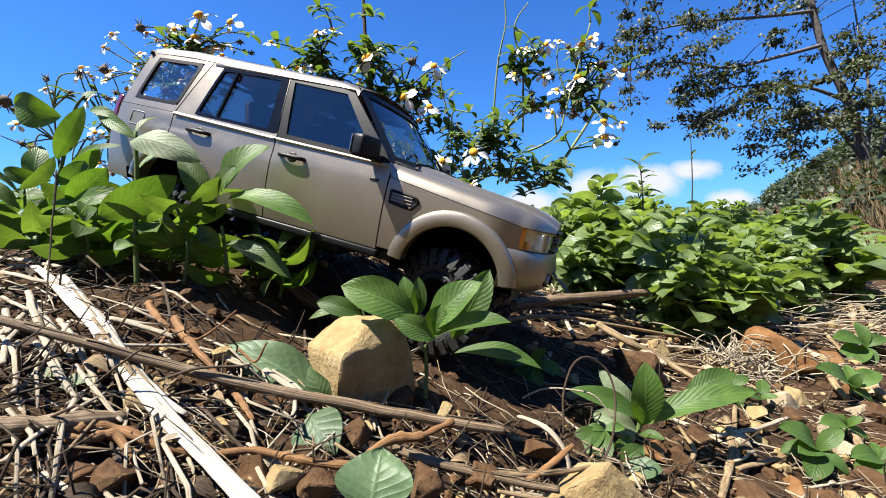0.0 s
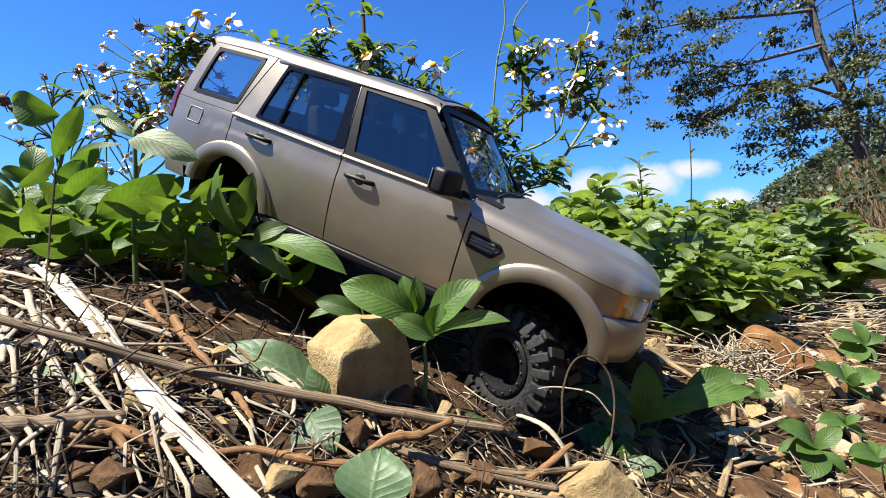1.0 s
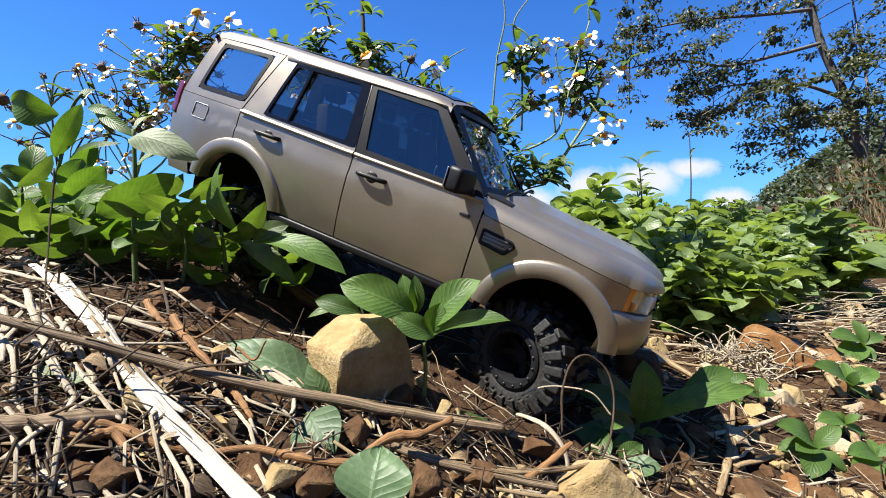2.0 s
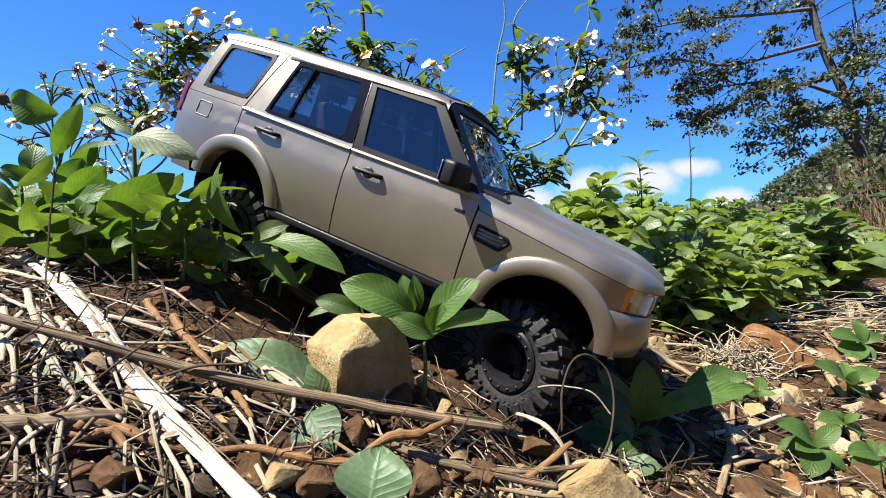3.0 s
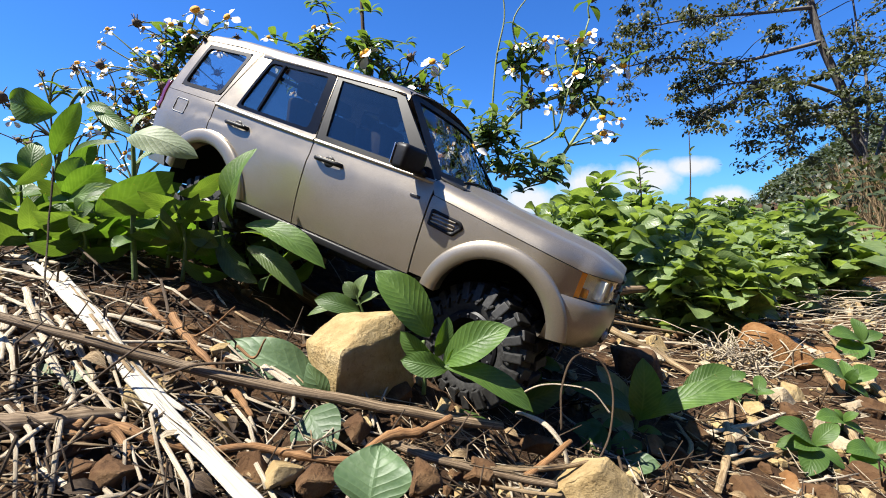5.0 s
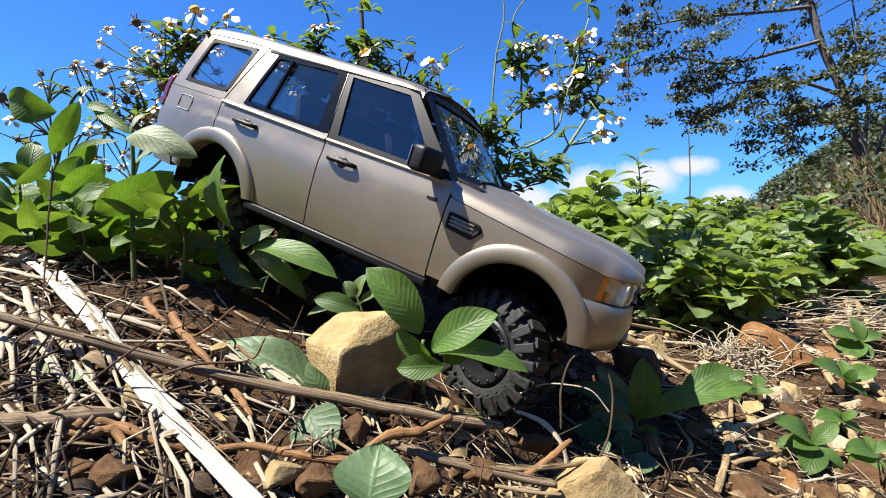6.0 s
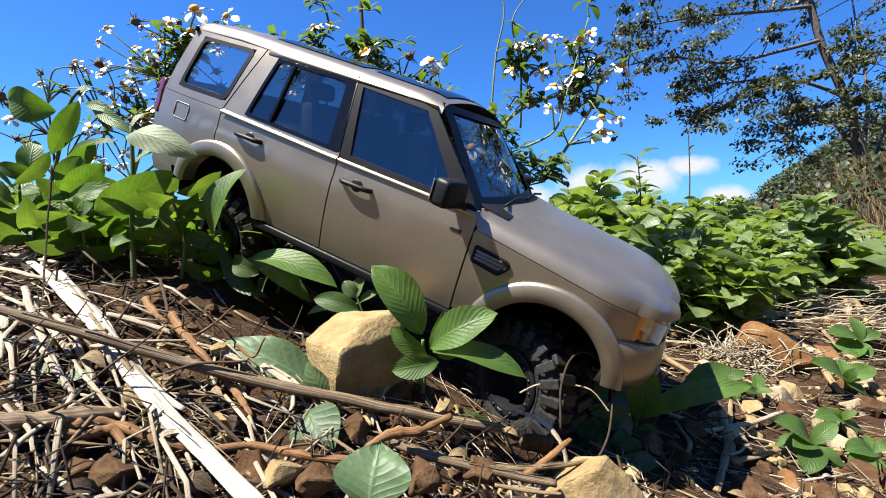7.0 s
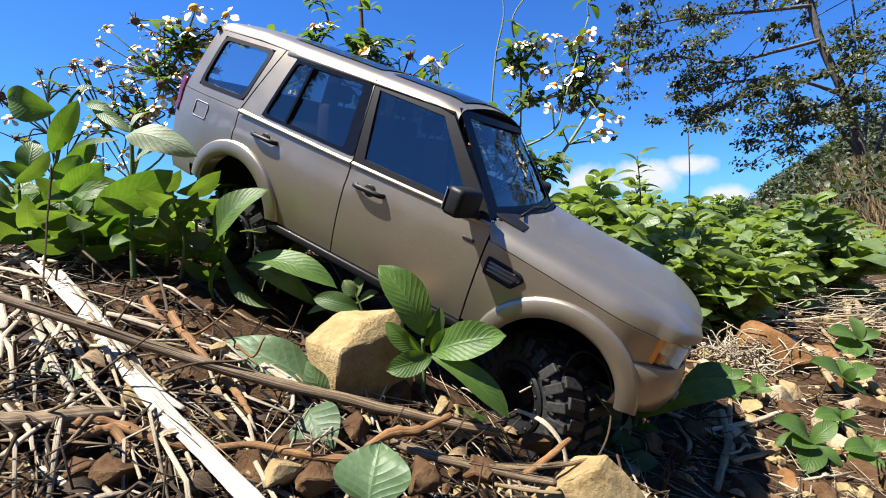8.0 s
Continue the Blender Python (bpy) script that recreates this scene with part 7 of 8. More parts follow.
        ([(0.2003, 0.3679, -0.0308), (0.2172, 0.3535, -0.0338), (0.2329, 0.3331, -0.0375)], 0.0023, PALE_STRAW),
        ([(0.2569, 0.5472, -0.0195), (0.3388, 0.5603, -0.0275), (0.3868, 0.5637, -0.0325)], 0.0029, PALE_STRAW),
        ([(0.1690, 0.5506, -0.0054), (0.1749, 0.5970, -0.0021), (0.1773, 0.6354, 0.0011)], 0.0030, PALE_STRAW),
        ([(0.0298, 0.2186, 0.0014), (0.0573, 0.2316, -0.0096), (0.0912, 0.2449, -0.0181)], 0.0012, PALE_STRAW),
        ([(-0.0279, 0.2227, 0.0250), (-0.0066, 0.2220, 0.0174), (0.0381, 0.2324, -0.0007)], 0.0015, DRY_STRAW),
        ([(0.2685, 0.4985, -0.0251), (0.3267, 0.4836, -0.0334), (0.3410, 0.4490, -0.0391)], 0.0023, DRY_STRAW),
        ([(1.5108, 1.7813, -0.0641), (1.0837, 1.1808, -0.0395), (0.7348, 0.7315, -0.0269)], 0.0061, DRY_STRAW),
        ([(1.1012, 1.1827, -0.0398), (0.7772, 0.8079, -0.0234), (0.6116, 0.6229, -0.0348)], 0.0043, DRY_STRAW),
        ([(-0.2635, 0.2700, 0.1033), (-0.2259, 0.2350, 0.0936), (-0.1654, 0.1849, 0.0726)], 0.0019, PALE_STRAW),
        ([(-0.1974, 0.1880, 0.0843), (-0.2131, 0.2065, 0.0892), (-0.2302, 0.2330, 0.0940)], 0.0013, PALE_STRAW),
        ([(-0.3167, 0.3070, 0.1113), (-0.2772, 0.2905, 0.1076), (-0.2562, 0.2881, 0.1041)], 0.0020, PALE_STRAW),
        ([(-0.1803, 0.1753, 0.0766), (-0.1938, 0.1919, 0.0830), (-0.2102, 0.2084, 0.0886)], 0.0010, PALE_STRAW),
        ([(-0.2031, 0.2104, 0.0880), (-0.1838, 0.1977, 0.0809), (-0.1611, 0.1828, 0.0709)], 0.0014, PALE_STRAW),
        ([(-0.1542, 0.1441, 0.0649), (-0.1547, 0.1645, 0.0684), (-0.1551, 0.1907, 0.0701)], 0.0012, PALE_STRAW),
        ([(-0.1783, 0.2035, 0.0789), (-0.1603, 0.1909, 0.0727), (-0.1371, 0.1780, 0.0629)], 0.0011, PALE_STRAW),
        ([(-0.2170, 0.2389, 0.0926), (-0.1920, 0.2201, 0.0851), (-0.1593, 0.1929, 0.0719)], 0.0017, PALE_STRAW),
        ([(-0.2200, 0.2107, 0.0908), (-0.2024, 0.1982, 0.0862), (-0.1811, 0.1774, 0.0782)], 0.0011, PALE_STRAW),
        ([(-0.1683, 0.2154, 0.0776), (-0.1400, 0.1984, 0.0668), (-0.1129, 0.1833, 0.0551)], 0.0007, PALE_STRAW),
        ([(-0.1818, 0.2219, 0.0831), (-0.1610, 0.2395, 0.0777), (-0.1509, 0.2493, 0.0754)], 0.0013, PALE_STRAW),
        ([(-0.1442, 0.2491, 0.0731), (-0.1285, 0.2506, 0.0675), (-0.1141, 0.2482, 0.0631)], 0.0013, PALE_STRAW),
        ([(-0.1015, 0.2498, 0.0591), (-0.0860, 0.2432, 0.0530), (-0.0753, 0.2348, 0.0482)], 0.0014, PALE_STRAW),
        ([(-0.2653, 0.2559, 0.1024), (-0.2419, 0.2454, 0.0977), (-0.2289, 0.2452, 0.0951)], 0.0013, PALE_STRAW),
        ([(-0.1726, 0.1650, 0.0740), (-0.1578, 0.1584, 0.0681), (-0.1481, 0.1500, 0.0639)], 0.0009, PALE_STRAW),
        ([(-0.0682, 0.2265, 0.0454), (-0.0424, 0.2196, 0.0361), (-0.0249, 0.2231, 0.0296)], 0.0007, PALE_STRAW),
        ([(-0.1105, 0.1510, 0.0524), (-0.1168, 0.1572, 0.0552), (-0.1237, 0.1655, 0.0573)], 0.0006, PALE_STRAW),
        ([(-0.1950, 0.2975, 0.1048), (-0.1783, 0.2760, 0.0858), (-0.1808, 0.2654, 0.0774)], 0.0010, STEM_PURPLE)):
        stick("dry_stalk", pts, [r, r, r * 0.7], m, "bleached dry stalk in the litter" if m is PALE_STRAW else "brown dry stalk in the litter", 0.7, 7, 0.2)["group"] = "dry stalks"
    for pts, r in (([(-0.1969, 0.2858, 0.0816), (-0.1824, 0.2700, 0.0725), (-0.1719, 0.2647, 0.0686)], 0.0026), ([(-0.1746, 0.2759, 0.0839), (-0.1583, 0.2600, 0.0718), (-0.1395, 0.2442, 0.0615), (-0.1251, 0.2338, 0.0572)], 0.0028), ([(-0.1187, 0.2285, 0.0529), (-0.1063, 0.2180, 0.0467), (-0.0951, 0.2077, 0.0428)], 0.0022),
                   ([(-0.1719, 0.2647, 0.0686), (-0.1530, 0.2632, 0.0745), (-0.1391, 0.2607, 0.0823), (-0.1276, 0.2615, 0.0927)], 0.0010), ([(-0.1391, 0.2607, 0.0823), (-0.1426, 0.2612, 0.0892)], 0.0008), ([(-0.1197, 0.2450, 0.0730), (-0.1061, 0.2396, 0.0681), (-0.0996, 0.2405, 0.0793)], 0.0009), ([(-0.1719, 0.2646, 0.0668), (-0.1658, 0.2489, 0.0580), (-0.1657, 0.2385, 0.0520)], 0.0009)):
        stick("root", pts, [r, r * 0.9, r * 0.5], ROOT, "short orange root sticking out of the soil", 1, 7, 0.4)["group"] = "roots in the soil"
    stick("vine", [(0.0452, 0.2538, 0.0287), (0.0579, 0.2418, 0.0297), (0.0672, 0.2332, 0.0214), (0.0701, 0.2284, 0.0111), (0.0652, 0.2248, 0.0030)], [0.0015, 0.0020, 0.0018, 0.0016, 0.0008], PALE_STRAW, "curled pale dry vine", 0.6, 7, 0.2)
    stick("vine", [(0.0738, 0.2530, 0.0177), (0.0755, 0.2606, 0.0393), (0.0816, 0.2658, 0.0555), (0.0926, 0.2692, 0.0609), (0.1042, 0.2686, 0.0526), (0.1080, 0.2625, 0.0385), (0.1038, 0.2530, 0.0177), (0.0953, 0.2451, 0.0062), (0.0875, 0.2399, 0.0034)], [0.0007] * 9, STEM_PURPLE, "thin dry vine bent into a loop", 1, 6, 0.2)
    stick("vine", [(0.0519, 0.2721, 0.0325), (0.0648, 0.2725, 0.0380), (0.0796, 0.2725, 0.0380), (0.0963, 0.2674, 0.0364), (0.1069, 0.2615, 0.0243)], [0.0006] * 5, PALE_STRAW, "thin dry vine bent into a loop", 1, 6, 0.2)


def build_litter():
    """Straw, twigs, crumbs and gravel, past counting."""
    random.seed(5)
    sets = {"pale": bmesh.new(), "dry": bmesh.new(), "dark": bmesh.new()}

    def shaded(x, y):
        """The soil between the weeds and the track, its shade put into darker litter."""
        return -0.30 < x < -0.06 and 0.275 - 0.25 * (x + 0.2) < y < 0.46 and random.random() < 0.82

    def spot():
        while True:
            if random.random() < 0.26:
                a, d = random.uniform(0, 6.28), 1.3 * math.sqrt(random.random())
                return d * math.cos(a), 0.1 + d * math.sin(a)
            y = 0.10 + 0.95 * random.random() ** 1.7
            x = random.uniform(-1.25, 1.25) * y
            # the track under the car is mostly bare
            if -0.16 < x < 0.10 and 0.28 < y < 0.56 and random.random() < 0.7:
                continue
            # stones and crumbs lie open further down
            if x > 0.16 and random.random() < 0.35:
                continue
            return x, y
    for i in range(6500):
        x, y = spot()
        # dark pieces in the zone of shaded() imitate shade; elsewhere a random mix
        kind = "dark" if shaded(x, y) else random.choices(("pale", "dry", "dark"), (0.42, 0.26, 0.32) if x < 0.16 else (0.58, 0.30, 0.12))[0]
        ln = random.uniform(0.012, 0.07) * (0.6 + 0.6 * y)
        a = random.gauss(-0.35, 0.9)
        d = Vector((math.cos(a), math.sin(a), 0))
        z0 = height(x, y) + random.uniform(0.0008, 0.008)
        tilt = random.gauss(0, 0.22)
        pts = []
        for k in range(4):
            s = (k / 3 - 0.5) * ln
            px, py = x + d.x * s, y + d.y * s
            pts.append(Vector((px + random.gauss(0, ln * 0.03), py + random.gauss(0, ln * 0.03), max(height_rough(px, py) + 0.0006, height(px, py) + (z0 - height(x, y)) + tilt * s))))
        r = random.choice((0.0003, 0.0004, 0.0005, 0.0007, 0.0012)) * (0.55 + 0.95 * y)
        tube(sets[kind], pts, [r, r, r * 0.9, r * 0.5], 5, flat=random.uniform(0.35, 1.0))
    # coarse bleached stalks on the near slope
    for i in range(90):
        x, y = random.uniform(-0.36, -0.02), random.uniform(0.13, 0.36)
        a, ln, r = random.gauss(-0.9, 0.8), random.uniform(0.02, 0.075), random.uniform(0.0005, 0.0013)
        # pale stalks mostly left out there too, to keep the painted shade dark
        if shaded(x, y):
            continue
        d = Vector((math.cos(a), math.sin(a), 0)) * ln
        p = Vector((x, y, 0))
        pts = [p - d * 0.5, p + Vector((random.gauss(0, 0.003), random.gauss(0, 0.003), 0)), p + d * 0.5]
        lift = [random.uniform(0.002, 0.014) for _ in pts]
        tube(sets["pale"], [Vector((q.x, q.y, height(q.x, q.y) + h)) for q, h in zip(pts, lift)], [r, r, r * 0.7], 6, flat=random.uniform(0.4, 0.9))
    for i in range(800):
        x, y = spot()
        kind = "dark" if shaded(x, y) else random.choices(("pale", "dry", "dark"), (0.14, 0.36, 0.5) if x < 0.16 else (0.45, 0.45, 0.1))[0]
        # curled scraps of leaf
        a = random.uniform(0, 6.28)
        ln = random.uniform(0.004, 0.015)
        p = Vector((x, y, height_rough(x, y) + random.uniform(0.001, 0.008)))
        leaf(sets[kind], p, p + Vector((math.cos(a) * ln, math.sin(a) * ln, random.uniform(-0.003, 0.006))), ln * random.uniform(0.3, 0.6), (random.gauss(0, 0.4), random.gauss(-0.2, 0.4), 1), 0.2, 0.5, 4, 2)
    for key, m, lab in (("pale", PALE_STRAW, "bleached straw and dead leaf litter"), ("dry", DRY_STRAW, "tan straw and dead leaf litter"), ("dark", STEM_PURPLE, "dark brown twigs and dead leaf litter, in part standing in for shade")):
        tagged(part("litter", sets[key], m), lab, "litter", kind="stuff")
    # fine branching twigs
    bm = bmesh.new()
    for i in range(700):
        x, y = spot()
        p = Vector((x, y, height(x, y)))
        d = Vector((random.gauss(0, 1), random.gauss(0, 0.7), random.uniform(0.2, 1.2))).normalized()
        for b in range(random.randint(1, 3)):
            q = p + d * random.uniform(0.01, 0.03) + Vector((random.gauss(0, 0.006), random.gauss(0, 0.006), 0))
            e = q + Vector((random.gauss(0, 1), random.gauss(0, 0.7), random.gauss(0.1, 0.6))).normalized() * random.uniform(0.008, 0.024)
            tube(bm, [p, q, e], [0.0007, 0.0006, 0.0003], 4)
    tagged(part("twigs", bm, STEM_PURPLE), "fine tangled brown rootlets and twigs", "twigs", kind="stuff")
    # gravel and clods
    for name, m, n, r0, r1, lab in (("gravel", YELLOW_STONE, 1000, 0.0015, 0.0100, "yellow gravel and stone chips"), ("clods", BROWN_STONE, 1400, 0.0016, 0.0085, "red-brown crumbs and clods of soil")):
        verts, faces = [], []
        base = bmesh.new()
        bmesh.ops.create_icosphere(base, subdivisions=1, radius=1)
        bv, bf = [v.co.copy() for v in base.verts], [[v.index for v in fc.verts] for fc in base.faces]
        base.free()
        for i in range(n):
            x, y = spot()
            if name == "gravel" and x < 0.1 and random.random() < 0.6:
                x = abs(x) + 0.18
            r = random.uniform(r0, r1) * (0.6 + 0.7 * y)
            sc = Vector((random.uniform(0.7, 1.3), random.uniform(0.7, 1.3), random.uniform(0.5, 0.9)))
            t = Matrix.Rotation(random.uniform(0, 6.28), 3, "Z") @ Matrix.Rotation(random.uniform(0, 1.5), 3, "X")
            z = height_rough(x, y) + r * 0.25
            k = len(verts)
            verts += [tuple(t @ Vector((v.x * sc.x, v.y * sc.y, v.z * sc.z)) * (r * random.uniform(0.78, 1.15)) + Vector((x, y, z))) for v in bv]
            faces += [[j + k for j in fc] for fc in bf]
        me = bpy.data.meshes.new(name)
        me.from_pydata(verts, [], faces)
        me.materials.append(m)
        tagged(new(name, me), lab, name, kind="stuff")


def build_dead_roots():
    """A pale tuft of dry roots and grass over the rust-brown stones."""
    random.seed(15)
    bm = bmesh.new()
    c = Vector((0.3807, 0.5372, -0.0447))
    for i in range(260):
        a = random.uniform(-0.6, 3.6)
        ln = random.uniform(0.03, 0.085)
        s = c + Vector((random.gauss(0, 0.03), random.gauss(0, 0.02), random.uniform(-0.01, 0.01)))
        e = s + Vector((math.cos(a) * ln, random.gauss(0, 0.02), math.sin(a) * ln * 0.6))
        m = s.lerp(e, 0.5) + Vector((random.gauss(0, 0.006), random.gauss(0, 0.006), random.gauss(0.006, 0.004)))
        tube(bm, smooth_line([s, m, e], 3), 0.0008, 4)
    tagged(part("dry_tuft", bm, PALE_STRAW), "matted tuft of pale dry roots over brown stones", "dry grass", kind="stuff")
    bm = bmesh.new()
    for i in range(420):
        x = random.uniform(0.26, 1.0)
        y = random.uniform(0.62, 0.98)
        z = height(x, y)
        a = random.gauss(0.1, 0.5)
        ln = random.uniform(0.04, 0.16)
        s = Vector((x, y, z + random.uniform(0.002, 0.025)))
        e = s + Vector((math.cos(a) * ln, math.sin(a) * ln, random.gauss(0, 0.015)))
        tube(bm, [s, s.lerp(e, 0.5) + Vector((0, 0, random.uniform(0, 0.008))), e], [0.0012, 0.0013, 0.0007], 4, flat=0.5)
    # a heap of broken stalks at the foot of the bed
    for cx, cy, n, up in ((0.3996, 1.0156, 120, 0.055), (0.2355, 0.7827, 60, 0.03), (0.4158, 0.7874, 70, 0.03)):
        for i in range(n):
            x, y = cx + random.gauss(0, 0.05), cy + random.gauss(0, 0.03)
            s = Vector((x, y, height(x, y) + random.uniform(0.0, up)))
            a, ln = random.choice((random.gauss(-0.5, 0.5), random.gauss(1.9, 0.5))), random.uniform(0.03, 0.10)
            e = s + Vector((math.cos(a) * ln, random.gauss(0, 0.02), math.sin(a) * ln * 0.7))
            e.z = max(e.z, height(e.x, e.y) + 0.003)
            tube(bm, [s, s.lerp(e, 0.5) + Vector((0, 0, random.uniform(0, 0.006))), e], [0.0014, 0.0016, 0.0008], 5, flat=0.6)
    tagged(part("straw_bank", bm, PALE_STRAW), "bank of bleached straw below the green bed", "straw", kind="stuff")


build_rocks()
build_sticks()
build_litter()
build_dead_roots()


# ---- tree, bank and far trees ----
def build_tree():
    random.seed(21)
    trunk = [(4.7090, 4.5526, -0.6638), (4.6242, 4.6058, 0.0606), (4.5274, 4.6546, 0.7246), (4.3337, 4.7033, 1.3886), (4.0613, 4.7477, 1.9922), (3.8797, 4.8009, 2.7166), (3.7284, 4.8541, 3.4410)]
    tree = empty("tree", Matrix.Translation(trunk[0]), "slender grey-barked tree with sparse drooping foliage", "tree")
    o = Vector(trunk[0])
    line = smooth_line([Vector(p) - o for p in trunk], 6)
    bm = bmesh.new()
    tube(bm, line, spread(0.065, 0.024, len(line)), 10)
    part("trunk", bm, BARK, tree)
    limbs = [
        [(4.3337, 4.7033, 1.3886), (3.8250, 4.6119, 1.5093), (3.2189, 4.5116, 1.5080), (2.5800, 4.4028, 1.3925)],
        [(4.0613, 4.7477, 1.9922), (3.4505, 4.5328, 1.7967), (2.8629, 4.4215, 1.6464), (2.2437, 4.3227, 1.6667), (1.7857, 4.2138, 1.5499)],
        [(3.9705, 4.7743, 2.3544), (3.2768, 4.5625, 2.2008), (2.4647, 4.3510, 2.0525), (1.8666, 4.2395, 1.8996)],
        [(4.5274, 4.6546, 0.7246), (4.1211, 4.5816, 1.0959), (3.7400, 4.4883, 1.1904), (3.4287, 4.3842, 1.1385)],
        [(4.8484, 4.7829, 1.1071), (4.2395, 4.5881, 1.1845), (3.7400, 4.4946, 1.2770)],
        [(4.5274, 4.6546, 0.7246), (4.7747, 4.9078, 1.4425), (4.7453, 5.0667, 2.2410), (4.6163, 5.1234, 3.0126)],
        [(4.5758, 4.6369, 0.4831), (5.0274, 4.8986, 1.3165), (5.2611, 5.0667, 2.2410), (5.0032, 5.1234, 3.0126)],
        [(3.8797, 4.8009, 2.7166), (3.1611, 4.5879, 2.5473), (2.2989, 4.3794, 2.4383), (1.7587, 4.2672, 2.2762)],
        [(3.7400, 4.4883, 1.1904), (3.5830, 4.4226, 0.9788), (3.4853, 4.3614, 0.8282)],
        [(4.3337, 4.7033, 1.3886), (4.3579, 4.6271, 1.7160), (4.2987, 4.6618, 2.1884)],
        [(3.2189, 4.5116, 1.5080), (2.9534, 4.4435, 1.2642), (2.6366, 4.3821, 1.1103), (2.5220, 4.3332, 1.1270)],
        [(4.6666, 4.6280, 0.3624), (4.8316, 4.5621, 0.8302), (5.1276, 4.6141, 1.5388)],
    ]
    ends = []
    for pts in limbs:
        ln = smooth_line([Vector(p) - o for p in pts], 6)
        bm = bmesh.new()
        tube(bm, ln, spread(0.022 if len(pts) > 3 else 0.012, 0.005, len(ln)), 7)
        part("limb", bm, BARK, tree)
        ends += ln[len(ln) // 3:]
    ends += line[26:]
    leaves, twigs = bmesh.new(), bmesh.new()
    for p in ends:
        if random.random() < 0.12:
            continue
        for k in range(random.choice((1, 2, 2))):
            q = p + Vector((random.gauss(-0.04, 0.13), random.gauss(0, 0.25), random.gauss(0.0, 0.10)))
            tube(twigs, [p, p.lerp(q, 0.5) + Vector((0, 0, 0.03)), q], [0.007, 0.005, 0.002], 4)
            wide = random.uniform(0.035, 0.085)
            for j in range(random.randint(40, 90)):
                s = q + Vector((random.gauss(0, wide), random.gauss(0, wide), random.gauss(0, wide * 0.42)))
                l2 = random.uniform(0.030, 0.062)
                e = s + Vector((random.gauss(0, 1), random.gauss(0, 1), random.gauss(-0.6, 0.6))).normalized() * l2
                leaf(leaves, s, e, l2 * random.uniform(0.40, 0.6), (random.gauss(0, 0.6), random.gauss(-0.3, 0.6), 1), 0.1, 0.2, 3, 2)
    tagged(part("twig_mass", twigs, BARK, tree), kind="stuff")
    part("crown", leaves, LEAF_TREE, tree, "sparse olive-green foliage")
    # a broken stump and a leaning stem beside it
    stick("stump", [(4.0232, 3.8749, -0.3352), (3.9616, 3.9049, 0.0742), (3.8795, 3.9237, 0.3301), (3.8179, 3.9342, 0.4734)], [0.09, 0.075, 0.06, 0.02], BARK, "broken grey-brown tree stump on the bank", 1, 10, 0.3)


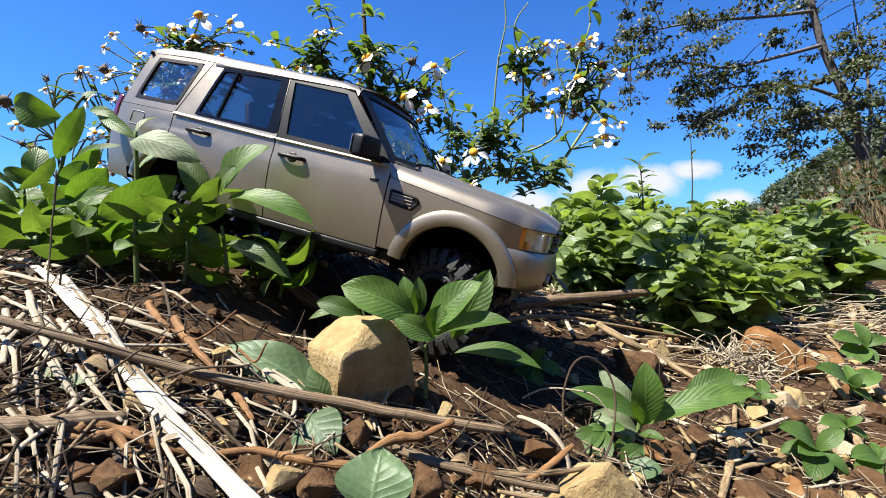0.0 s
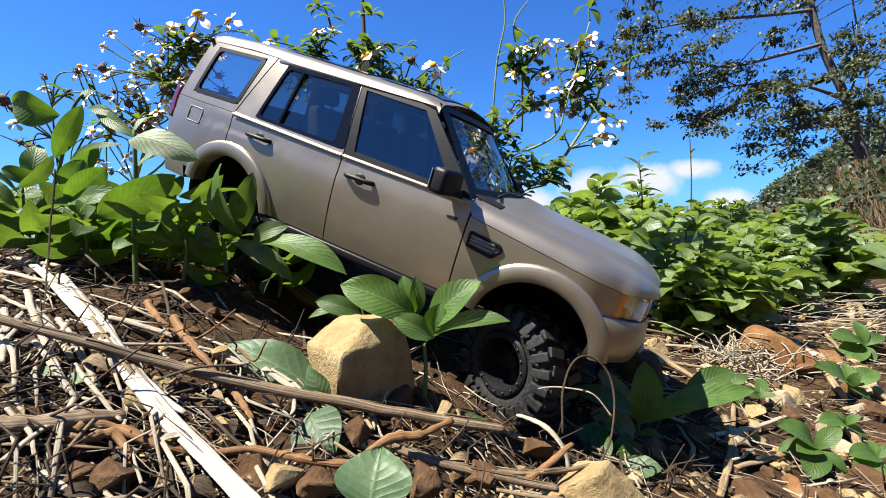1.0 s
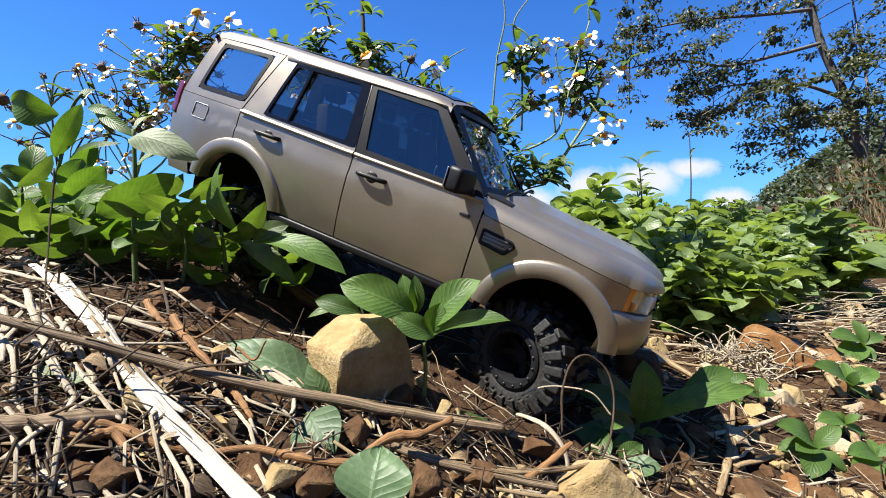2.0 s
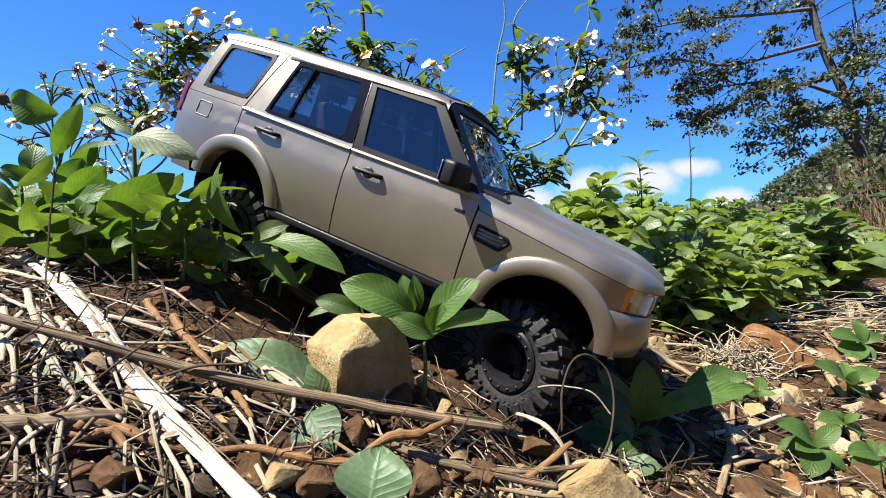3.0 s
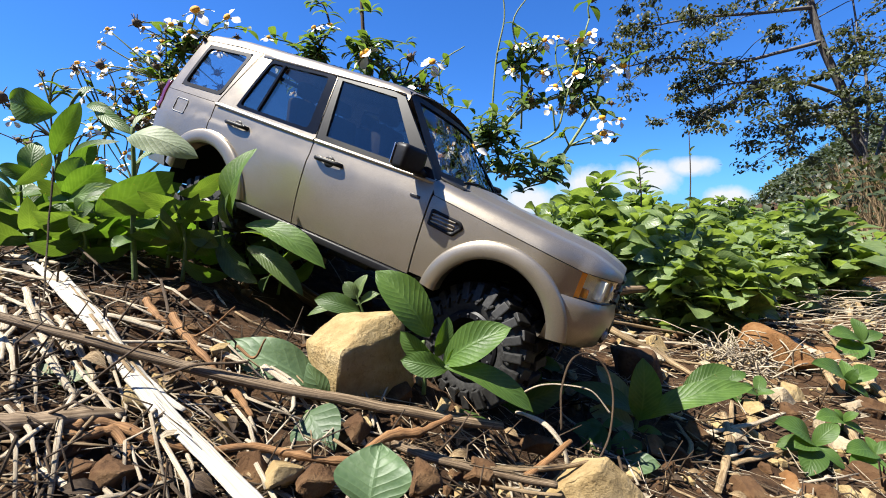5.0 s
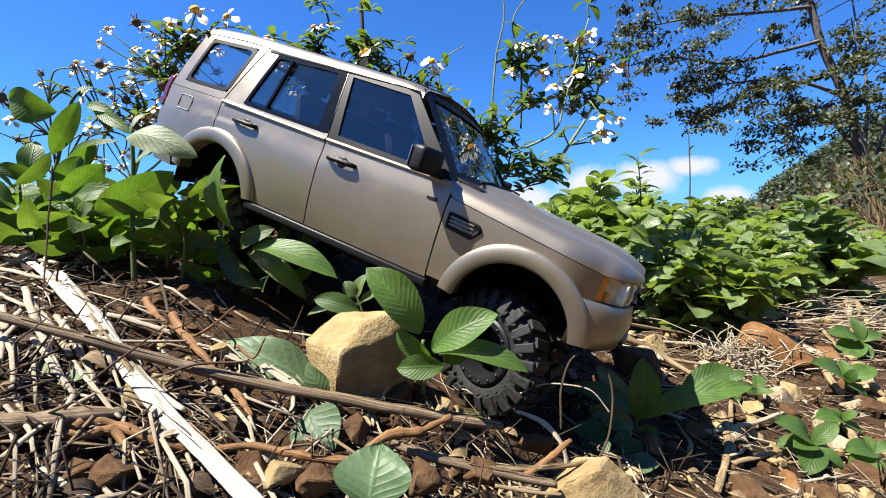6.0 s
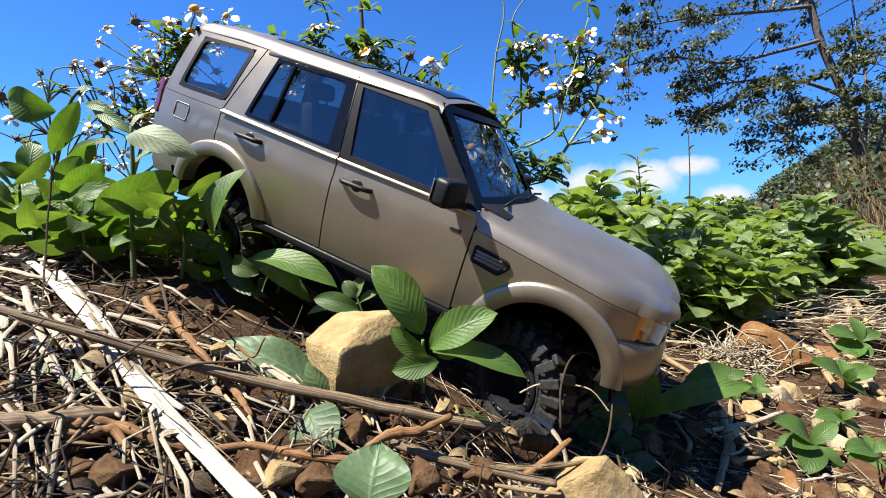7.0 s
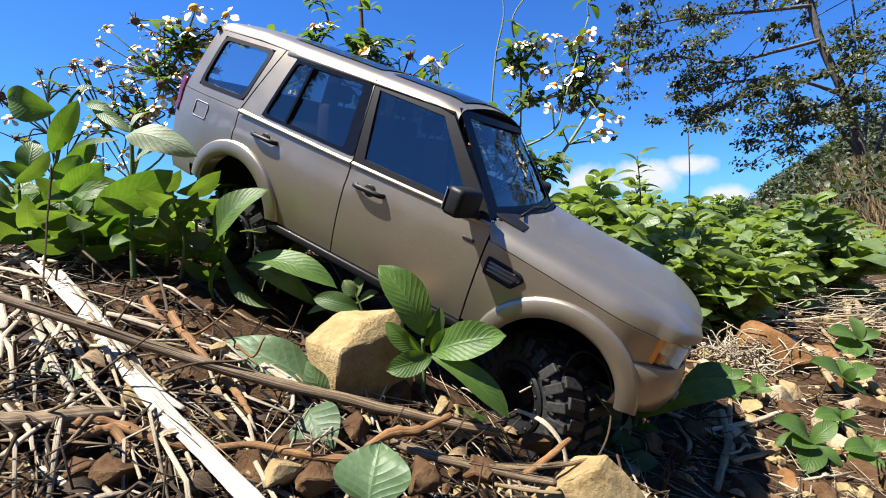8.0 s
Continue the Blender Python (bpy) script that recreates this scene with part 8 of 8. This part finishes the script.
def build_bank():
    random.seed(31)
    # scrub on the wooded hill
    bm = bmesh.new()
    for i in range(700):
        y = random.uniform(7, 30)
        x = random.uniform(0.76, 1.25) * y
        z = height(x, y)
        r = random.uniform(0.015, 0.030) * y
        if x / y < 0.72:
            r *= 0.45
        c = Vector((x, y, z + r * 0.4))
        for j in range(60):
            d = Vector((random.gauss(0, 1), random.gauss(0, 1), random.gauss(0.2, 0.8))).normalized()
            s = c + Vector((d.x * r, d.y * r, d.z * r * 0.9)) * random.uniform(0.55, 1.05)
            ln = random.uniform(0.006, 0.014) * y
            e = s + Vector((random.gauss(0, 1), random.gauss(0, 1), random.gauss(0, 0.8))).normalized() * ln
            leaf(bm, s, e, ln * 0.6, (d.x, d.y - 0.2, d.z + 0.8), 0.1, 0.2, 3, 2)
    tagged(part("hill_scrub", bm, LEAF_HILL), "dense dark green scrub on the hillside", "scrub", kind="stuff")
    # scrub on the near bank by the tree
    bm, dry = bmesh.new(), bmesh.new()
    for i in range(260):
        y = random.uniform(2.6, 7)
        x = random.uniform(0.80, 1.3) * y
        c = Vector((x, y, height(x, y) + 0.05))
        r = random.uniform(0.1, 0.3)
        for j in range(26):
            d = Vector((random.gauss(0, 1), random.gauss(0, 1), abs(random.gauss(0.3, 0.8)))).normalized()
            s = c + d * r * random.uniform(0.4, 1.0)
            ln = random.uniform(0.05, 0.11)
            leaf(bm, s, s + Vector((random.gauss(0, 1), random.gauss(0, 1), random.gauss(0, 0.7))).normalized() * ln, ln * 0.5, (d.x, d.y - 0.2, d.z + 0.8), 0.1, 0.2, 3, 2)
    for i in range(2600):
        y = random.uniform(2.4, 5.0)
        x = random.uniform(0.86, 1.15) * y
        s = Vector((x, y, height(x, y)))
        e = s + Vector((random.gauss(-0.03, 0.06), random.gauss(0, 0.06), random.uniform(0.08, 0.26)))
        tube(dry, [s, s.lerp(e, 0.6) + Vector((0.01, 0, 0.02)), e], [0.004, 0.003, 0.001], 3, cap=False)
    tagged(part("bank_scrub", bm, LEAF_HILL), "green weeds and scrub on the bank", "scrub", kind="stuff")
    tagged(part("dry_grass", dry, DRY_STRAW), "tall tan dry grass on the bank", "dry grass", kind="stuff")
    # scrub on the hillside behind
    bm = bmesh.new()
    for i in range(420):
        y = -random.uniform(6, 34)
        x = random.uniform(-1.3, 1.3) * -y
        r = random.uniform(0.02, 0.05) * -y
        c = Vector((x, y, height(x, y) + r * 0.4))
        for j in range(22):
            d = Vector((random.gauss(0, 1), random.gauss(0, 1), random.gauss(0.2, 0.8))).normalized()
            s = c + d * r * random.uniform(0.55, 1.05)
            ln = random.uniform(0.014, 0.030) * -y
            leaf(bm, s, s + Vector((random.gauss(0, 1), random.gauss(0, 1), random.gauss(0, 0.8))).normalized() * ln, ln * 0.6, (d.x, d.y, d.z + 0.8), 0.1, 0.2, 2, 2)
    tagged(part("back_scrub", bm, LEAF_TREE), "dark green scrub on the hillside behind", "scrub", kind="stuff")
    # weeds all round the clearing
    bm = bmesh.new()
    for i in range(420):
        a, d = random.uniform(0, 6.28), 1.2 + 8 * random.random() ** 1.3
        x, y = d * math.cos(a), d * math.sin(a)
        if y > 0.3 and -1.25 * y < x < 0.9 * y:
            continue
        c = Vector((x, y, height(x, y)))
        for j in range(20):
            g = random.uniform(0, 6.28)
            ln = random.uniform(0.05, 0.11)
            s = c + Vector((random.gauss(0, 0.07), random.gauss(0, 0.07), random.uniform(0.01, 0.12)))
            leaf(bm, s, s + Vector((math.cos(g) * ln, math.sin(g) * ln, random.uniform(-0.01, 0.04))), ln * 0.5, (-0.2, -0.2, 1), 0.12, 0.25, 3, 2)
    tagged(part("weed_patch", bm, LEAF_BED), "low green weeds round the clearing", "weeds", kind="stuff")
    # far tree line
    bm = bmesh.new()
    for i in range(380):
        y = random.uniform(38, 70)
        x = random.uniform(0.36, 0.85) * y
        z = 0.15 + (y * (0.004 + 0.060 * max(0, min(1, (x / y - 0.60) / 0.3)))) * random.uniform(0.6, 1.1)
        c = Vector((x, y, z - 0.8))
        for j in range(30):
            d = Vector((random.gauss(0, 1), random.gauss(0, 1), random.gauss(0, 1))).normalized()
            s = c + Vector((d.x * 1.5, d.y * 1.5, d.z * 1.5)) * random.uniform(0.5, 1.0)
            ln = random.uniform(0.30, 0.6)
            leaf(bm, s, s + Vector((random.gauss(0, 1), random.gauss(0, 1), random.gauss(0, 0.7))).normalized() * ln, ln * 0.6, (d.x, d.y, d.z + 0.8), 0.1, 0.2, 2, 2)
    tagged(part("far_wood", bm, LEAF_HILL), "distant line of dark green trees", "wood", kind="stuff")


build_tree()
build_bank()


# ---- what moves ----
STEER = [(0.0, 20), (0.6, 24), (0.8, 30), (1.5, 30), (3.2, 26), (3.6, 8), (3.8, 4), (4.3, 4), (4.6, 14), (5.8, 22), (6.2, 28), (8.0, 34)]
BUMP = [(0.0, 0.006), (0.8, 0.0), (3.3, 0.0), (3.6, 0.010), (4.5, 0.012), (4.7, 0.008), (6.0, 0.002), (8.0, 0.0)]


def wheel_rows(front, left):
    """Steering and rolling of one wheel, in the car's space; it rolls as far as the car has gone."""
    rows, roll, last = [], 0.0, None
    for t, m in CAR_ROWS:
        ahead = m.to_3x3() @ Vector((1, 0, 0))
        if last is not None:
            roll += math.degrees((m.translation - last).dot(ahead) / TYRE_R)
        last = m.translation.copy()
        steer = -float(np.interp(t, [a for a, b in STEER], [b for a, b in STEER])) if front else 0.0
        rise = float(np.interp(t, [a for a, b in BUMP], [b for a, b in BUMP])) * (1 if front and not left else -0.5 if front else 0)
        base = pose(0.010 if front else -0.2830, 0.0670 * (1 if left else -1), 0.0120 + rise)
        face = pose(0, 0, 0, 0, 0, 180 + steer if left else steer)
        rows.append((t, base @ face @ pose(0, 0, 0, 0, -roll if left else roll, 0)))
    return rows


def motions():
    walk(CAR, CAR_ROWS)
    for w, (front, left) in zip(WHEELS, ((True, False), (True, True), (False, False), (False, True))):
        walk(w, wheel_rows(front, left))
    for ob, rows in SWAY:
        walk(ob, rows)


motions()
